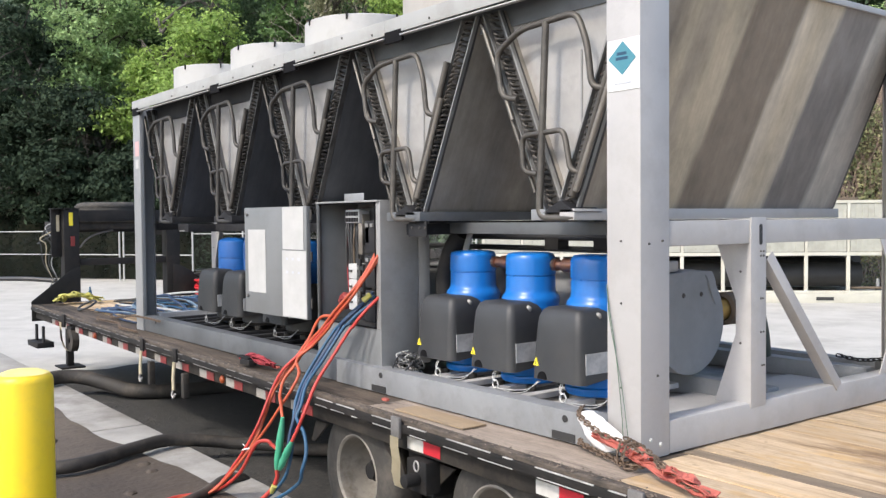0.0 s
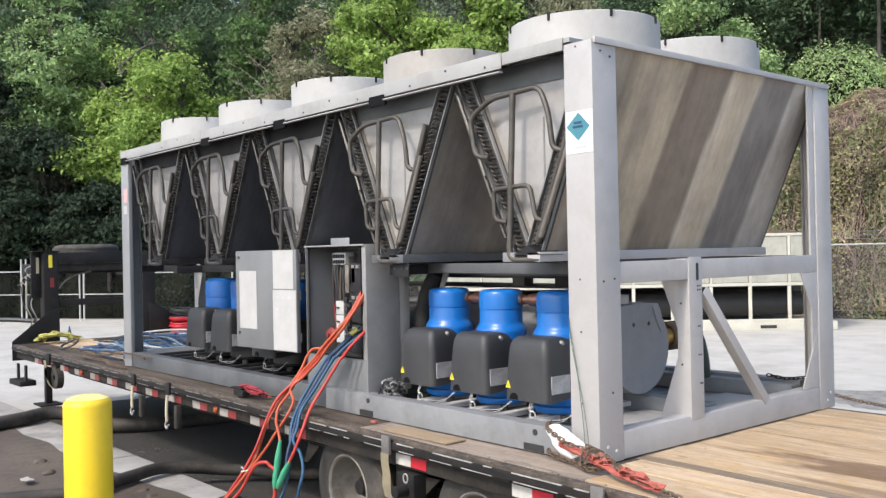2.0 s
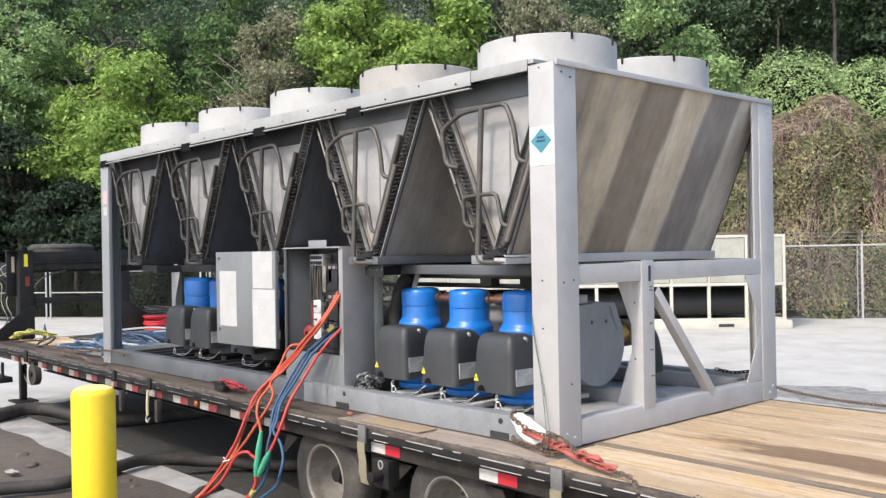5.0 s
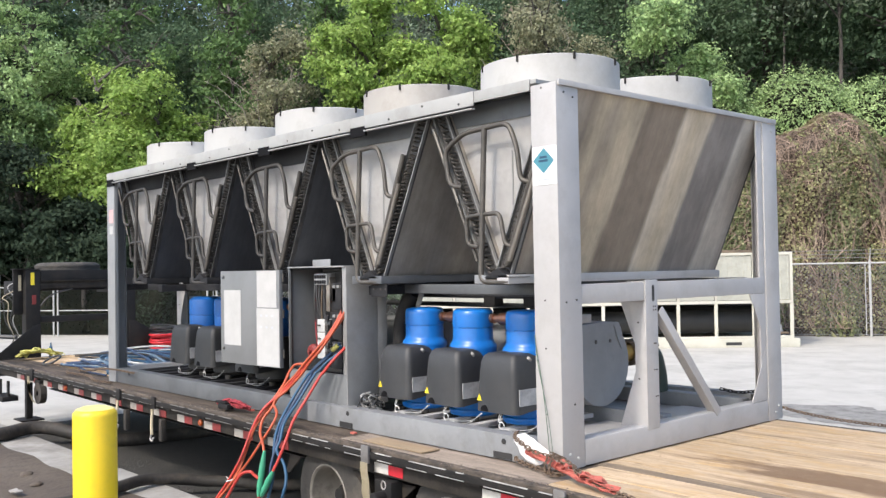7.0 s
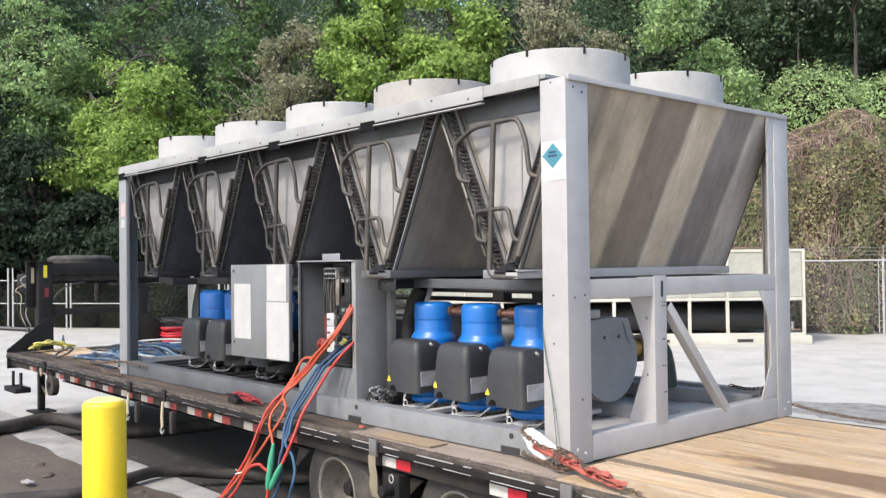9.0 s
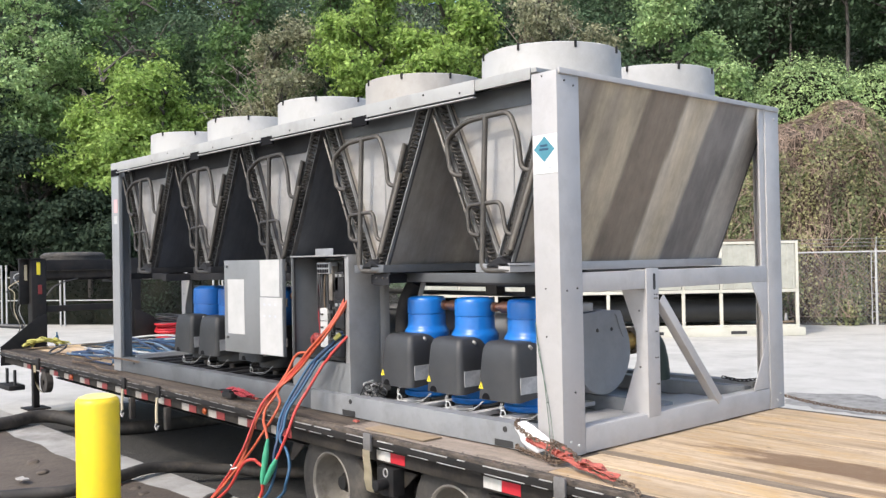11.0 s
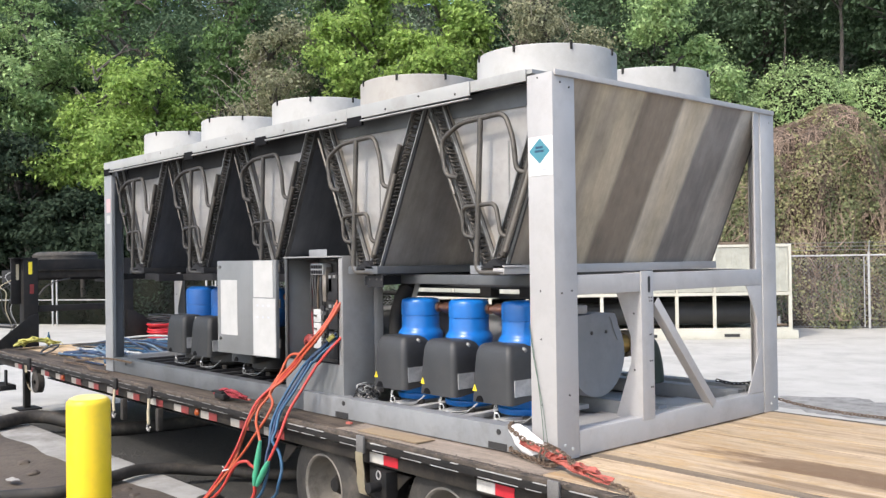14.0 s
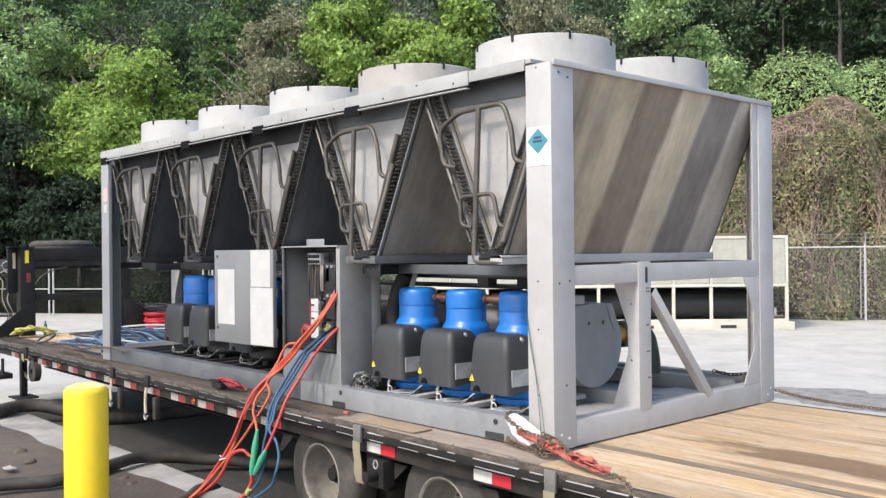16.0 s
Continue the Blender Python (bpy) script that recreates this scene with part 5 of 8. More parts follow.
for y, z in ((0.905, 0.575), (1.045, 0.575)):
    screw(vessel, -0.498, y, z, "x", 0.013)
bm = bmesh.new()
tube(bm, [(-0.62, 1.20, 0.47), (-0.62, 1.40, 0.47)], 0.06, 24)
part("nozzle", bm, M_BRASS, vessel, "brass pipe stub", smooth=True)
bm = bmesh.new()
lathe(bm, [(0.08, 0.0), (0.105, 0.01), (0.105, 0.07), (0.095, 0.08), (0.105, 0.09), (0.105, 0.15), (0.08, 0.16)], 28, Matrix.Translation((-0.62, 1.37, 0.47)) @ Matrix.Scale(0.85, 4) @ Matrix.Rotation(radians(-90), 4, "X"))
part("coupling", bm, M_RUST, vessel, "rusty grooved coupling", smooth=True)
bm = bmesh.new()
tube(bm, rounded([(-0.62, 1.52, 0.47), (-0.62, 1.63, 0.44), (-0.62, 1.68, 0.30), (-0.62, 1.69, 0.19)], 0.08, 6), 0.085, 24)
part("elbow", bm, M_DKGREEN, vessel, "dark green pipe elbow", smooth=True)


# compressors
def build_compressor(wide=False):
    c = thing("scroll_compressor", (0, 0, 0), "blue scroll compressor with a black terminal box", "compressor", "compressors in the chiller")
    bm = bmesh.new()
    shell_prof = [(0, 0.690), (0.09, 0.689), (0.112, 0.685), (0.122, 0.677), (0.127, 0.662), (0.128, 0.645), (0.1285, 0.580), (0.1285, 0.577), (0.1262, 0.5765), (0.1215, 0.576), (0.1215, 0.571), (0.1255, 0.5705), (0.1262, 0.570),
               (0.1265, 0.567), (0.1275, 0.500), (0.1295, 0.490), (0.136, 0.479), (0.146, 0.466), (0.150, 0.452), (0.149, 0.438), (0.1455, 0.42), (0.144, 0.07), (0.138, 0.048), (0.12, 0.038), (0, 0.035)]
    if wide:
        # added sleeve blackens the lower shell, where only shade lies
        bm2 = bmesh.new()
        lathe(bm2, [(0.155, 0.052), (0.166, 0.056), (0.166, 0.385), (0.155, 0.39)], 40)
        part("sump_jacket", bm2, M_BLACKPLASTIC, c, "black sleeve added in place of shade", smooth=True)
        shell_prof = [(0, 0.70), (0.10, 0.699), (0.128, 0.69), (0.148, 0.675), (0.152, 0.655), (0.1525, 0.543), (0.1525, 0.540), (0.146, 0.539), (0.146, 0.533), (0.150, 0.532), (0.1505, 0.529), (0.151, 0.40), (0.144, 0.38), (0.144, 0.07), (0.13, 0.04), (0, 0.035)]
    lathe(bm, shell_prof, 44)
    # far shell, foot and box are darkened in colour to look shaded
    part("shell", bm, M_BLUEDK if wide else M_BLUE, c, "blue shell with shade put into its paint" if wide else "glossy blue shell", smooth=True)
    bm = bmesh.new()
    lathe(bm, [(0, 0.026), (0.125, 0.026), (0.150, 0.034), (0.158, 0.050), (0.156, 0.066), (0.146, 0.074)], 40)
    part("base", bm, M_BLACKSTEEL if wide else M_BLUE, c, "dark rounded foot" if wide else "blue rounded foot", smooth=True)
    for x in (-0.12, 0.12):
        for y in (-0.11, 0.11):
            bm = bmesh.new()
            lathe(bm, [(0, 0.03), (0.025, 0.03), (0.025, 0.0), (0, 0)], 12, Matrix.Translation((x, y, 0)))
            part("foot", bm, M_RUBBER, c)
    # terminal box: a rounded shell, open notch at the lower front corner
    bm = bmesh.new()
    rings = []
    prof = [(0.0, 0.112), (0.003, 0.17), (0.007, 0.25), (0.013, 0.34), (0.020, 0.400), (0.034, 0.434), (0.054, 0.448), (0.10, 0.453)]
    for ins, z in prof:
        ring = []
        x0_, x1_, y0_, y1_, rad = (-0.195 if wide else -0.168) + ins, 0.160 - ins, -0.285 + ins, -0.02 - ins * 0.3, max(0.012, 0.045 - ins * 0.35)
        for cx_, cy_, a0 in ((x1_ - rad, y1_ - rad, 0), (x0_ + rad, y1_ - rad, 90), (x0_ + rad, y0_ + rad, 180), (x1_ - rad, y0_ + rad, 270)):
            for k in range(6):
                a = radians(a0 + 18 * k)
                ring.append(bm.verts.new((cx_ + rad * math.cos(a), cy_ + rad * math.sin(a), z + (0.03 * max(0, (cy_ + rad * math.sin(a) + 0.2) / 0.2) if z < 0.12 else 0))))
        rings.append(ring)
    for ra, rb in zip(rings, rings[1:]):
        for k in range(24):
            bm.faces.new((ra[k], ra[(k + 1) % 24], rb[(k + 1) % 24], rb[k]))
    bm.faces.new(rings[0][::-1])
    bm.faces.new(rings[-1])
    tb = part("terminal_box", bm, M_PLASTICDK if wide else M_BLACKPLASTIC, c, "rounded black plastic terminal box", smooth=True)
    bm = bmesh.new()
    prism(bm, [(-0.085 + 0.03 * math.cos(a), 0.116 + 0.035 * math.sin(a)) for a in [math.pi * i / 10 for i in range(11)]], "y", -0.288, -0.26)
    part("notch", bm, M_JET, tb)
    if not wide:
        bm = bmesh.new()
        prism(bm, [(-0.145, 0.174), (-0.110, 0.174), (-0.1275, 0.212)], "y", -0.2855, -0.2800)
        part("warning_triangle", bm, M_WARN, tb, "yellow warning triangle")
        bm = bmesh.new()
        prism(bm, [(-0.130, 0.180), (-0.125, 0.180), (-0.126, 0.198), (-0.129, 0.198)], "y", -0.2861, -0.2857)
        part("warning_mark", bm, M_SCREW, tb)
    bm = bmesh.new()
    box(bm, 0.1540, 0.1590, -0.245, -0.105, 0.158, 0.252)
    part("data_plate", bm, M_PLATE, tb, "silver data plate")
    bm = bmesh.new()
    lathe(bm, [(0, -0.016), (0.014, -0.016), (0.017, -0.01), (0.017, 0), (0, 0)], 14, Matrix.Translation((0.13, -0.13, 0.42)) @ Matrix.Rotation(radians(-50), 4, "X"))
    part("sight_glass", bm, M_GALVDK, c, smooth=True)
    bm = bmesh.new()
    box(bm, -0.012, 0.012, -0.128, -0.118, 0.57, 0.63)
    part("lifting_tab", bm, M_BLUE, c, bevel=0.003)
    # suction stub towards the next compressor
    bm = bmesh.new()
    lathe(bm, [(0.031, 0.05), (0.031, 0.078), (0.022, 0.080), (0.022, 0.125), (0.036, 0.128), (0.038, 0.150), (0.038, 0.205), (0.030, 0.212), (0.030, 0.25)], 20, Matrix.Translation((0.075, 0.045, 0.628)) @ Matrix.Rotation(radians(90), 4, "Y"))
    part("suction_pipe", bm, M_COPPER, c, "copper suction pipe", smooth=True)
    bm = bmesh.new()
    lathe(bm, [(0, 0.0), (0.031, 0.0), (0.031, 0.016), (0.022, 0.018)], 20, Matrix.Translation((0.123, 0.045, 0.628)) @ Matrix.Rotation(radians(90), 4, "Y"))
    part("union_nut", bm, M_GALVDK, c, "pale metal union nut", smooth=True)
    for k in range(2):
        o = 0.012 * k
        pts = [(0.02 + o, -0.25, 0.13), (0.035 + o, -0.292, 0.085), (0.055, -0.300, 0.055 + o)]
        pts += [(0.075 + 0.020 * math.cos(q), -0.306 - 0.004 * k, 0.052 + 0.020 * math.sin(q)) for q in (3.5, 4.8, 6.2, 7.6, 9.0, 10.4)]
        pts += [(0.12 + o, -0.302, 0.030 + 0.5 * o), (0.20, -0.300 + o, 0.026 + o), (0.28 + o, -0.292, 0.045 + o), (0.34 + o, -0.270, 0.10)]
        tubepart("control_wire", smooth_line(pts, 5), 0.0021, M_GALVDK if wide else M_WIRE, c, "pale grey control wire", 5)
    tubepart("wire_tie", [(0.066, -0.312, 0.070), (0.086, -0.312, 0.074)], 0.004, M_CLOTH, c, n=5)
    return c


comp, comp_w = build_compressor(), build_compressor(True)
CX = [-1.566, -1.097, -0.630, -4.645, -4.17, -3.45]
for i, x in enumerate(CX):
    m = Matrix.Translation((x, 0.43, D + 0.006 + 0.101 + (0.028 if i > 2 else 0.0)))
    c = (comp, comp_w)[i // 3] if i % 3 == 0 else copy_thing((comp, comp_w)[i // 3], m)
    c.matrix_basis = m

# dark liquid line and cables under the coils
tubepart("liquid_line", rounded([(-5.5, 0.70, 0.80), (-0.75, 0.70, 0.80), (-0.62, 0.70, 0.62)], 0.08), 0.016, M_BLACKPLASTIC, chiller)
tubepart("discharge_line", rounded([(-1.9, 0.60, 0.87), (-0.30, 0.60, 0.87)], 0.08), 0.022, M_BLACKPLASTIC, chiller)
for x in (-1.1, -0.75):
    boxpart("line_bracket", (x - 0.05, x + 0.05, 0.58, 0.66, 0.80, 0.95), M_BLACKSTEEL, chiller)
bm = bmesh.new()
prism(bm, [(-1.60, 0.9), (-1.55, 0.9), (-1.68, 0.62), (-1.72, 0.62)], "y", 0.42, 0.426)
part("cabinet_bracket", bm, M_GALVDK, chiller)
tubepart("insulated_riser", rounded([(-1.68, 0.44, 0.88), (-1.74, 0.42, 0.80), (-1.795, 0.41, 0.66), (-1.80, 0.41, 0.45), (-1.78, 0.42, 0.16)], 0.12, 6), 0.055, M_BLACKSTEEL, chiller, "thick black insulated pipe", 16)
tubepart("copper_stub", [(-1.84, 0.43, 0.735), (-1.70, 0.43, 0.735)], 0.016, M_COPPER, chiller, "copper pipe stub", 12)
tubepart("stub_nut", [(-1.70, 0.43, 0.735), (-1.675, 0.43, 0.735)], 0.024, M_GALVDK, chiller, n=8)

# control cabinet
CX0, CX1, CY1, CZ0, CZ1 = -2.57, -1.862, 0.345, 0.138, 1.075
cab = new("control_cabinet")
cab.parent = chiller
SETBACK = Matrix.Translation((-0.0412, 0.0479, -0.014)) @ Matrix.Scale(1.0135, 4)     # the cabinet stands back on the base rail
cab.matrix_basis = SETBACK
for nm, dims, mt in (("side_panel", (CX0, CX0 + 0.006, 0.004, CY1, CZ0, CZ1), M_DOOR), ("side_panel", (CX1 - 0.006, CX1, 0.004, 0.262, CZ0, CZ1), M_CABINET),
                     ("rear_side_panel", (CX1 - 0.008, CX1 - 0.002, 0.265, CY1, CZ0, CZ1 - 0.01), M_CABINET),
                     ("top_panel", (CX0 + 0.0062, CX1 - 0.0062, -0.01, CY1, CZ1 - 0.008, CZ1 + 0.002), M_CABINET), ("back_panel", (CX0 + 0.0062, CX1 - 0.0062, 0.30, 0.306, CZ0, CZ1 - 0.009), M_CABIN_BACK),
                     ("lower_panel", (CX0 + 0.0062, CX1 - 0.0062, 0.006, 0.012, CZ0, 0.352), M_DOOR),
                     ("frame_stile", (CX0 + 0.0062, CX0 + 0.03, 0.004, 0.02, 0.353, CZ1 - 0.009), M_CABIN_IN), ("frame_stile", (CX1 - 0.045, CX1 - 0.0062, 0.004, 0.02, 0.353, CZ1 - 0.009), M_CABINET),
                     ("sill_panel", (CX0 + 0.0062, CX1 - 0.0062, 0.0125, 0.30, 0.342, 0.352), M_CABIN_IN)):
    boxpart(nm, dims, mt, cab, bevel=0.001)
boxpart("top_flap", (-2.40, -2.18, 0.10, 0.106, CZ1 + 0.002, CZ1 + 0.050), M_RAIL, cab)
boxpart("mounting_plate", (CX0 + 0.03, CX1 - 0.02, 0.285, 0.299, 0.40, 1.02), M_CABIN_BACK, cab)
# switchgear, on a plate close behind the opening
boxpart("gear_plate", (-2.31, CX1 - 0.02, 0.125, 0.135, 0.365, 1.04), M_CABIN_IN, cab)
boxpart("terminal_strip", (-2.306, -2.155, 0.05, 0.124, 0.948, 1.026), M_STRIP, cab)
for r_ in range(2):
    for c_ in range(5):
        x = -2.299 + 0.029 * c_
        boxpart("terminal", (x, x + 0.018, 0.042, 0.0498, 0.955 + 0.036 * r_, 0.979 + 0.036 * r_), M_NEARBLACK, cab, bevel=0)
for k in range(3):
    boxpart("breaker", (-2.276, -2.186, 0.05, 0.124, 0.435 + 0.092 * k, 0.523 + 0.092 * k), M_PAPER, cab, "white breaker block", 0.004)
    boxpart("breaker_toggle", (-2.262, -2.235, 0.042, 0.0495, 0.475 + 0.092 * k, 0.487 + 0.092 * k), M_SCREW, cab, bevel=0)
    boxpart("breaker_row", (-2.180, -2.135, 0.06, 0.124, 0.44 + 0.092 * k, 0.52 + 0.092 * k), M_BLACKPLASTIC, cab)
for k in range(3):
    boxpart("contactor", (-2.095, -1.925, 0.05, 0.124, 0.375 + 0.20 * k, 0.560 + 0.20 * k), M_NEARBLACK, cab, "black contactor", 0.006)
    for j in range(3):
        boxpart("contact_screw", (-2.08 + 0.05 * j, -2.05 + 0.05 * j, 0.043, 0.0495, 0.525 + 0.20 * k, 0.545 + 0.20 * k), M_GALVDK, cab, bevel=0)
boxpart("wire_duct", (-2.185, -2.15, 0.07, 0.124, 0.82, 1.00), M_RIM, cab)
boxpart("module", (-2.09, -2.05, 0.05, 0.124, 0.83, 0.93), M_NEARBLACK, cab)
bm = bmesh.new()
lathe(bm, [(0, 0), (0.05, 0), (0.053, 0.02), (0.04, 0.04), (0.016, 0.042), (0.014, 0.06), (0, 0.06)], 20, Matrix.Translation((-2.44, 0.14, 0.47)) @ Matrix.Rotation(radians(90), 4, "X"))
part("disconnect_knob", bm, M_RED, cab, "dull red rotary disconnect", smooth=True)
rng = random.Random(11)
for k in range(7):
    x = -2.36 + 0.022 * k
    tubepart("loom_wire", smooth_line([(x, 0.11, 1.02), (x + 0.03 * rng.random(), 0.08, 0.9), (x - 0.03 + 0.06 * rng.random(), 0.09, 0.75), (x - 0.02, 0.11, 0.58 + 0.1 * rng.random())], 5), 0.007, rng.choice((M_BLACKPLASTIC, M_RUST, M_BLACKPLASTIC, M_BLACKPLASTIC)), cab, n=6)
for dims in ((CX1 - 0.051, CX1 - 0.0455, -0.002, 0.018, 0.353, CZ1 - 0.010), (CX0 + 0.031, CX1 - 0.052, -0.002, 0.012, 0.3535, 0.360), (CX0 + 0.031, CX1 - 0.052, 0.000, 0.012, CZ1 - 0.018, CZ1 - 0.010)):
    boxpart("gasket", dims, M_JET, cab, "black rubber door gasket", 0)
for k in range(4):
    x = -2.365 + 0.013 * k
    tubepart("control_wire", smooth_line([(x, 0.12, 1.03), (x + 0.010 * math.sin(2 * k), 0.10, 0.85), (x - 0.012, 0.105, 0.66), (x + 0.006 * k, 0.115, 0.46)], 5), 0.0055, (M_STRAPDK, M_WINE, M_BLACKPLASTIC, M_WINE)[k], cab, n=6)
for k in range(5):
    boxpart("relay", (-2.176, -2.140, 0.044, 0.0595, 0.45 + 0.062 * k, 0.488 + 0.062 * k), M_SCREW if k % 2 else M_NEARBLACK, cab, bevel=0.002)
boxpart("clear_cover", (-2.149, -2.108, 0.040, 0.049, 0.765, 0.945), M_RIM, cab, "yellowed plastic wiring duct", 0.003)
# door folded right back
door = new("cabinet_door")
door.parent = chiller
door.matrix_basis = SETBACK @ pose(-2.624, -0.010, 0.0, 0, 0, 3.2)
DW = 0.79
boxpart("leaf", (-DW, 0.0, -0.03, 0.0, 0.347, CZ1 - 0.020), M_DOOR, door, bevel=0.004)
boxpart("chart", (-0.738, -0.505, -0.0325, -0.0305, 0.488, 0.908), M_PAPER, door, "white paper chart", 0)
boxpart("upper_chart", (-0.285, -0.035, -0.0325, -0.0305, 0.783, 1.052), M_PAPER, door, "white wiring diagram", 0)
boxpart("lower_chart", (-0.292, -0.006, -0.0325, -0.0305, 0.352, 0.775), M_PAPER, door, "white wiring diagram", 0)
for r_ in range(2):
    for c_ in range(3):
        boxpart("text_bar", (-0.245 + 0.07 * c_, -0.22 + 0.07 * c_, -0.0332, -0.0327, 0.63 + 0.085 * r_, 0.645 + 0.085 * r_), M_INK, door, bevel=0)
for z in (0.46, 1.01):
    bm = bmesh.new()
    lathe(bm, [(0, 0.016), (0.010, 0.016), (0.012, 0.006), (0.012, 0), (0, 0)], 12, Matrix.Translation((-0.745, -0.03, z)) @ Matrix.Rotation(radians(90), 4, "X"))
    part("latch", bm, M_GALVDK, door, "small dull chrome latch", smooth=True)
for z in (0.45, 0.74, 1.0):
    tubepart("hinge", [(0.012, -0.004, z - 0.03), (0.012, -0.004, z + 0.03)], 0.008, M_SCREW, door, n=8)

# refrigerant label on the corner post
lab = new("refrigerant_label")
lab.parent = chiller
boxpart("sheet", (-0.167, -0.001, -0.0025, -0.0008, 1.470, 1.672), M_LABEL, lab, "white label sheet", 0)
bm = bmesh.new()
prism(bm, [(-0.163, 1.599), (-0.089, 1.530), (-0.018, 1.594), (-0.087, 1.664)], "y", -0.0040, -0.0030)
part("diamond", bm, M_TEAL, lab, "teal hazard diamond")
for x0, x1, z in ((-0.116, -0.066, 1.609), (-0.122, -0.060, 1.590)):
    boxpart("text_bar", (x0, x1, -0.0048, -0.0043, z, z + 0.012), M_NAVY, lab, bevel=0)
boxpart("text_bar", (-0.130, -0.04, -0.0048, -0.0043, 1.495, 1.501), M_INK, lab, bevel=0)
boxpart("faded_sticker", (-L + 0.06, -L + 0.15, -0.0025, -0.0008, 1.55, 1.68), M_PINK, posts[2], "faded pink sticker", 0)
boxpart("serial_sticker", (-L + 0.06, -L + 0.14, -0.0025, -0.0008, 1.44, 1.52), M_PAPER, posts[2], "small white sticker", 0)

# ---- things on the trailer and in front of it ----
bollard = thing("bollard", (-0.775, -2.087, KERB - 0.03), "bright yellow painted steel bollard", "bollard")
bm = bmesh.new()
lathe(bm, [(0.089, 0.0), (0.089, 1.19), (0.087, 1.202), (0.078, 1.213), (0.05, 1.224), (0, 1.229)], 48)
part("post", bm, M_YELLOW, bollard, smooth=True)
bm = bmesh.new()
lathe(bm, [(0.0765, 1.2155), (0.05, 1.2255), (0, 1.2305)], 48)
part("cap", bm, M_YELLOWTOP, bollard, "sun-bleached domed top", smooth=True)


rcab = random.Random(40)


def cable(name, pts, r, material, label, category="cable", group="power cables", n=10):
    ob = thing(name, (0, 0, 0), label, category, group)
    if group == "power cables" and len(pts) > 5:
        pts = [pts[0]] + [(x + rcab.uniform(-0.007, 0.007), y + rcab.uniform(-0.006, 0.006), z + rcab.uniform(-0.006, 0.006) * (z > 0.3)) for x, y, z in pts[1:-2]] + list(pts[-2:])
    tubepart("sheath", smooth_line(pts, 8), r, material, ob, n=n)
    return ob


ORANGE_TOP = [(-2.005, 0.075, 1.615), (-2.034, 0.0, 1.488), (-2.098, -0.07, 1.359), (-2.205, -0.10, 1.251), (-2.29, -0.115, 1.16), (-2.405, -0.15, 1.052)]
ON_KERB = [(-2.84, -0.57, 0.170), (-2.86, -0.80, 0.150), (-2.55, -1.35, 0.16), (-1.9, -2.2, 0.16)]
for o, tail, mt in ((0.0, [(-2.469, -0.26, 0.920), (-2.499, -0.33, 0.791), (-2.522, -0.39, 0.626), (-2.545, -0.43, 0.515), (-2.674, -0.48, 0.358)], M_ORANGE),
                    (0.024, [(-2.470, -0.28, 0.925), (-2.500, -0.345, 0.800), (-2.522, -0.41, 0.640), (-2.55, -0.45, 0.530), (-2.668, -0.49, 0.375)], M_REDCABLE),
                    (0.050, [(-2.375, -0.24, 0.985), (-2.282, -0.29, 0.930), (-2.262, -0.34, 0.847), (-2.338, -0.385, 0.724), (-2.417, -0.42, 0.611), (-2.557, -0.47, 0.451)], M_ORANGE)):
    cable("power_cable", [(x + o, y, z + 0.25 * o) for x, y, z in ORANGE_TOP] + tail + [(x + o, y - 0.5 * o, z + 0.3 * o) for x, y, z in ON_KERB], 0.0092, mt, "orange rubber power cable hanging over the deck edge")
cable("power_cable", [(-1.955, 0.075, 1.60), (-1.99, 0.0, 1.485), (-2.07, -0.075, 1.37), (-2.19, -0.115, 1.262), (-2.28, -0.13, 1.175), (-2.385, -0.16, 1.080), (-2.40, -0.25, 0.955), (-2.425, -0.305, 0.869), (-2.355, -0.36, 0.802), (-2.24, -0.42, 0.755), (-2.167, -0.45, 0.700)], 0.0092, M_ORANGE, "orange power cable joined to a green connector")
cable("power_cable", [(-2.222, -0.088, 1.236), (-2.255, -0.085, 1.242), (-2.290, -0.088, 1.240), (-2.340, -0.10, 1.224), (-2.390, -0.12, 1.175), (-2.405, -0.155, 1.080), (-2.485, -0.265, 0.900), (-2.525, -0.335, 0.770), (-2.55, -0.40, 0.61), (-2.57, -0.44, 0.50), (-2.70, -0.49, 0.34), (-2.86, -0.58, 0.165), (-2.90, -0.86, 0.15), (-2.6, -1.4, 0.16)], 0.0092, M_ORANGE, "orange power cable bulging out over the cabinet sill")
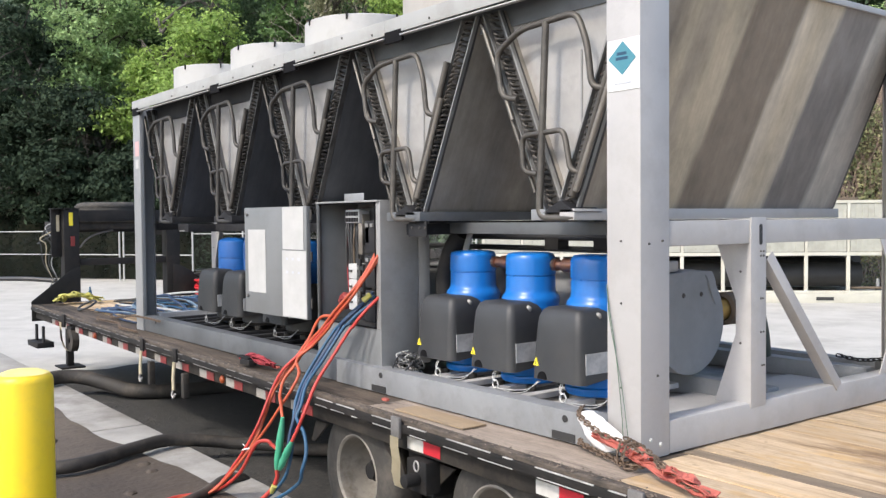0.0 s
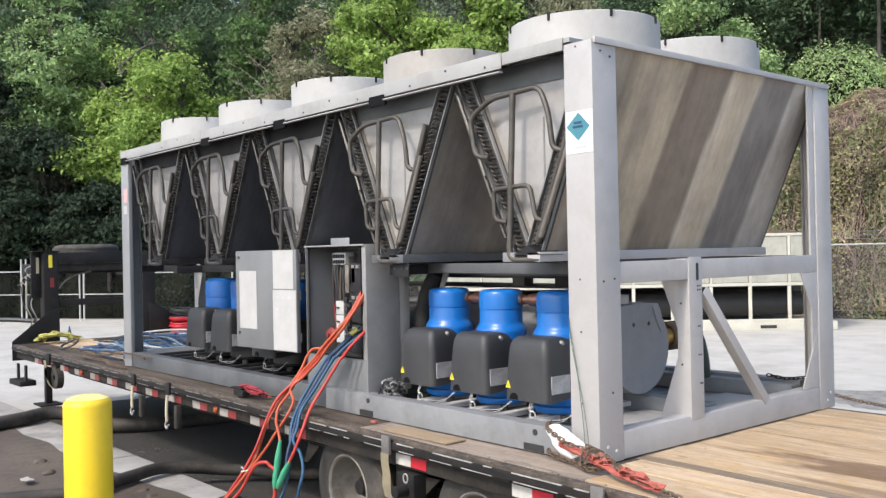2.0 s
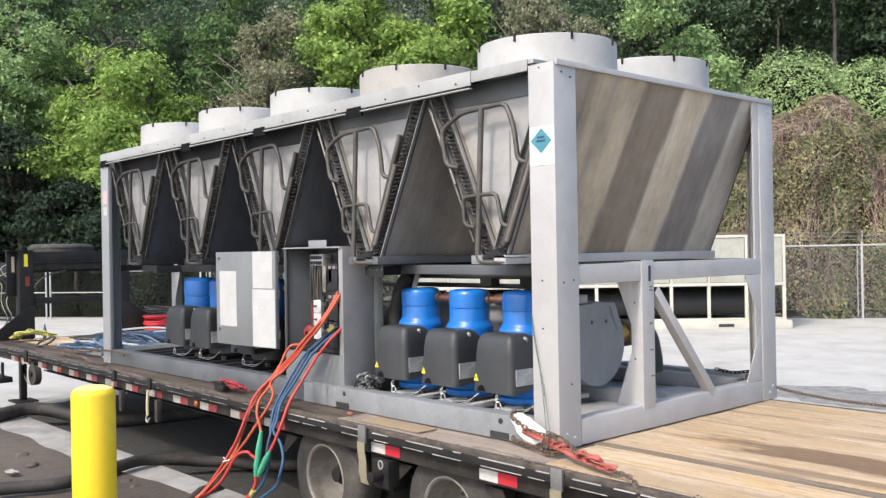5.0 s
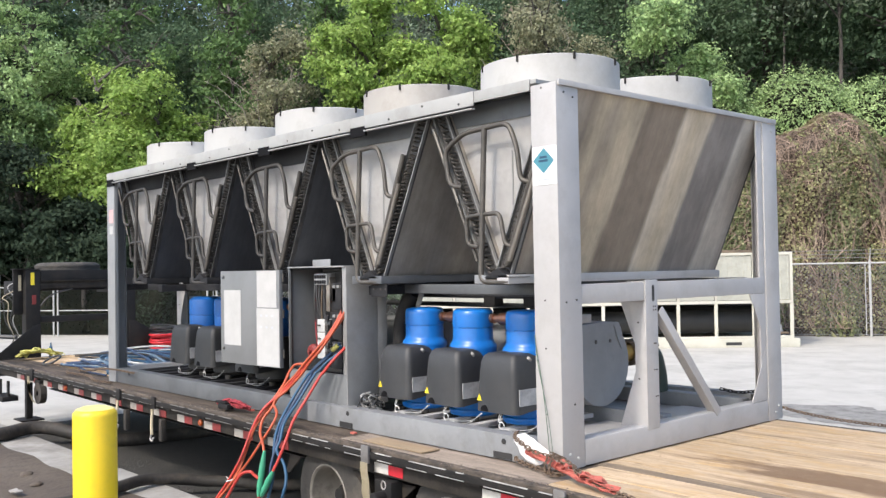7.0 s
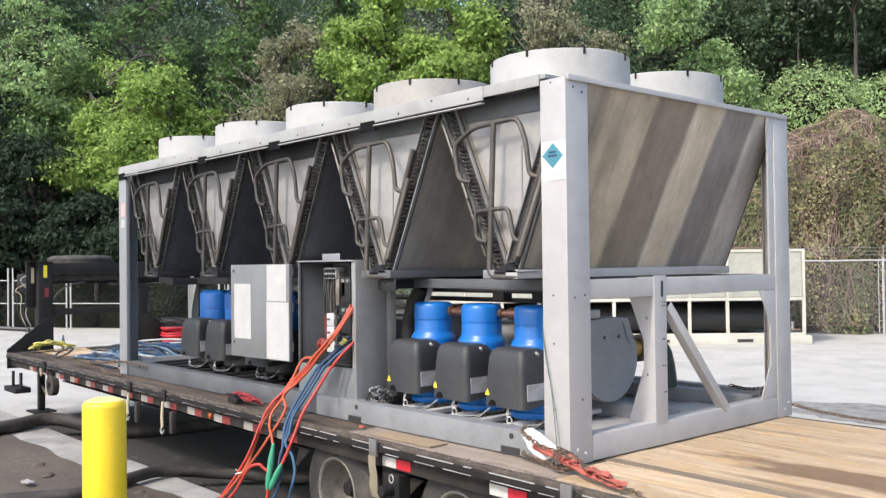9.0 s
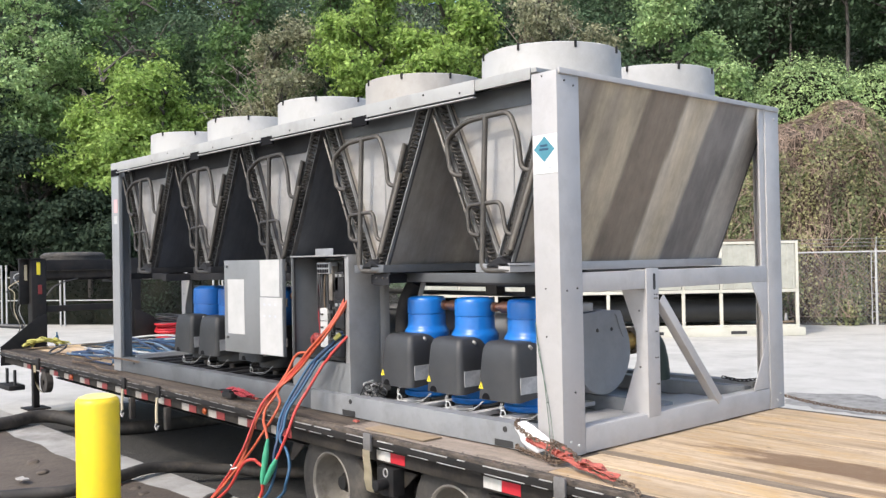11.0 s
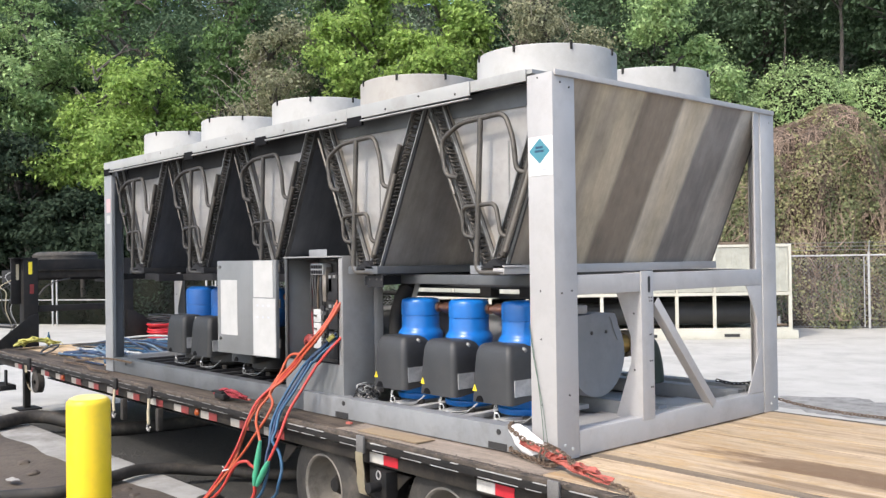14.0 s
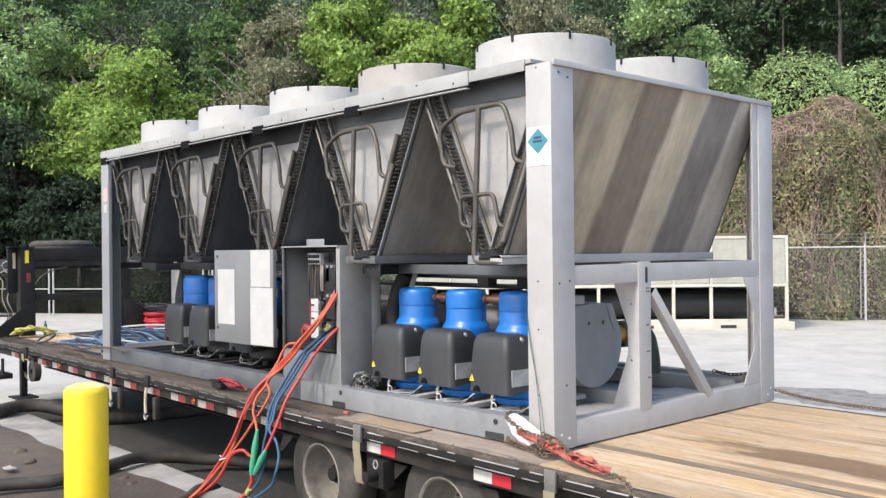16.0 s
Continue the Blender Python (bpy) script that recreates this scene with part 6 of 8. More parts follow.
for pts, mt, word in (([(-2.025, 0.075, 1.365), (-2.074, -0.02, 1.287), (-2.168, -0.07, 1.205), (-2.195, -0.10, 1.148), (-2.195, -0.20, 1.027), (-2.210, -0.29, 0.895), (-2.164, -0.36, 0.794), (-2.125, -0.40, 0.69), (-2.115, -0.42, 0.57), (-2.15, -0.42, 0.45), (-2.23, -0.43, 0.33), (-2.38, -0.48, 0.205), (-2.55, -0.62, 0.15), (-2.45, -1.10, 0.146), (-2.0, -1.70, 0.15)], M_BLUECABLE, "blue"),
                      ([(-1.985, 0.075, 1.350), (-2.03, -0.03, 1.270), (-2.07, -0.08, 1.215), (-2.105, -0.10, 1.178), (-2.125, -0.21, 1.011), (-2.150, -0.30, 0.879), (-2.112, -0.37, 0.778), (-2.090, -0.40, 0.717), (-1.996, -0.42, 0.656), (-1.936, -0.43, 0.568), (-1.938, -0.45, 0.462), (-2.04, -0.43, 0.36), (-2.30, -0.47, 0.215), (-2.55, -0.67, 0.15), (-2.45, -1.18, 0.146), (-2.0, -1.70, 0.15)], M_BLUECABLE, "blue"),
                      ([(-2.045, 0.075, 1.385), (-2.06, -0.02, 1.30), (-2.13, -0.075, 1.215), (-2.155, -0.095, 1.165), (-2.162, -0.205, 1.018), (-2.182, -0.295, 0.886), (-2.140, -0.365, 0.785), (-2.11, -0.41, 0.70), (-2.105, -0.44, 0.62), (-2.10, -0.452, 0.55)], M_NAVYCABLE, "dark blue")):
    cable("power_cable", pts, 0.0100, mt, word + " rubber power cable hanging over the deck edge")
cable("power_cable", [(-1.955, 0.075, 1.375), (-1.978, -0.03, 1.283), (-2.028, -0.08, 1.205), (-2.043, -0.09, 1.175), (-2.035, -0.20, 1.043), (-2.054, -0.30, 0.903), (-2.003, -0.40, 0.765), (-2.03, -0.43, 0.67), (-2.060, -0.452, 0.597)], 0.0098, M_REDCABLE, "red rubber power cable joined to a green connector")
cable("power_cable", [(-2.224, -0.452, 0.52), (-2.25, -0.48, 0.55), (-2.27, -0.49, 0.565), (-2.36, -0.50, 0.545), (-2.46, -0.50, 0.465), (-2.62, -0.52, 0.31), (-2.84, -0.58, 0.165), (-2.9, -0.85, 0.15), (-2.5, -1.5, 0.15)], 0.0105, M_REDCABLE, "red rubber power cable looping from a connector")
cable("ground_cable", [(-2.244, -0.452, 0.405), (-2.255, -0.45, 0.35), (-2.30, -0.46, 0.27), (-2.40, -0.52, 0.19), (-2.6, -0.62, 0.155), (-2.75, -0.85, 0.15), (-2.4, -1.4, 0.15)], 0.012, M_REDCABLE, "red cable lying over the kerb")
cable("rubber_cable", [(-3.10, -0.22, 0.09), (-3.07, -0.30, 0.15), (-3.02, -0.43, 0.165), (-2.90, -0.57, 0.165), (-2.78, -0.72, 0.165), (-2.5, -1.2, 0.16), (-2.1, -1.9, 0.16)], 0.034, M_HOSE, "thick black rubber cable lying over the kerb")
tie = thing("cable_tie", (-2.590, -0.456, 0.455), "white plastic cable tie round the cables", "cable tie")
tubepart("band", [(0.036 * math.cos(a * math.tau / 14), 0.036 * math.sin(a * math.tau / 14), 0.012 * math.cos(a * math.tau / 14)) for a in range(15)], 0.005, M_CLOTH, tie, n=5)
tubepart("tail", [(-0.034, 0, 0.0), (-0.058, -0.01, 0.018)], 0.003, M_CLOTH, tie, n=5)
for a, b in (((-2.165, -0.45, 0.712), (-2.247, -0.452, 0.40)), ((-2.057, -0.452, 0.60), (-2.21, -0.452, 0.412))):
    con = thing("cable_connector", (0, 0, 0), "green rubber single-pole cable connector", "connector", "cable connectors")
    a, b = Vector(a), Vector(b)
    ts = [0, 0.08, 0.2, 0.34, 0.5, 0.62, 0.74, 0.9, 1.0]
    rs = [0.010, 0.013, 0.017, 0.021, 0.0215, 0.019, 0.021, 0.016, 0.010]
    tubepart("boot", [a.lerp(b, t) for t in ts], rs, M_GREEN, con, n=14)
band = thing("tape_band", (-2.285, -0.455, 0.285), "yellow tape wound on a cable", "tape")
tubepart("wrap", [(0.02, 0, 0.025), (-0.02, 0, -0.02)], 0.017, M_STRAPYEL, band, n=10)
band2 = thing("tape_band", (-2.040, 0.015, 1.345), "yellow tape wound on a cable", "tape")
tubepart("wrap", [(0.03, 0.02, 0.03), (-0.0, -0.01, -0.005)], 0.017, M_STRAPYEL, band2, n=10)

# thick hoses across the kerb
for rad_, pts in ((0.047, [(-4.6, -3.2, 0.19), (-4.25, -2.0, 0.19), (-4.02, -1.46, 0.195), (-3.86, -1.11, 0.20), (-4.06, -0.64, 0.200), (-4.17, -0.37, 0.195), (-4.13, -0.10, 0.16), (-4.05, 0.10, 0.125), (-3.90, 0.30, 0.11), (-3.70, 0.50, 0.085), (-3.3, 0.95, 0.085), (-2.9, 1.7, 0.085)]),
            (0.072, [(-6.2, -3.6, 0.19), (-6.75, -1.7, 0.20), (-7.15, -0.95, 0.21), (-7.36, -0.52, 0.205), (-7.46, -0.26, 0.215), (-7.38, -0.06, 0.20), (-7.10, 0.12, 0.15), (-6.80, 0.30, 0.10), (-6.6, 0.8, 0.085), (-6.5, 2.0, 0.085)])):
    h = thing("water_hose", (0, 0, 0), "thick muddy black rubber hose lying over the kerb", "hose", "thick hoses")
    tubepart("hose", smooth_line(pts, 10), rad_, M_HOSE, h, n=18)
rv = np.random.default_rng(77)
bm = bmesh.new()
for q in range(3200):
    x, y = rv.uniform(-7.6, -2.2), -0.19 + abs(rv.normal(0, 0.28))
    s = rv.uniform(0.003, 0.009)
    vs4 = [bm.verts.new((x + s * a * rv.uniform(0.7, 1.3), y + s * b * rv.uniform(0.7, 1.3), 0.012 + s * c)) for a, b, c in ((1, 0, 0), (-0.5, 0.9, 0), (-0.5, -0.9, 0), (0.2, 0.1, 0.9))]
    for a, b, c in ((0, 1, 3), (1, 2, 3), (2, 0, 3)):
        bm.faces.new((vs4[a], vs4[b], vs4[c]))
tagged(part("gravel", bm, M_GRIT, None), "loose grey gravel along the foot of the kerb", "gravel", kind="stuff")
bm = bmesh.new()
for q in range(1500):
    x, y = rv.uniform(X0, X1), Y0 + abs(rv.normal(0, 0.030))
    s = rv.uniform(0.002, 0.007)
    vs4 = [bm.verts.new(SKEW @ Vector((x + s * a * rv.uniform(0.7, 2.0), y + s * b * rv.uniform(0.7, 1.3), D + 0.001 + s * c))) for a, b, c in ((1, 0, 0), (-0.5, 0.9, 0), (-0.5, -0.9, 0), (0.2, 0.1, 0.7))]
    for a, b, c in ((0, 1, 3), (1, 2, 3), (2, 0, 3)):
        bm.faces.new((vs4[a], vs4[b], vs4[c]))
tagged(part("edge_debris", bm, M_CRUMB, None), "dark bark crumbs and grit along the deck edge", "debris", kind="stuff")
litter = thing("litter_wrapper", (-4.77, -1.2, KERB + 0.012), "flattened pale litter on the soil", "litter")
bm = bmesh.new()
box(bm, -0.09, 0.08, -0.03, 0.03, 0.0, 0.008)
bmesh.ops.subdivide_edges(bm, edges=bm.edges[:], cuts=3, use_grid_fill=True)
for v in bm.verts:
    v.co.z += 0.02 * noise.noise(v.co * 9)
part("sheet", bm, M_LITTER, litter)
for x, y, s in ((-4.95, -0.98, 0.05), (-5.4, -0.92, 0.06), (-3.80, -0.67, 0.05), (-3.62, -0.68, 0.045), (-3.2, -0.95, 0.04), (-2.9, -0.86, 0.05)):
    clod = thing("soil_clod", (x, y, KERB + 0.006), "dark clod of mud beside the kerb", "clod", "clods of mud")
    bm = bmesh.new()
    bmesh.ops.create_icosphere(bm, subdivisions=2, radius=s)
    for v in bm.verts:
        v.co *= 1 + 0.5 * noise.noise(v.co * 18 + Vector((x, y, 0)) * 5)
        v.co.z = max(-0.01, v.co.z * 0.45)
    part("lump", bm, M_SOIL, clod, smooth=True)


def chain(name, pts, link, material, label, seed=0):
    """Welded links threaded along a line."""
    ob = thing(name, (0, 0, 0), label, "chain", "load chains")
    line = smooth_line(pts, 10)
    seg = [0.0]
    for a, b in zip(line, line[1:]):
        seg.append(seg[-1] + (b - a).length)
    n = int(seg[-1] / (link * 1.5))
    bm = bmesh.new()
    base = [(link * (0.55 * (1 if math.cos(t) > 0 else -1) + 0.45 * math.cos(t)), 0.55 * link * math.sin(t), 0) for t in [math.tau * k / 12 for k in range(13)]]
    j = 0
    for i in range(n):
        d = (i + 0.5) * seg[-1] / n
        while seg[j + 1] < d:
            j += 1
        p = line[j].lerp(line[j + 1], (d - seg[j]) / (seg[j + 1] - seg[j]))
        q = (line[j + 1] - line[j]).to_track_quat("X", "Z").to_matrix().to_4x4()
        m = Matrix.Translation(p) @ q @ Matrix.Rotation(radians(45 + 90 * (i % 2)), 4, "X")
        tube(bm, [m @ Vector(b) for b in base], link * 0.22, 6, False)
    ln = part("chain_run", bm, material, ob, smooth=True)
    ln["kind"] = "stuff"
    return ob


DT = D + 0.004
chain("load_chain", [(-0.40, 0.09, DT + 0.145), (-0.345, 0.02, DT + 0.150), (-0.275, -0.062, DT + 0.150), (-0.177, -0.105, DT + 0.132), (-0.103, -0.108, DT + 0.108), (-0.041, -0.095, DT + 0.095), (0.013, -0.095, DT + 0.090), (0.066, -0.080, DT + 0.088), (0.185, -0.125, DT + 0.066), (0.282, -0.165, DT + 0.045), (0.367, -0.20, DT + 0.045), (0.52, -0.25, DT + 0.03), (0.66, -0.29, DT + 0.02), (0.74, -0.335, DT - 0.06)], 0.018, M_CHAIN, "rusty load chain round the chiller's base frame")
chain("load_chain", [(-0.33, 0.03, DT + 0.030), (-0.303, -0.03, DT + 0.026), (-0.212, -0.06, DT + 0.024), (-0.127, -0.085, DT + 0.022), (-0.045, -0.105, DT + 0.022), (0.015, -0.135, DT + 0.02), (0.06, -0.145, DT + 0.02), (0.10, -0.11, DT + 0.03), (0.06, -0.07, DT + 0.05), (0.0, -0.08, DT + 0.05)], 0.018, M_CHAIN, "rusty load chain heaped on the deck")
chain("load_chain", [(-0.08, 2.18, DT + 0.20), (-0.05, 2.26, DT + 0.10), (0.05, 2.27, DT + 0.06), (0.4, 2.26, DT + 0.03), (0.9, 2.24, DT + 0.03), (1.6, 2.22, DT + 0.03)], 0.016, M_CHAIN, "rusty load chain along the far deck edge")
chain("load_chain", [(-0.30, 1.98, DT + 0.20), (-0.18, 2.0, DT + 0.185), (-0.06, 2.03, DT + 0.20)], 0.018, M_BLACKSTEEL, "dark chain on the chiller's base frame")
chain("load_chain", [(-7.9, 0.15, DT + 0.02), (-7.4, 0.25, DT + 0.02), (-6.9, 0.10, DT + 0.02), (-6.5, 0.10, DT + 0.05), (-6.1, -0.03, DT + 0.10), (-5.8, -0.035, DT + 0.125), (-5.5, -0.03, DT + 0.13), (-5.2, -0.025, DT + 0.125)], 0.016, M_CHAIN, "rusty load chain trailing along the deck")
chain("load_chain", [(-7.0, 0.0, DT + 0.02), (-6.7, -0.08, DT + 0.025), (-6.3, -0.03, DT + 0.02), (-5.9, -0.13, DT + 0.02), (-5.5, -0.12, DT + 0.02)], 0.020, M_CHAIN, "rusty load chain trailing along the deck")

# white rag and red strap at the corner
wrap = []
for i in range(34):
    w = i / 33
    q = Vector((0.0, -0.100, DT + 0.062)).lerp(Vector((0.085, -0.118, DT + 0.052)), w)
    a = 2.6 * math.tau * w
    wrap.append((q.x + 0.012 * math.sin(a), q.y + 0.046 * math.sin(a), max(DT + 0.018, q.z + 0.048 * math.cos(a))))
chain("load_chain", wrap, 0.014, M_CHAIN, "rusty chain wound round the red strap")
chain("load_chain", [(0.05, -0.115, DT + 0.10), (0.11, -0.135, DT + 0.085), (0.17, -0.13, DT + 0.078), (0.23, -0.175, DT + 0.062), (0.31, -0.185, DT + 0.055), (0.40, -0.235, DT + 0.045), (0.50, -0.245, DT + 0.04)], 0.013, M_CHAIN, "rusty chain lying over the red strap")
rag = thing("white_rag", (-0.172, -0.030, 0.930), "white cloth pad tucked between chain and base frame", "rag")
bm = bmesh.new()
hub, prev = bm.verts.new((0, -0.046, 0)), None
for i in range(1, 9):
    ring = []
    for j in range(40):
        a, r_ = math.tau * j / 40, i / 8
        wob = 1 + 0.05 * math.sin(3 * a + 1.0) + 0.04 * math.sin(5 * a)
        u, v = 0.126 * r_ * wob * math.cos(a), (0.060 if math.sin(a) > 0 else 0.070 * (1 - 0.35 * abs(math.cos(a)))) * r_ * wob * math.sin(a)
        x, z = u * 0.961 + v * 0.276, -u * 0.276 + v * 0.961
        fold = 0.008 * math.sin(38 * x + 60 * z) + 0.010 * noise.noise(Vector((x * 30, z * 30, 2)))
        ring.append(bm.verts.new((x, -0.004 - 0.040 * (1 - r_ * r_) + 0.35 * min(0.0, z) + fold * (0.4 + r_), z)))
    for j in range(40):
        bm.faces.new((ring[j], ring[(j + 1) % 40], hub) if prev is None else (prev[j], ring[j], ring[(j + 1) % 40], prev[(j + 1) % 40]))
    prev = ring
bmesh.ops.recalc_face_normals(bm, faces=bm.faces[:])
bmesh.ops.solidify(bm, geom=bm.faces[:], thickness=0.008)
part("cloth", bm, M_CLOTH, rag, smooth=True)


def ribbon(bm, pts, width, seed, thick=0.004):
    """Webbing that twists as it goes."""
    line = smooth_line(pts, 6)
    rng_ = random.Random(seed)
    ph, tw = rng_.random() * 6, 2 + 3 * rng_.random()
    prev = None
    n = len(line)
    for i, p in enumerate(line):
        e = (line[min(i + 1, n - 1)] - line[max(i - 1, 0)]).normalized()
        s = e.cross(Vector((0, 0, 1)))
        s = s.normalized() if s.length > 1e-3 else Vector((1, 0, 0))
        a = 0.7 * math.sin(ph + tw * i / n * 3)
        s = (Matrix.Rotation(a, 3, e) @ s) * width / 2
        up = e.cross(s).normalized() * thick
        cur = [bm.verts.new(q) for q in (p - s, p + s, p + s + up, p - s + up)]
        if prev:
            for k in range(4):
                bm.faces.new((prev[k], prev[(k + 1) % 4], cur[(k + 1) % 4], cur[k]))
        else:
            bm.faces.new(cur[::-1])
        prev = cur
    bm.faces.new(prev)


def strap_heap(name, place, path, spread, n, width, material, label, seed):
    ob = thing(name, place, label, "strap")
    rg = random.Random(seed)
    for k in range(n):
        pts = [Vector(p) + Vector((rg.uniform(-1, 1) * spread[0], rg.uniform(-1, 1) * spread[1], rg.random() * spread[2])) for p in path]
        bm = bmesh.new()
        ribbon(bm, pts, width, seed + k)
        part("webbing", bm, material, ob, smooth=True)
    return ob


rstrap = strap_heap("ratchet_strap", (0, 0, DT + 0.012), [(-0.165, -0.085, 0.068), (-0.082, -0.095, 0.060), (0.0, -0.105, 0.052), (0.106, -0.125, 0.034), (0.198, -0.155, 0.024), (0.27, -0.18, 0.010), (0.35, -0.205, 0.012), (0.44, -0.232, 0.012), (0.53, -0.255, 0.008)], (0.010, 0.014, 0.026), 8, 0.025, M_STRAPRED, "faded red webbing strap bundled over the chain", 3)
rg = random.Random(77)
for k in range(8):
    t = rg.random()
    q = Vector((0.08, -0.12, 0.030)).lerp(Vector((0.46, -0.235, 0.012)), t)
    curl, rr = rg.uniform(0, 6.28), rg.uniform(0.018, 0.034)
    bm = bmesh.new()
    ribbon(bm, [q + Vector((rr * 1.3 * math.cos(curl + 1.3 * j), rr * math.sin(curl + 1.3 * j), 0.018 + 0.03 * abs(math.sin(curl + 1.1 * j)) * (1 - 0.4 * t))) for j in range(5)], 0.019, 300 + k)
    part("webbing", bm, M_STRAPRED, rstrap, smooth=True)
strap_heap("yellow_strap", (0, 0, DT + 0.01), [(-8.95, 0.14, 0.02), (-9.0, 0.24, 0.05), (-8.9, 0.34, 0.08), (-9.0, 0.44, 0.06), (-8.9, 0.55, 0.02)], (0.13, 0.09, 0.06), 15, 0.034, M_STRAPYEL, "yellow webbing straps heaped on the deck", 9)
strap_heap("red_strap", (0, 0, DT + 0.012), [(-3.34, -0.13, 0.012), (-3.24, -0.11, 0.035), (-3.10, -0.14, 0.035), (-2.98, -0.12, 0.012)], (0.04, 0.035, 0.035), 16, 0.020, M_STRAPDK, "red webbing strap heaped on the deck edge", 17)
rat = thing("ratchet_buckle", (-3.18, -0.16, DT + 0.012), "black ratchet buckle beside the red strap", "ratchet")
boxpart("body", (-0.10, 0.04, -0.03, 0.03, 0.0, 0.04), M_BLACKSTEEL, rat, bevel=0.008)
boxpart("lever", (-0.16, 0.0, -0.022, 0.022, 0.04, 0.055), M_BLACKSTEEL, rat, bevel=0.005)
for x, y in ((-1.62, -0.13), (-2.96, -0.08)):
    bit = thing("strap_end", (x, y, DT + 0.012), "small scrap of red webbing on the deck", "strap")
    boxpart("scrap", (-0.022, 0.022, -0.012, 0.014, 0.0, 0.015), M_STRAPRED, bit, bevel=0.006)


def cable_pile(place, x0, x1, y0, y1, n, seed):
    rg = random.Random(seed)
    ob = thing("cable_pile", place, "loose heap of blue cables on the deck", "cable pile")
    for k in range(n):
        y = y0 + (y1 - y0) * rg.random()
        z = 0.018 + 0.10 * rg.random() ** 2
        xa, xb = x0 + 0.4 * rg.random(), x1 - 0.4 * rg.random()
        pts = [(xa + (xb - xa) * t, y + 0.20 * math.sin(3.5 * t + k) + 0.06 * rg.uniform(-1, 1), z * (0.5 + math.sin(math.pi * t))) for t in (0, 0.2, 0.4, 0.6, 0.8, 1)]
        tubepart("coil", smooth_line(pts, 6), 0.010 + 0.003 * (k % 2), rg.choice((M_NAVYCABLE, M_BLUECABLE, M_PALEBLUE, M_NAVYCABLE, M_PALEROPE, M_HOSE, M_NAVYCABLE)), ob, n=7)


cable_pile((0, 0, DT), -8.7, -5.95, 0.75, 1.9, 46, 21)
cable_pile((0, 0, DT), -8.0, -6.0, 0.26, 0.62, 20, 22)
loop = thing("rubber_loop", (-8.0, 0.18, DT + 0.012), "black rubber loop standing on the deck", "loop")
tubepart("ring", [(0.13 * math.cos(a * math.tau / 20), 0.09 * math.sin(a * math.tau / 20), 0.045 + 0.045 * math.sin(a * math.tau / 20)) for a in range(21)], 0.012, M_BLACKPLASTIC, loop, n=7)
bag = thing("hose_coil", (-9.02, 2.03, DT + 0.004), "coil of red hose topped with black cable on the deck", "hose coil")
rg = random.Random(31)
for k in range(11):
    red = k < 7
    rr, zc = 0.180 - 0.012 * (k % 3), 0.020 + 0.030 * k
    tx, ty = rg.uniform(-0.10, 0.10), rg.uniform(-0.10, 0.10)
    ring_ = [(rr * math.cos(q) * (1 + 0.06 * math.sin(3 * q + k)), rr * math.sin(q), zc + tx * rr * math.cos(q) + ty * rr * math.sin(q)) for q in [math.tau * j / 26 for j in range(27)]]
    tubepart("loop", [(x_, y_, max(0.015, z_)) for x_, y_, z_ in ring_], 0.0145 if red else 0.009, M_RED_CLEAN if red else M_BLACKPLASTIC, bag, "red hose loop" if red else "black cable loop", 8)
bottle = thing("small_bottle", (-8.98, 0.50, DT + 0.004), "small dark blue bottle standing on the deck", "bottle")
bm = bmesh.new()
lathe(bm, [(0, 0), (0.02, 0.0), (0.02, 0.13), (0.009, 0.16), (0.009, 0.19), (0, 0.19)], 14)
part("body", bm, M_BLUECABLE, bottle, smooth=True)

# thin green cord hanging down the corner post
cord = thing("green_cord", (0, 0, 0), "thin green cord hanging down the corner post", "cord")
tubepart("strand", smooth_line([(-0.172, -0.006, D + 0.70), (-0.155, -0.010, D + 0.60), (-0.125, -0.012, D + 0.46), (-0.10, -0.014, D + 0.30), (-0.075, -0.02, D + 0.10), (-0.06, -0.06, D + 0.05)], 6), 0.0017, M_CORD, cord, n=6)
tubepart("strand", smooth_line([(-0.172, -0.006, D + 0.70), (-0.15, -0.012, D + 0.55), (-0.09, -0.012, D + 0.30), (-0.04, -0.03, D + 0.10)], 6), 0.0015, M_CORD, cord, n=6)
wirebunch = thing("wire_bundle", (-1.78, 0.12, D + 0.107), "tangled bundle of black and grey wires on the base frame", "wires")
rg = random.Random(8)
for k in range(16):
    p = [(rg.uniform(-0.07, 0.10), rg.uniform(-0.05, 0.06), rg.uniform(0.005, 0.13)) for _ in range(5)]
    tubepart("wire", smooth_line(p, 5), 0.005, rg.choice((M_BLACKPLASTIC, M_BLACKPLASTIC, M_BLACKPLASTIC, M_FRAME_DK, M_WIRE)), wirebunch, n=5)

# ---- background: fence, second unit, woods ----
FX, FY = Vector((0.832, 0.555, 0)), Vector((-0.555, 0.832, 0))     # along the fence (to the east), and away behind it
F0 = Vector((-7.0, 19.5, 0))


def on_fence(s, back=0.0, z=0.0):
    return F0 + FX * s + FY * back + Vector((0, 0, z))


FM = Matrix(((FX.x, FY.x, 0, F0.x), (FX.y, FY.y, 0, F0.y), (0, 0, 1, 0), (0, 0, 0, 1)))
fence = thing("chain_link_fence", (0, 0, 0), "galvanised chain-link fence with barbed wire on top", "fence", kind="structure")
fence.matrix_world = FM
FH = 1.85
S0, S1, BAY = -17.78, 9.22, 3.0


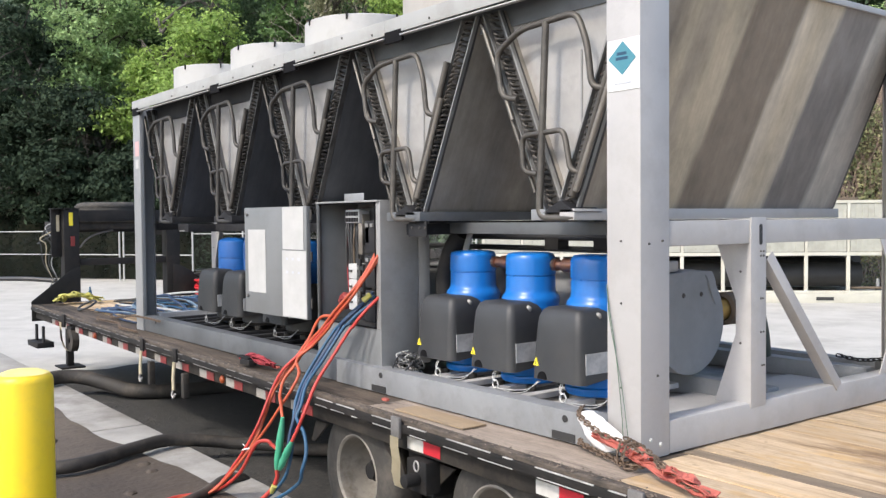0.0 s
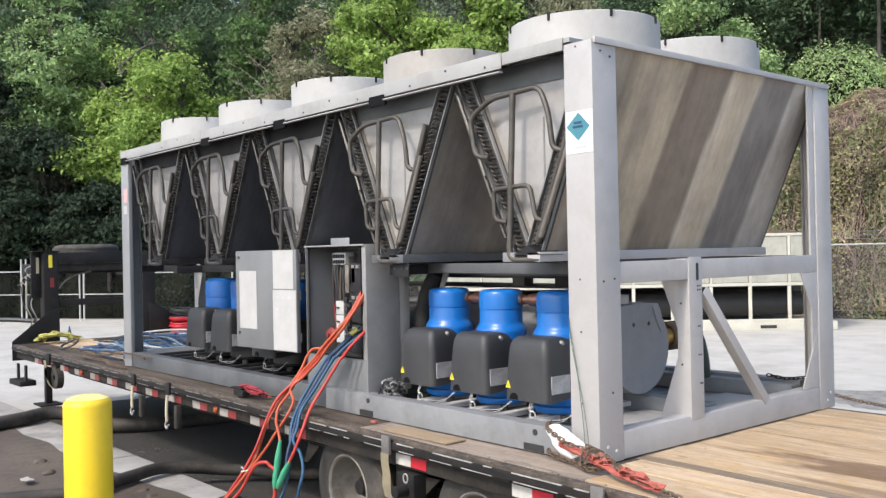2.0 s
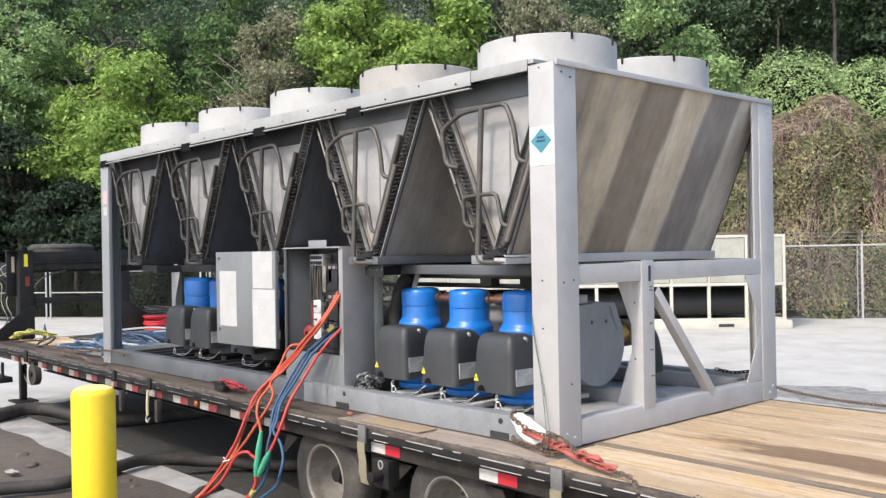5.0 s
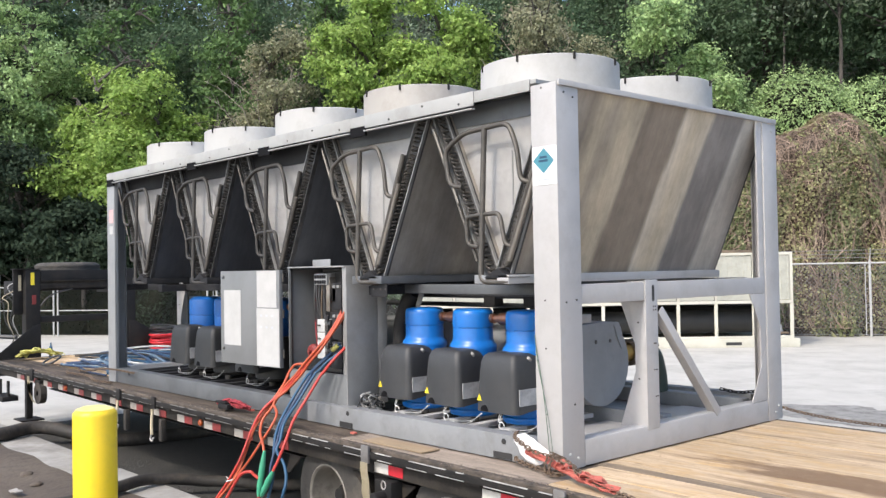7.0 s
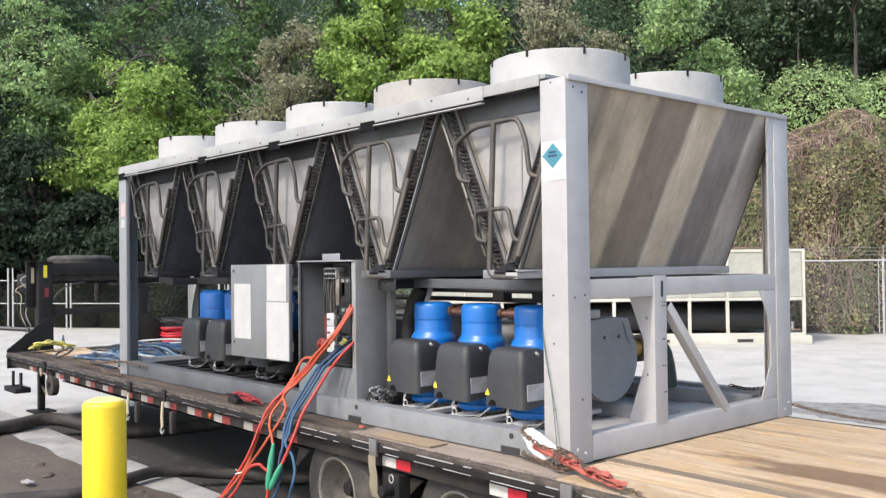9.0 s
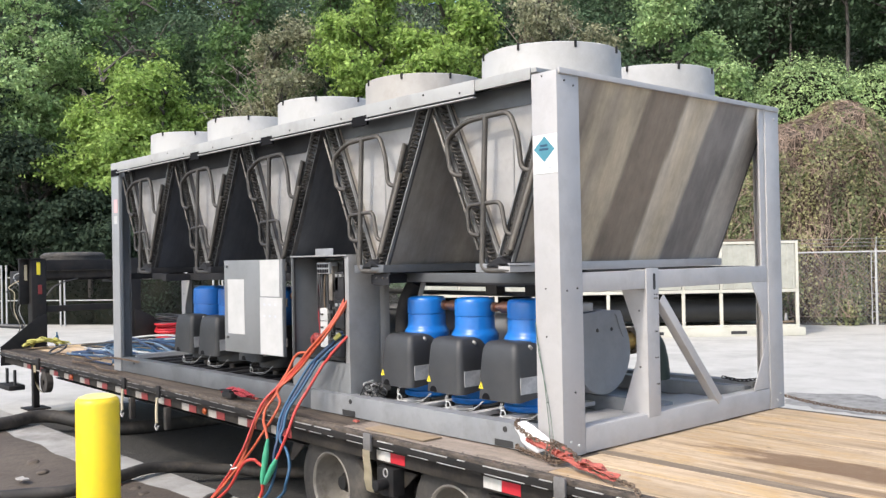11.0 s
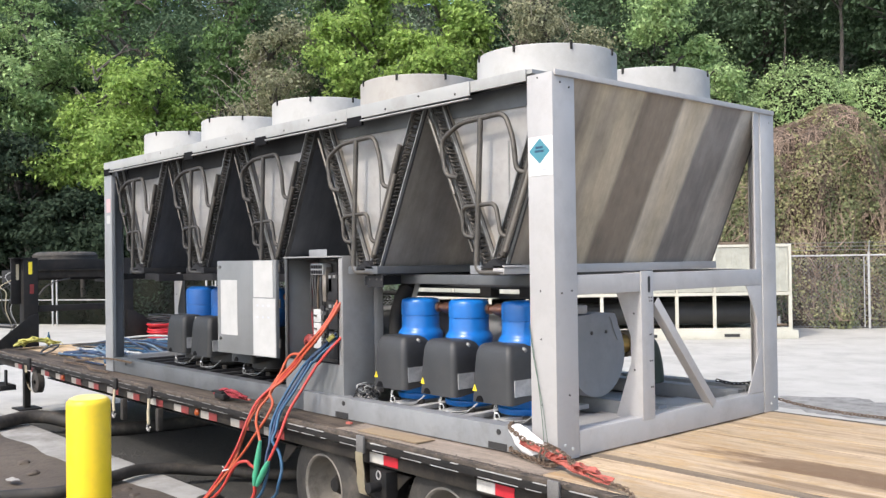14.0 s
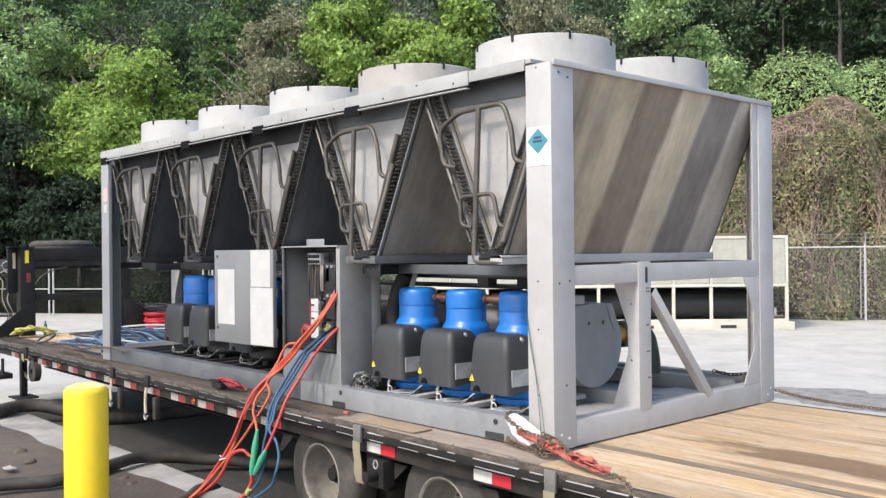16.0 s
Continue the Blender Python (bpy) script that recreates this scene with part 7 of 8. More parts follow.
def wire_mesh(parent, s, long, high, y, w=0.0026, pitch=0.10, material=None):
    """One bay of diamond wire netting."""
    bm = bmesh.new()
    for sgn in (1, -1):
        k = -int(high / pitch) - 1
        while k * pitch < long:
            a = k * pitch
            lo, hi = (a, a + high) if sgn > 0 else (a + high, a)
            p0, p1 = Vector((lo, 0, 0.03)), Vector((hi, 0, 0.03 + high - 0.05))
            t0, t1 = 0.0, 1.0
            for lim, side in ((0.0, 1), (long, -1)):
                f0, f1 = (p0.x - lim) * side, (p1.x - lim) * side
                if f0 < 0 and f1 < 0:
                    t0 = 2
                elif f0 < 0:
                    t0 = max(t0, f0 / (f0 - f1))
                elif f1 < 0:
                    t1 = min(t1, f0 / (f0 - f1))
            if t1 - t0 > 0.01:
                q0, q1 = p0.lerp(p1, t0), p0.lerp(p1, t1)
                e = Vector((0.7 * w, 0, -0.7 * w * sgn))
                o = Vector((s, y + 0.004 * sgn, 0))
                bm.faces.new([bm.verts.new(v + o) for v in (q0 - e, q0 + e, q1 + e, q1 - e)])
            k += 1
    pan = part("mesh_panel", bm, material or M_FENCE, parent)
    pan["kind"] = "stuff"


for i in range(int((S1 - S0) / BAY) + 1):
    s = S0 + BAY * i
    bm = bmesh.new()
    tube(bm, [(s, 0, 0), (s, 0, FH + 0.08)], 0.03, 10)
    tube(bm, [(s, 0, FH + 0.08), (s, -0.16, FH + 0.36)], 0.012, 6)
    part("fence_post", bm, M_GATE, fence, smooth=True)
    tubepart("tension_bar", [(s - 0.11, -0.01, 0.05), (s - 0.11, -0.01, FH - 0.02)], 0.011, M_GATE, fence, n=6)
    for z in (0.35, 0.8, 1.2, 1.6):
        tubepart("tie_band", [(s - 0.12, -0.035, z), (s + 0.04, -0.035, z)], 0.008, M_GATE, fence, n=5)
    if s < S1 - 0.1:
        wire_mesh(fence, s, BAY, FH, 0.0)
tubepart("top_rail", [(S0, 0, FH), (S1, 0, FH)], 0.022, M_GATE, fence, n=8)
tubepart("bottom_wire", [(S0, 0, 0.06), (S1, 0, 0.06)], 0.006, M_FENCE, fence, n=5)
for k in range(3):
    y, z = -0.03 - 0.055 * k, FH + 0.14 + 0.09 * k
    tubepart("barbed_wire", [(S0, y, z), (S1, y, z)], 0.006, M_FENCE, fence, n=5)
# gate leaves near the west end, with pale double posts and a mid rail
gate = thing("yard_gate", (0, 0, 0), "chain-link yard gate with pale tubular frame", "gate", kind="structure")
gate.matrix_world = FM
GH = 1.53
for s in (-36.0, -30.0, -25.41, -25.23, -23.24, -23.09, -20.6, -18.87, -17.95):
    tubepart("gate_post", [(s, -0.25, 0.0), (s, -0.25, 1.93 if -26 < s < -25 else GH + 0.03)], 0.028, M_GATE, gate, n=10)
for s0, s1 in ((-36.0, -30.0), (-30.0, -25.41), (-25.23, -23.24), (-23.09, -20.6), (-20.6, -18.87), (-18.87, -17.95)):
    for z in (0.80, GH) if s0 < -21 else (1.44,):
        tubepart("gate_rail", [(s0, -0.25, z), (s1, -0.25, z)], 0.016, M_GATE, gate, n=8)
    wire_mesh(gate, s0, s1 - s0, GH, -0.25, 0.0020 if s0 > -22.5 else 0.0014, material=M_GATEMESH)

# second chiller standing in the yard
UD = Vector((0.695, 0.719, 0))
UM = Matrix(((UD.x, -UD.y, 0, -12.9), (UD.y, UD.x, 0, 9.95), (0, 0, 1, 0), (0, 0, 0, 1)))
unit = thing("standby_chiller", (0, 0, 0), "cream-painted packaged chiller on a steel skid", "chiller")
unit.matrix_world = UM
UL = 8.45
boxpart("skid", (-0.2, UL + 0.15, -0.05, 0.06, 0.0, 0.19), M_CREAM, unit, bevel=0.01)
boxpart("skid", (-0.2, UL + 0.15, 2.0, 2.1, 0.0, 0.19), M_CREAM, unit, bevel=0.01)
boxpart("skid_end", (UL + 0.02, UL + 0.15, 0.06, 2.0, 0.02, 0.19), M_CREAM, unit)
boxpart("floor", (0, UL, 0.06, 2.0, 0.15, 0.19), M_CREAM, unit)
for k in range(4):
    boxpart("fork_pocket", (1.4 + 1.85 * k, 1.75 + 1.85 * k, -0.054, -0.05, 0.05, 0.12), M_DARKIN, unit, bevel=0)
n_bay = 10
for k in range(n_bay + 1):
    x = UL * k / n_bay
    boxpart("frame_post", (x - 0.035, x + 0.035, 0.0, 0.06, 0.19, 1.0), M_CREAM, unit)
    boxpart("corner_rib", (x - 0.03, x + 0.03, -0.012, 0.0, 1.05, 2.08), M_CREAM, unit)
for z0, z1 in ((0.98, 1.05), (2.07, 2.13), (0.19, 0.25)):
    boxpart("frame_rail", (-0.03, UL + 0.03, -0.01, 0.06, z0, z1), M_CREAM, unit)
for k in range(n_bay):
    x = UL * k / n_bay
    bm = bmesh.new()
    for i in range(13):
        xx = x + 0.04 + i * (UL / n_bay - 0.08) / 13
        box(bm, xx, xx + (UL / n_bay - 0.08) / 13 - 0.001, 0.006 + 0.009 * (i % 2), 0.02, 1.06, 2.06)
    pn = part("louvre_panel", bm, M_FINS, unit)
    pn["kind"] = "stuff"
boxpart("rear_wall", (0, UL, 1.90, 1.96, 0.2, 2.06), M_DARKIN, unit)
boxpart("end_wall", (-0.01, 0.03, 0.07, 1.89, 0.2, 2.06), M_CREAM, unit)
boxpart("end_wall", (UL - 0.03, UL + 0.01, 0.07, 1.89, 1.05, 2.06), M_CREAM, unit)
boxpart("top_deck", (-0.02, UL + 0.02, 0.02, 1.95, 2.09, 2.13), M_CREAM, unit)
boxpart("red_cover", (UL - 1.6, UL - 0.5, 0.5, 1.5, 2.131, 2.20), M_RUST, unit, bevel=0.02)
for y, z, r in ((0.75, 0.55, 0.26), (1.35, 0.60, 0.28)):
    bm = bmesh.new()
    tube(bm, [(0.3, y, z), (UL - 0.4, y, z)], r, 28)
    part("vessel", bm, M_DARKIN, unit, smooth=True)
tubepart("drain_pipe", [(UL - 0.8, 0.12, 0.30), (UL - 0.05, 0.12, 0.30)], 0.03, M_RUST, unit)
bm = bmesh.new()
lathe(bm, [(0, 0), (0.055, 0), (0.06, 0.05), (0.04, 0.16), (0.03, 0.30), (0, 0.31)], 18, Matrix.Translation((UL - 0.20, 0.2, 0.19)))
part("drain_valve", bm, M_GALVDK, unit, smooth=True)


# ---- woods ----
def leaf_mesh(name, pts, nrm, size, material, rng_, droop=0.25, narrow=0.55):
    """Pointed leaves, one small folded quad each, about the given points."""
    n = len(pts)
    r = rng_.normal(size=(n, 3))
    up = nrm + 0.75 * r
    up /= np.linalg.norm(up, axis=1)[:, None]
    d = rng_.normal(size=(n, 3))
    d[:, 2] -= droop
    d -= up * (d * up).sum(1)[:, None]
    d /= np.linalg.norm(d, axis=1)[:, None]
    s = np.cross(up, d)
    ln = size * rng_.uniform(0.6, 1.35, size=(n, 1))
    wd = ln * narrow * 0.5
    v = np.empty((n, 4, 3))
    v[:, 0] = pts - d * ln * 0.5
    v[:, 1] = pts + s * wd + up * ln * 0.06
    v[:, 2] = pts + d * ln * 0.5
    v[:, 3] = pts - s * wd + up * ln * 0.06
    me = bpy.data.meshes.new(name)
    me.from_pydata(v.reshape(-1, 3).tolist(), [], np.arange(n * 4).reshape(-1, 4).tolist())
    me.materials.append(material)
    return me


def crown_points(blobs, n_clumps, per, sigma, rng_):
    """Clumps of leaves gathered near the skins of several uneven lobes."""
    c, r = np.array([b[:3] for b in blobs]), np.array([b[3:] for b in blobs])
    w = (r ** 2).sum(1)
    k = rng_.choice(len(blobs), n_clumps, p=w / w.sum())
    d = rng_.normal(size=(n_clumps, 3))
    d /= np.linalg.norm(d, axis=1)[:, None]
    rad = rng_.uniform(0.40, 1.10, size=(n_clumps, 1)) ** 0.6
    cc = c[k] + d * r[k] * rad
    off = rng_.uniform(0, 50)
    gap = np.array([noise.noise(Vector(q) * 0.75 + Vector((off, 0, 0))) + 0.5 * noise.noise(Vector(q) * 1.9 + Vector((0, off, 0))) for q in cc])
    keep = gap > -0.24
    cc, d = cc[keep], d[keep]
    m = len(cc)
    span = np.array([1, 1, 0.42]) * sigma
    p = np.repeat(cc, per, 0) + rng_.normal(size=(m * per, 3)) * span * np.repeat(rng_.uniform(0.45, 1.6, size=(m, 1)), per, 0)
    nn = np.repeat(d, per, 0) + np.array([0, 0, 0.6])
    return p, nn, cc


def tree(s, back, height, spread, low, material, label, seed, clumps=330, per=26, size=0.17, sigma=0.19, lean=0.0, name="tree", trunk_r=None, wiggle=0.12, twigs=0):
    rg_ = np.random.default_rng(seed)
    foot = on_fence(s, back)
    z0 = max(0.0, back - 0.8) * 0.30 - 0.15
    t = thing(name, (foot.x, foot.y, z0), label, "tree", "trees behind the fence")
    blobs = []
    nb = 15
    for i in range(nb):
        a = rg_.uniform(0, math.tau)
        q = rg_.uniform(0, 1)
        zz = low + (height - low) * (0.12 + 0.80 * (i + 0.5) / nb)
        wid = spread * (0.35 + 0.65 * math.sin(math.pi * min(1, 0.18 + 0.75 * (zz - low) / (height - low))))
        rr = wid * rg_.uniform(0.24, 0.50)
        off = max(0.0, wid - rr) * math.sqrt(q)
        blobs.append((off * math.cos(a) + lean * zz, off * math.sin(a), zz, rr, rr, rr * rg_.uniform(0.55, 0.85)))
    p, nn, cc = crown_points(blobs, clumps, per, sigma, rg_)
    ok = p[:, 2] > 0.1
    p, nn = p[ok], nn[ok]
    if twigs:
        # a brown, half bare side with pale twigs showing through
        dry = (p[:, 0] - p[:, 1] * 0.3 < -0.40 * spread) & (p[:, 2] > low + 0.55 * (height - low))
        if dry.sum() > 50:
            few = dry & (rg_.random(len(p)) < 0.9)
            db = new("dry_crown", leaf_mesh("dry_crown", p[few], nn[few], size * 0.9, L_BROWN, rg_))
            db.parent = t
            db["kind"] = "stuff"
            p, nn = p[~dry], nn[~dry]
        bm = bmesh.new()
        for j in range(twigs):
            a_, e_ = rg_.uniform(3.3, 6.1), rg_.uniform(0.25, 0.95)
            zb = low + (height - low) * rg_.uniform(0.15, 0.7)
            rad_ = spread * rg_.uniform(0.75, 1.02)
            p0 = Vector((0.5 * rad_ * math.cos(a_), 0.5 * rad_ * math.sin(a_), zb))
            p2 = Vector((rad_ * math.cos(a_ + 0.2), rad_ * math.sin(a_ + 0.2), zb + 1.1 * e_))
            p1 = p0.lerp(p2, 0.5) + Vector((rg_.normal() * 0.12, rg_.normal() * 0.12, 0.2))
            tube(bm, smooth_line([p0, p1, p2], 3), [0.012 - 0.0013 * q for q in range(7)], 4)
            for _ in range(3):
                p3 = p1.lerp(p2, rg_.random())
                tube(bm, [p3, p3 + Vector(rg_.normal(size=3)) * 0.16 + Vector((0, 0, 0.3))], [0.006, 0.003], 4)
        tw = part("twig_spray", bm, M_TWIG, t, "pale bare twigs")
        tw["kind"] = "stuff"
    cr = new("crown", leaf_mesh("crown", p, nn, size, material, rg_))
    cr.parent = t
    cr["kind"] = "stuff"
    bm = bmesh.new()
    tr = trunk_r or 0.016 * height + 0.05
    line = [(lean * z + wiggle * math.sin(1.3 * z + seed), wiggle * math.cos(z + seed), z) for z in np.linspace(0, height * (0.86 if trunk_r else 0.68), 9)]
    tube(bm, line, [tr * (1.25 if i == 0 else 1) * (1 - 0.85 * i / 8) for i in range(9)], 9)
    for b in blobs:
        z = max(0.6, b[2] - 0.35 * (b[3] + abs(b[0]) + abs(b[1])))
        st = Vector((lean * z + wiggle * math.sin(1.3 * z + seed), wiggle * math.cos(z + seed), z))
        en = Vector(b[:3])
        md = st.lerp(en, 0.55) + Vector((0, 0, 0.12 * (en - st).length))
        tube(bm, smooth_line([st, md, en], 4), [tr * 0.30 * (1 - 0.085 * i) for i in range(9)], 6)
        for j in range(4):
            e2 = en + Vector(rg_.normal(size=3)) * b[3] * 0.55
            tube(bm, [md.lerp(en, 0.25 * j), e2.lerp(md, 0.4) + Vector((0, 0, 0.1)), e2], [tr * 0.16, tr * 0.11, tr * 0.04], 5)
    part("trunk", bm, M_BARK, t, "grey-brown trunk with bare limbs", smooth=True)
    return t


# along, behind, height, spread, lowest leaves, leaf, label, seed
BR = "bright yellow-green broadleaf tree in sun"
DKT = "dark green broadleaf tree in the woods"
GRT = "grey-green scrubby tree with bare twigs"
MDT = "mid-green broadleaf tree at the wood's edge"
tree(-29.8, 6.2, 13.5, 3.6, 3.0, L_DARK, DKT, 121, 620)
tree(-34.5, 5.0, 13.0, 3.8, 1.0, L_DARK, DKT, 122, 560)
tree(-31.0, 1.6, 10.5, 3.4, 2.4, L_DKGREY, DKT, 101, 620)
tree(-30.2, 8.0, 13.0, 3.2, 4.0, L_MID, MDT, 124, 620, per=30, size=0.16)
tree(-27.2, 3.6, 11.5, 2.8, 3.6, L_FRESH, MDT, 123, 700, per=28, size=0.15)
# the low trees in L_DUSK carry their shade as leaf colour
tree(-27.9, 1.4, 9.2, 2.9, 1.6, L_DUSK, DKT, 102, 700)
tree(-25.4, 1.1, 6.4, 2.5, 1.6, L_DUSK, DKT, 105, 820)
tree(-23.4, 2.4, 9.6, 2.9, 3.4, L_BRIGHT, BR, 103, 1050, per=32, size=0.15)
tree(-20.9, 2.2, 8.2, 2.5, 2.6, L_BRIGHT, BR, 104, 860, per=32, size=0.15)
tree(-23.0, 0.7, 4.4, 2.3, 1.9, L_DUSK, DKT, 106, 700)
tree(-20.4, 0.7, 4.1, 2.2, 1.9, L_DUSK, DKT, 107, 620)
tree(-24.6, 5.6, 11.6, 2.8, 2.0, L_MID, MDT, 117, 420)
tree(-20.2, 5.6, 11.4, 2.4, 3.0, L_MID, MDT, 118, 400)
tree(-17.3, 3.0, 9.9, 2.3, 2.2, L_GREY, GRT, 108, 900, per=30, size=0.12, twigs=30)
tree(-18.0, 1.4, 4.6, 1.9, 1.7, L_DARK, DKT, 119, 330)
tree(-13.9, 3.0, 10.3, 2.1, 5.2, L_BRIGHT, BR, 110, 700, per=30, size=0.16)
tree(-11.6, 3.0, 10.4, 2.2, 4.8, L_BRIGHT, BR, 111, 700, per=30, size=0.16)
tree(-8.2, 3.2, 10.3, 2.3, 3.5, L_GREY, GRT, 112, 900, per=30, size=0.12, twigs=14)
tree(-15.4, 1.6, 5.4, 2.2, 0.2, L_DARK, DKT, 113, 330)
tree(-12.2, 1.6, 5.4, 2.2, 0.2, L_DARK, DKT, 120, 330)
tree(-9.2, 1.8, 5.6, 2.2, 0.2, L_DARK, DKT, 114, 330)
tree(-4.5, 3.8, 9.8, 2.3, 2.5, L_FRESH, MDT, 115, 950, per=30, size=0.13)
tree(-6.0, 1.6, 5.2, 2.0, 0.2, L_DARK, DKT, 116, 330)
for i in range(15):
    s_ = -37 + 3.6 * i
    tree(s_ + (i * 37 % 5) * 0.3, 8.5 + (i * 7 % 4) * 1.1, 11.0 + (i * 5 % 3) * 1.5, 3.4, 0.4 if i < 9 else 4.5, (L_DARK, L_MID, L_DKGREY, L_DARK)[i % 4] if i < 9 else L_DARK, DKT, 200 + i, 560, per=34, size=0.17, sigma=0.34)
for i in range(11):
    s_ = -40 + 5.6 * i
    tree(s_, 15 + (i * 3 % 4), 15.5, 4.5, 0.5, (L_DARK, L_DKGREY)[i % 2] if i < 7 else L_DARK, DKT, 300 + i, 560, per=34, size=0.22, sigma=0.5)
for i, (s_, b_) in enumerate(((-37, 11.5), (-34, 13.0), (-31.5, 11.0), (-28.5, 12.5))):
    tree(s_, b_, 15.0, 4.0, 1.0, L_DARK, DKT, 360 + i, 620, per=26, size=0.26, sigma=0.4)
for i in range(14):
    s_ = -46 + 5.4 * i
    tree(s_, 24 + (i * 5 % 3), 16.0, 5.0, 0.5, L_DKGREY, DKT, 330 + i, 520, per=34, size=0.27, sigma=0.7)
for i, (s_, b_, r_) in enumerate(((-0.72, 8.6, 0.07), (0.92, 7.6, 0.12), (2.9, 9.4, 0.07), (4.9, 8.4, 0.12), (6.4, 7.2, 0.11))):
    tree(s_, b_, 13.5, 2.4, 7.8, L_DKGREY, "tall thin tree with a bare straight trunk", 400 + i, 200, per=24, size=0.20, sigma=0.34, trunk_r=r_, wiggle=0.03)

# leafy bank and the heap of dead vines at the yard's corner
def mound(name, blobs, leaf_mat, n, size, label, seed, category="shrub", full=False):
    rg_ = np.random.default_rng(seed)
    ob = thing(name, (0, 0, 0), label, category)
    c = np.array([[*on_fence(b[0], b[1], b[2])] for b in blobs])
    r = np.array([b[3:] for b in blobs])
    w = (r ** 2).sum(1)
    k = rg_.choice(len(blobs), n, p=w / w.sum())
    d = rg_.normal(size=(n, 3))
    if not full:
        d[:, 2] = np.abs(d[:, 2]) * 0.8 + d[:, 2] * 0.2
    d /= np.linalg.norm(d, axis=1)[:, None]
    rot = np.array([[FX.x, FX.y, 0], [FY.x, FY.y, 0], [0, 0, 1]])
    lump = np.array([noise.noise(Vector(q) * 2.3) for q in (d * 3 + k[:, None] * 7.0)])[:, None]
    p = c[k] + (d * r[k] * (rg_.uniform(0.86, 1.05, size=(n, 1)) + 0.13 * lump)) @ rot
    nn = d @ rot + np.array([0, 0, 0.5])
    ok = p[:, 2] > 0.02
    lv = new("foliage", leaf_mesh("foliage", p[ok], nn[ok], size, leaf_mat, rg_, droop=0.6))
    lv.parent = ob
    lv["kind"] = "stuff"
    # solid cores coloured near black in place of the shade inside foliage
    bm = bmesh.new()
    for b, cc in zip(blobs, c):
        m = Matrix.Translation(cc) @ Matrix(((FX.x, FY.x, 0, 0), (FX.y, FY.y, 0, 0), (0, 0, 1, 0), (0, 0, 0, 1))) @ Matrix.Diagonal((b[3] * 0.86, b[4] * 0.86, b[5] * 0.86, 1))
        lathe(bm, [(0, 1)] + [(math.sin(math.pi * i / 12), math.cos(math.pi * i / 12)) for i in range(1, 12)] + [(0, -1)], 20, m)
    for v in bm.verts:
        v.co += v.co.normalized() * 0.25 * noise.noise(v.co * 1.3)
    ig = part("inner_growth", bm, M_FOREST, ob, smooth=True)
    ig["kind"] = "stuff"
    return ob


def heap_point(s, u, out=0.0):
    """A point on the heap's skin: s along the fence, u from its foot (0) over the brow (0.75) to the back (1)."""
    top = 5.45 + 0.55 * math.exp(-((s + 0.3) / 1.0) ** 2) + 0.5 / (1 + math.exp(-(s - 1.8) * 2.0))
    top -= 3.0 / (1 + math.exp((s + 3.6) * 5.0)) + 0.55 * math.exp(-((s - 0.95) / 0.45) ** 2)
    lump = 0.80 * noise.noise(Vector((s * 0.6, u * 3.4, 2.0))) + 0.40 * noise.noise(Vector((s * 1.6, u * 8.0, 9.0)))
    if u < 0.75:
        q = u / 0.75
        z = top * math.sin(q * math.pi / 2) ** 0.85
        back = 0.30 + 1.9 * q ** 2.2
    else:
        q = (u - 0.75) / 0.25
        z = top * math.cos(q * 1.2)
        back = 2.2 + 1.4 * q
    return on_fence(s, back - lump - out, z + (lump + out) * 0.55 * min(1, u))


heap = thing("vine_heap", (0, 0, 0), "heap of brown dead vines with scattered pale leaves", "shrub")
rv = np.random.default_rng(51)
bm = bmesh.new()
gs = [[bm.verts.new(heap_point(-5.0 + 0.2 * i, j / 26, -0.16)) for j in range(27)] for i in range(71)]
for i in range(70):
    for j in range(26):
        bm.faces.new((gs[i][j], gs[i + 1][j], gs[i + 1][j + 1], gs[i][j + 1]))
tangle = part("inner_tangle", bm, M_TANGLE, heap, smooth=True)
tangle["kind"] = "stuff"
bm = bmesh.new()
for q in range(12500):
    s, u = rv.uniform(-4.8, 5.0) if q % 4 else rv.uniform(5, 8.6), rv.uniform(0.02, 0.86)
    ds, du = rv.normal(0, 0.36), rv.normal(-0.03, 0.07)
    lift, base = rv.uniform(0.02, 0.20), rv.uniform(-0.14, 0.03)
    hw = rv.uniform(0.0025, 0.0085)
    prev = None
    for t in range(5):
        w = t / 4
        pp = heap_point(s + ds * w + 0.05 * math.sin(q + 4 * w), min(0.98, max(0.01, u + du * w)), base + lift * math.sin(math.pi * w))
        wv = FX * hw * (0.7 if q % 2 else 1) + Vector((0, 0, hw * (0.7 if q % 3 else -0.9)))
        cur = [bm.verts.new(pp - wv), bm.verts.new(pp + wv)]
        if prev:
            bm.faces.new((prev[0], prev[1], cur[1], cur[0]))
        prev = cur
vn = part("dead_vines", bm, M_DEADVINE, heap, "brown dead vines")
vn["kind"] = "stuff"
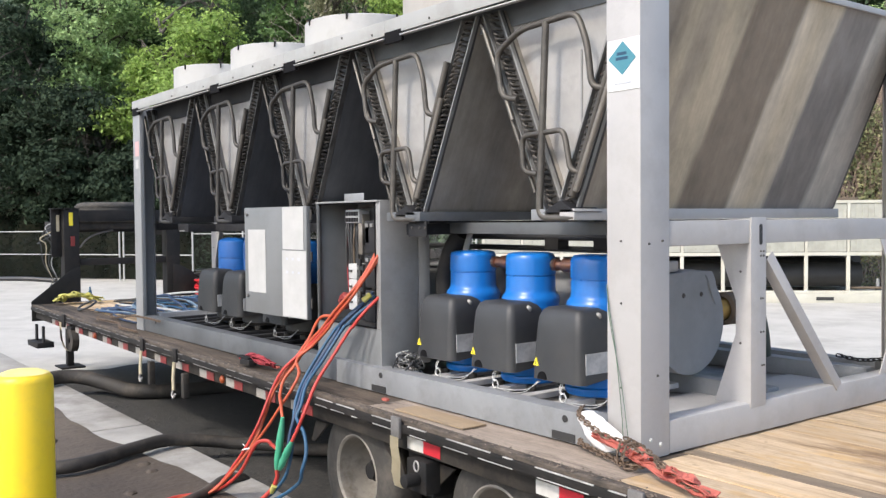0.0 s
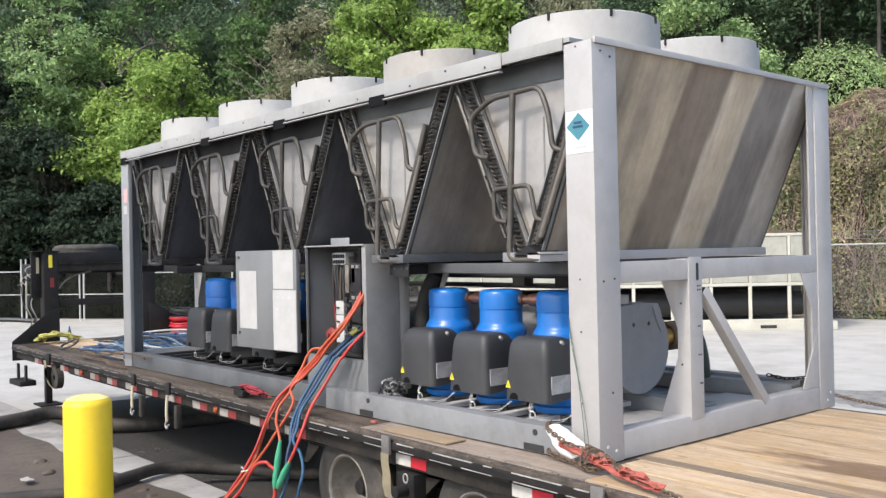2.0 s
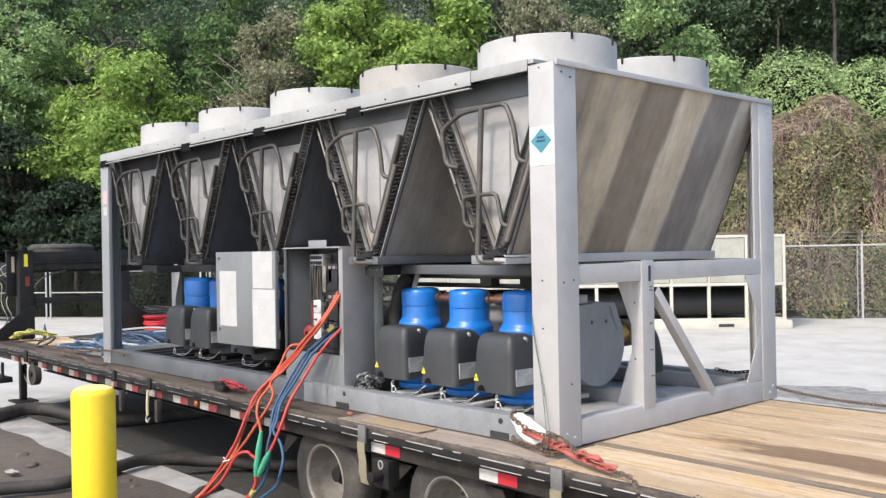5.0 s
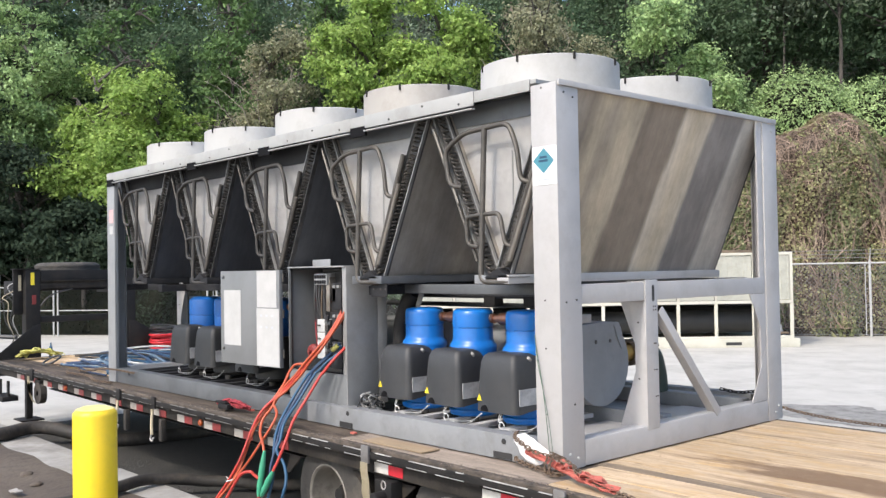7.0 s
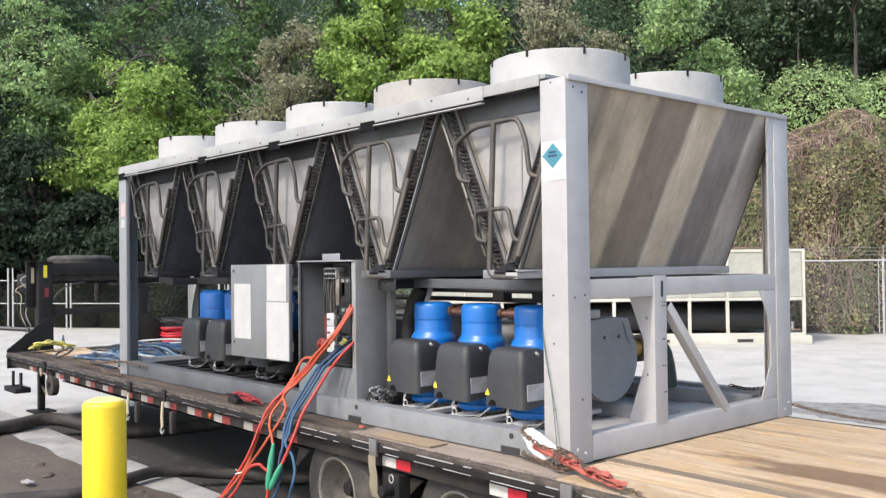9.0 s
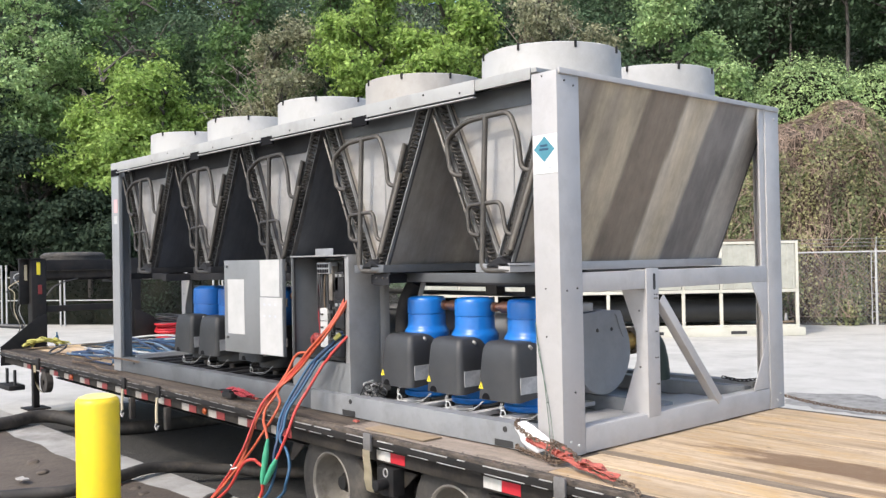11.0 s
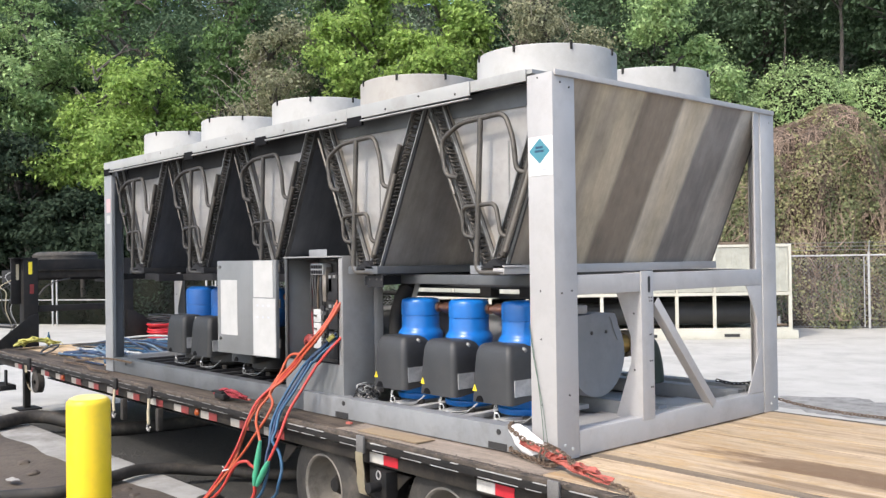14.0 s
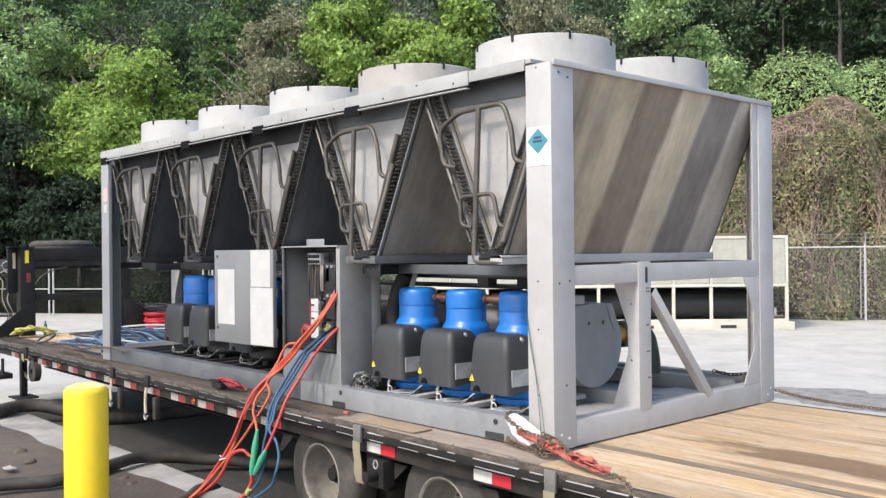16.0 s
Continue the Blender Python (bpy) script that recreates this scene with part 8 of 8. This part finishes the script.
for nm, mt, cnt, lo, shift, sz in (("pale_leaves", L_VINE, 60000, 0.17, 5.0, 0.080), ("green_leaves", L_HEAP, 80000, 0.05, 31.0, 0.10)):
    pts, nrm = [], []
    for q in range(cnt):
        s, u = rv.uniform(-4.9, 5.0) if q % 4 else rv.uniform(5, 8.6), rv.uniform(0.0, 0.95)
        dens = 1.7 * noise.noise(Vector((s * 0.55 + u, u * 3.2 - 0.5 * s, shift))) + 0.5 * noise.noise(Vector((s * 2.3, u * 13.0, shift)))
        dens += 0.12 - 1.5 * max(0.0, u - 0.58) + (0.15 if s > 0.4 and u < 0.68 else 0.0) - (0.45 if s < 0.2 and u > 0.42 else 0.0)
        if dens + rv.normal(0, 0.10) > lo:
            pts.append(heap_point(s, u, rv.uniform(-0.05, 0.10)))
            nrm.append((-FY) + Vector((0, 0, 0.5)))
    lv = new(nm, leaf_mesh(nm, np.array(pts), np.array(nrm), sz, mt, rv, droop=0.5, narrow=0.7))
    lv.parent = heap
    lv["kind"] = "stuff"
pts, nrm = [], []
for s_ in (-3.1, -2.75, -2.5, -2.2, -1.4, -0.4, 2.6):
    for q in range(150):
        u = rv.uniform(0.12, 0.70)
        pts.append(heap_point(s_ + 0.10 * math.sin(9 * u + s_) + rv.normal(0, 0.035), u, rv.uniform(0.05, 0.16)))
        nrm.append((-FY) + Vector((0, 0, 0.7)))
lv = new("leafy_runner", leaf_mesh("leafy_runner", np.array(pts), np.array(nrm), 0.080, L_VINE, rv, droop=0.5, narrow=0.7))
lv.parent = heap
lv["kind"] = "stuff"
mound("creeper_bank", [(-3.2, 3.7, 4.2, 1.9, 1.5, 2.8), (-0.8, 4.2, 4.9, 1.9, 1.6, 2.7), (1.4, 4.6, 4.9, 1.9, 1.6, 2.4), (4.0, 4.8, 4.6, 2.2, 1.7, 2.3), (7.2, 5.0, 4.4, 2.4, 1.7, 2.2), (-4.4, 2.6, 2.0, 1.7, 1.3, 2.4)], L_CREEP, 80000, 0.095, "green creeper smothering the bank", 52)
# hedge, bush and undergrowth leaves have the shade behind the gate coloured in
mound("ivy_hedge", [(-37 + 1.9 * i, 1.15, 0.55, 1.5, 0.75, 1.5 + 0.3 * (i % 3)) for i in range(11)], L_NIGHT, 40000, 0.11, "ivy hedge behind the gate, deep shade in its leaf colour", 54, full=True)
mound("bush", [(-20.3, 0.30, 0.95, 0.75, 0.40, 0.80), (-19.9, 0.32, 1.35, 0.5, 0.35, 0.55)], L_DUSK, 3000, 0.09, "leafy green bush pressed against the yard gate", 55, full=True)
mound("undergrowth", [(-36 + 2.6 * i, 4.6, 1.3, 2.0, 1.0, 1.3 + 0.4 * (i % 3)) for i in range(13)], L_DUSK, 15000, 0.15, "undergrowth behind the fence, shade in its leaf colour", 53)

# ---- deck boards ----
rg = random.Random(2)
BOARDS = 9
EDGES = (-0.19, 0.11, 0.325, 0.425, 0.72, 1.02, 1.32, 1.62, 1.92, 2.23)


def plank(x0, x1, row, material):
    ln = round(x1 - x0, 3)
    bm = bmesh.new()
    y0, BW = EDGES[row], EDGES[row + 1] - EDGES[row]
    g_ = 0.0025 + 0.0030 * rg.random()
    g_ += 0.004 if row == 2 else 0.0
    n = max(2, int(ln / 0.3))
    sect = ((y0 + g_, -0.040), (y0 + BW - g_, -0.040), (y0 + BW - g_, -0.002), (y0 + BW - g_ - 0.002, 0.0), (y0 + g_ + 0.0008, 0.0), (y0 + g_, -0.0025))
    warp, tilt = rg.uniform(-0.0025, 0.0), rg.uniform(-0.002, 0.002)
    prev = None
    for i in range(n + 1):
        x = x0 + 0.002 + (ln - 0.004) * i / n
        cur = []
        for j, (y, z) in enumerate(sect):
            cur.append(bm.verts.new((x, y, D + z + warp + tilt * (1 if j in (2, 3) else -1) + 0.0012 * math.sin(2.1 * x + row))))
        if prev:
            for k in range(6):
                bm.faces.new((prev[k], prev[(k + 1) % 6], cur[(k + 1) % 6], cur[k]))
        else:
            bm.faces.new(cur[::-1])
        prev = cur
    bm.faces.new(prev)
    return part("deck_board", bm, material, trailer)


for row in range(BOARDS):
    joint = rg.choice((-0.4, -1.2, -0.9)) if row > 1 else (0.10, 0.02)[row]
    cuts = [X0 + 0.002, -6.3 + rg.uniform(-0.5, 0.5), -3.4 + rg.uniform(-0.5, 0.5) + (1.3 if row == 0 else 0.0), joint, X1 - 0.002]
    for a, b in zip(cuts, cuts[1:]):
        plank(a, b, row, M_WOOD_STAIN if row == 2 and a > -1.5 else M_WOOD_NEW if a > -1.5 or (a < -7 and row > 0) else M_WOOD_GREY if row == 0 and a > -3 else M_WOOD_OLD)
patch = thing("plywood_patch", SKEW @ Vector((-1.17, -0.075, D + 0.002)), "pale plywood patch nailed on the deck edge", "plywood")
boxpart("board", (-0.28, 0.28, -0.08, 0.06, 0.0, 0.008), M_PLY, patch, bevel=0.002)
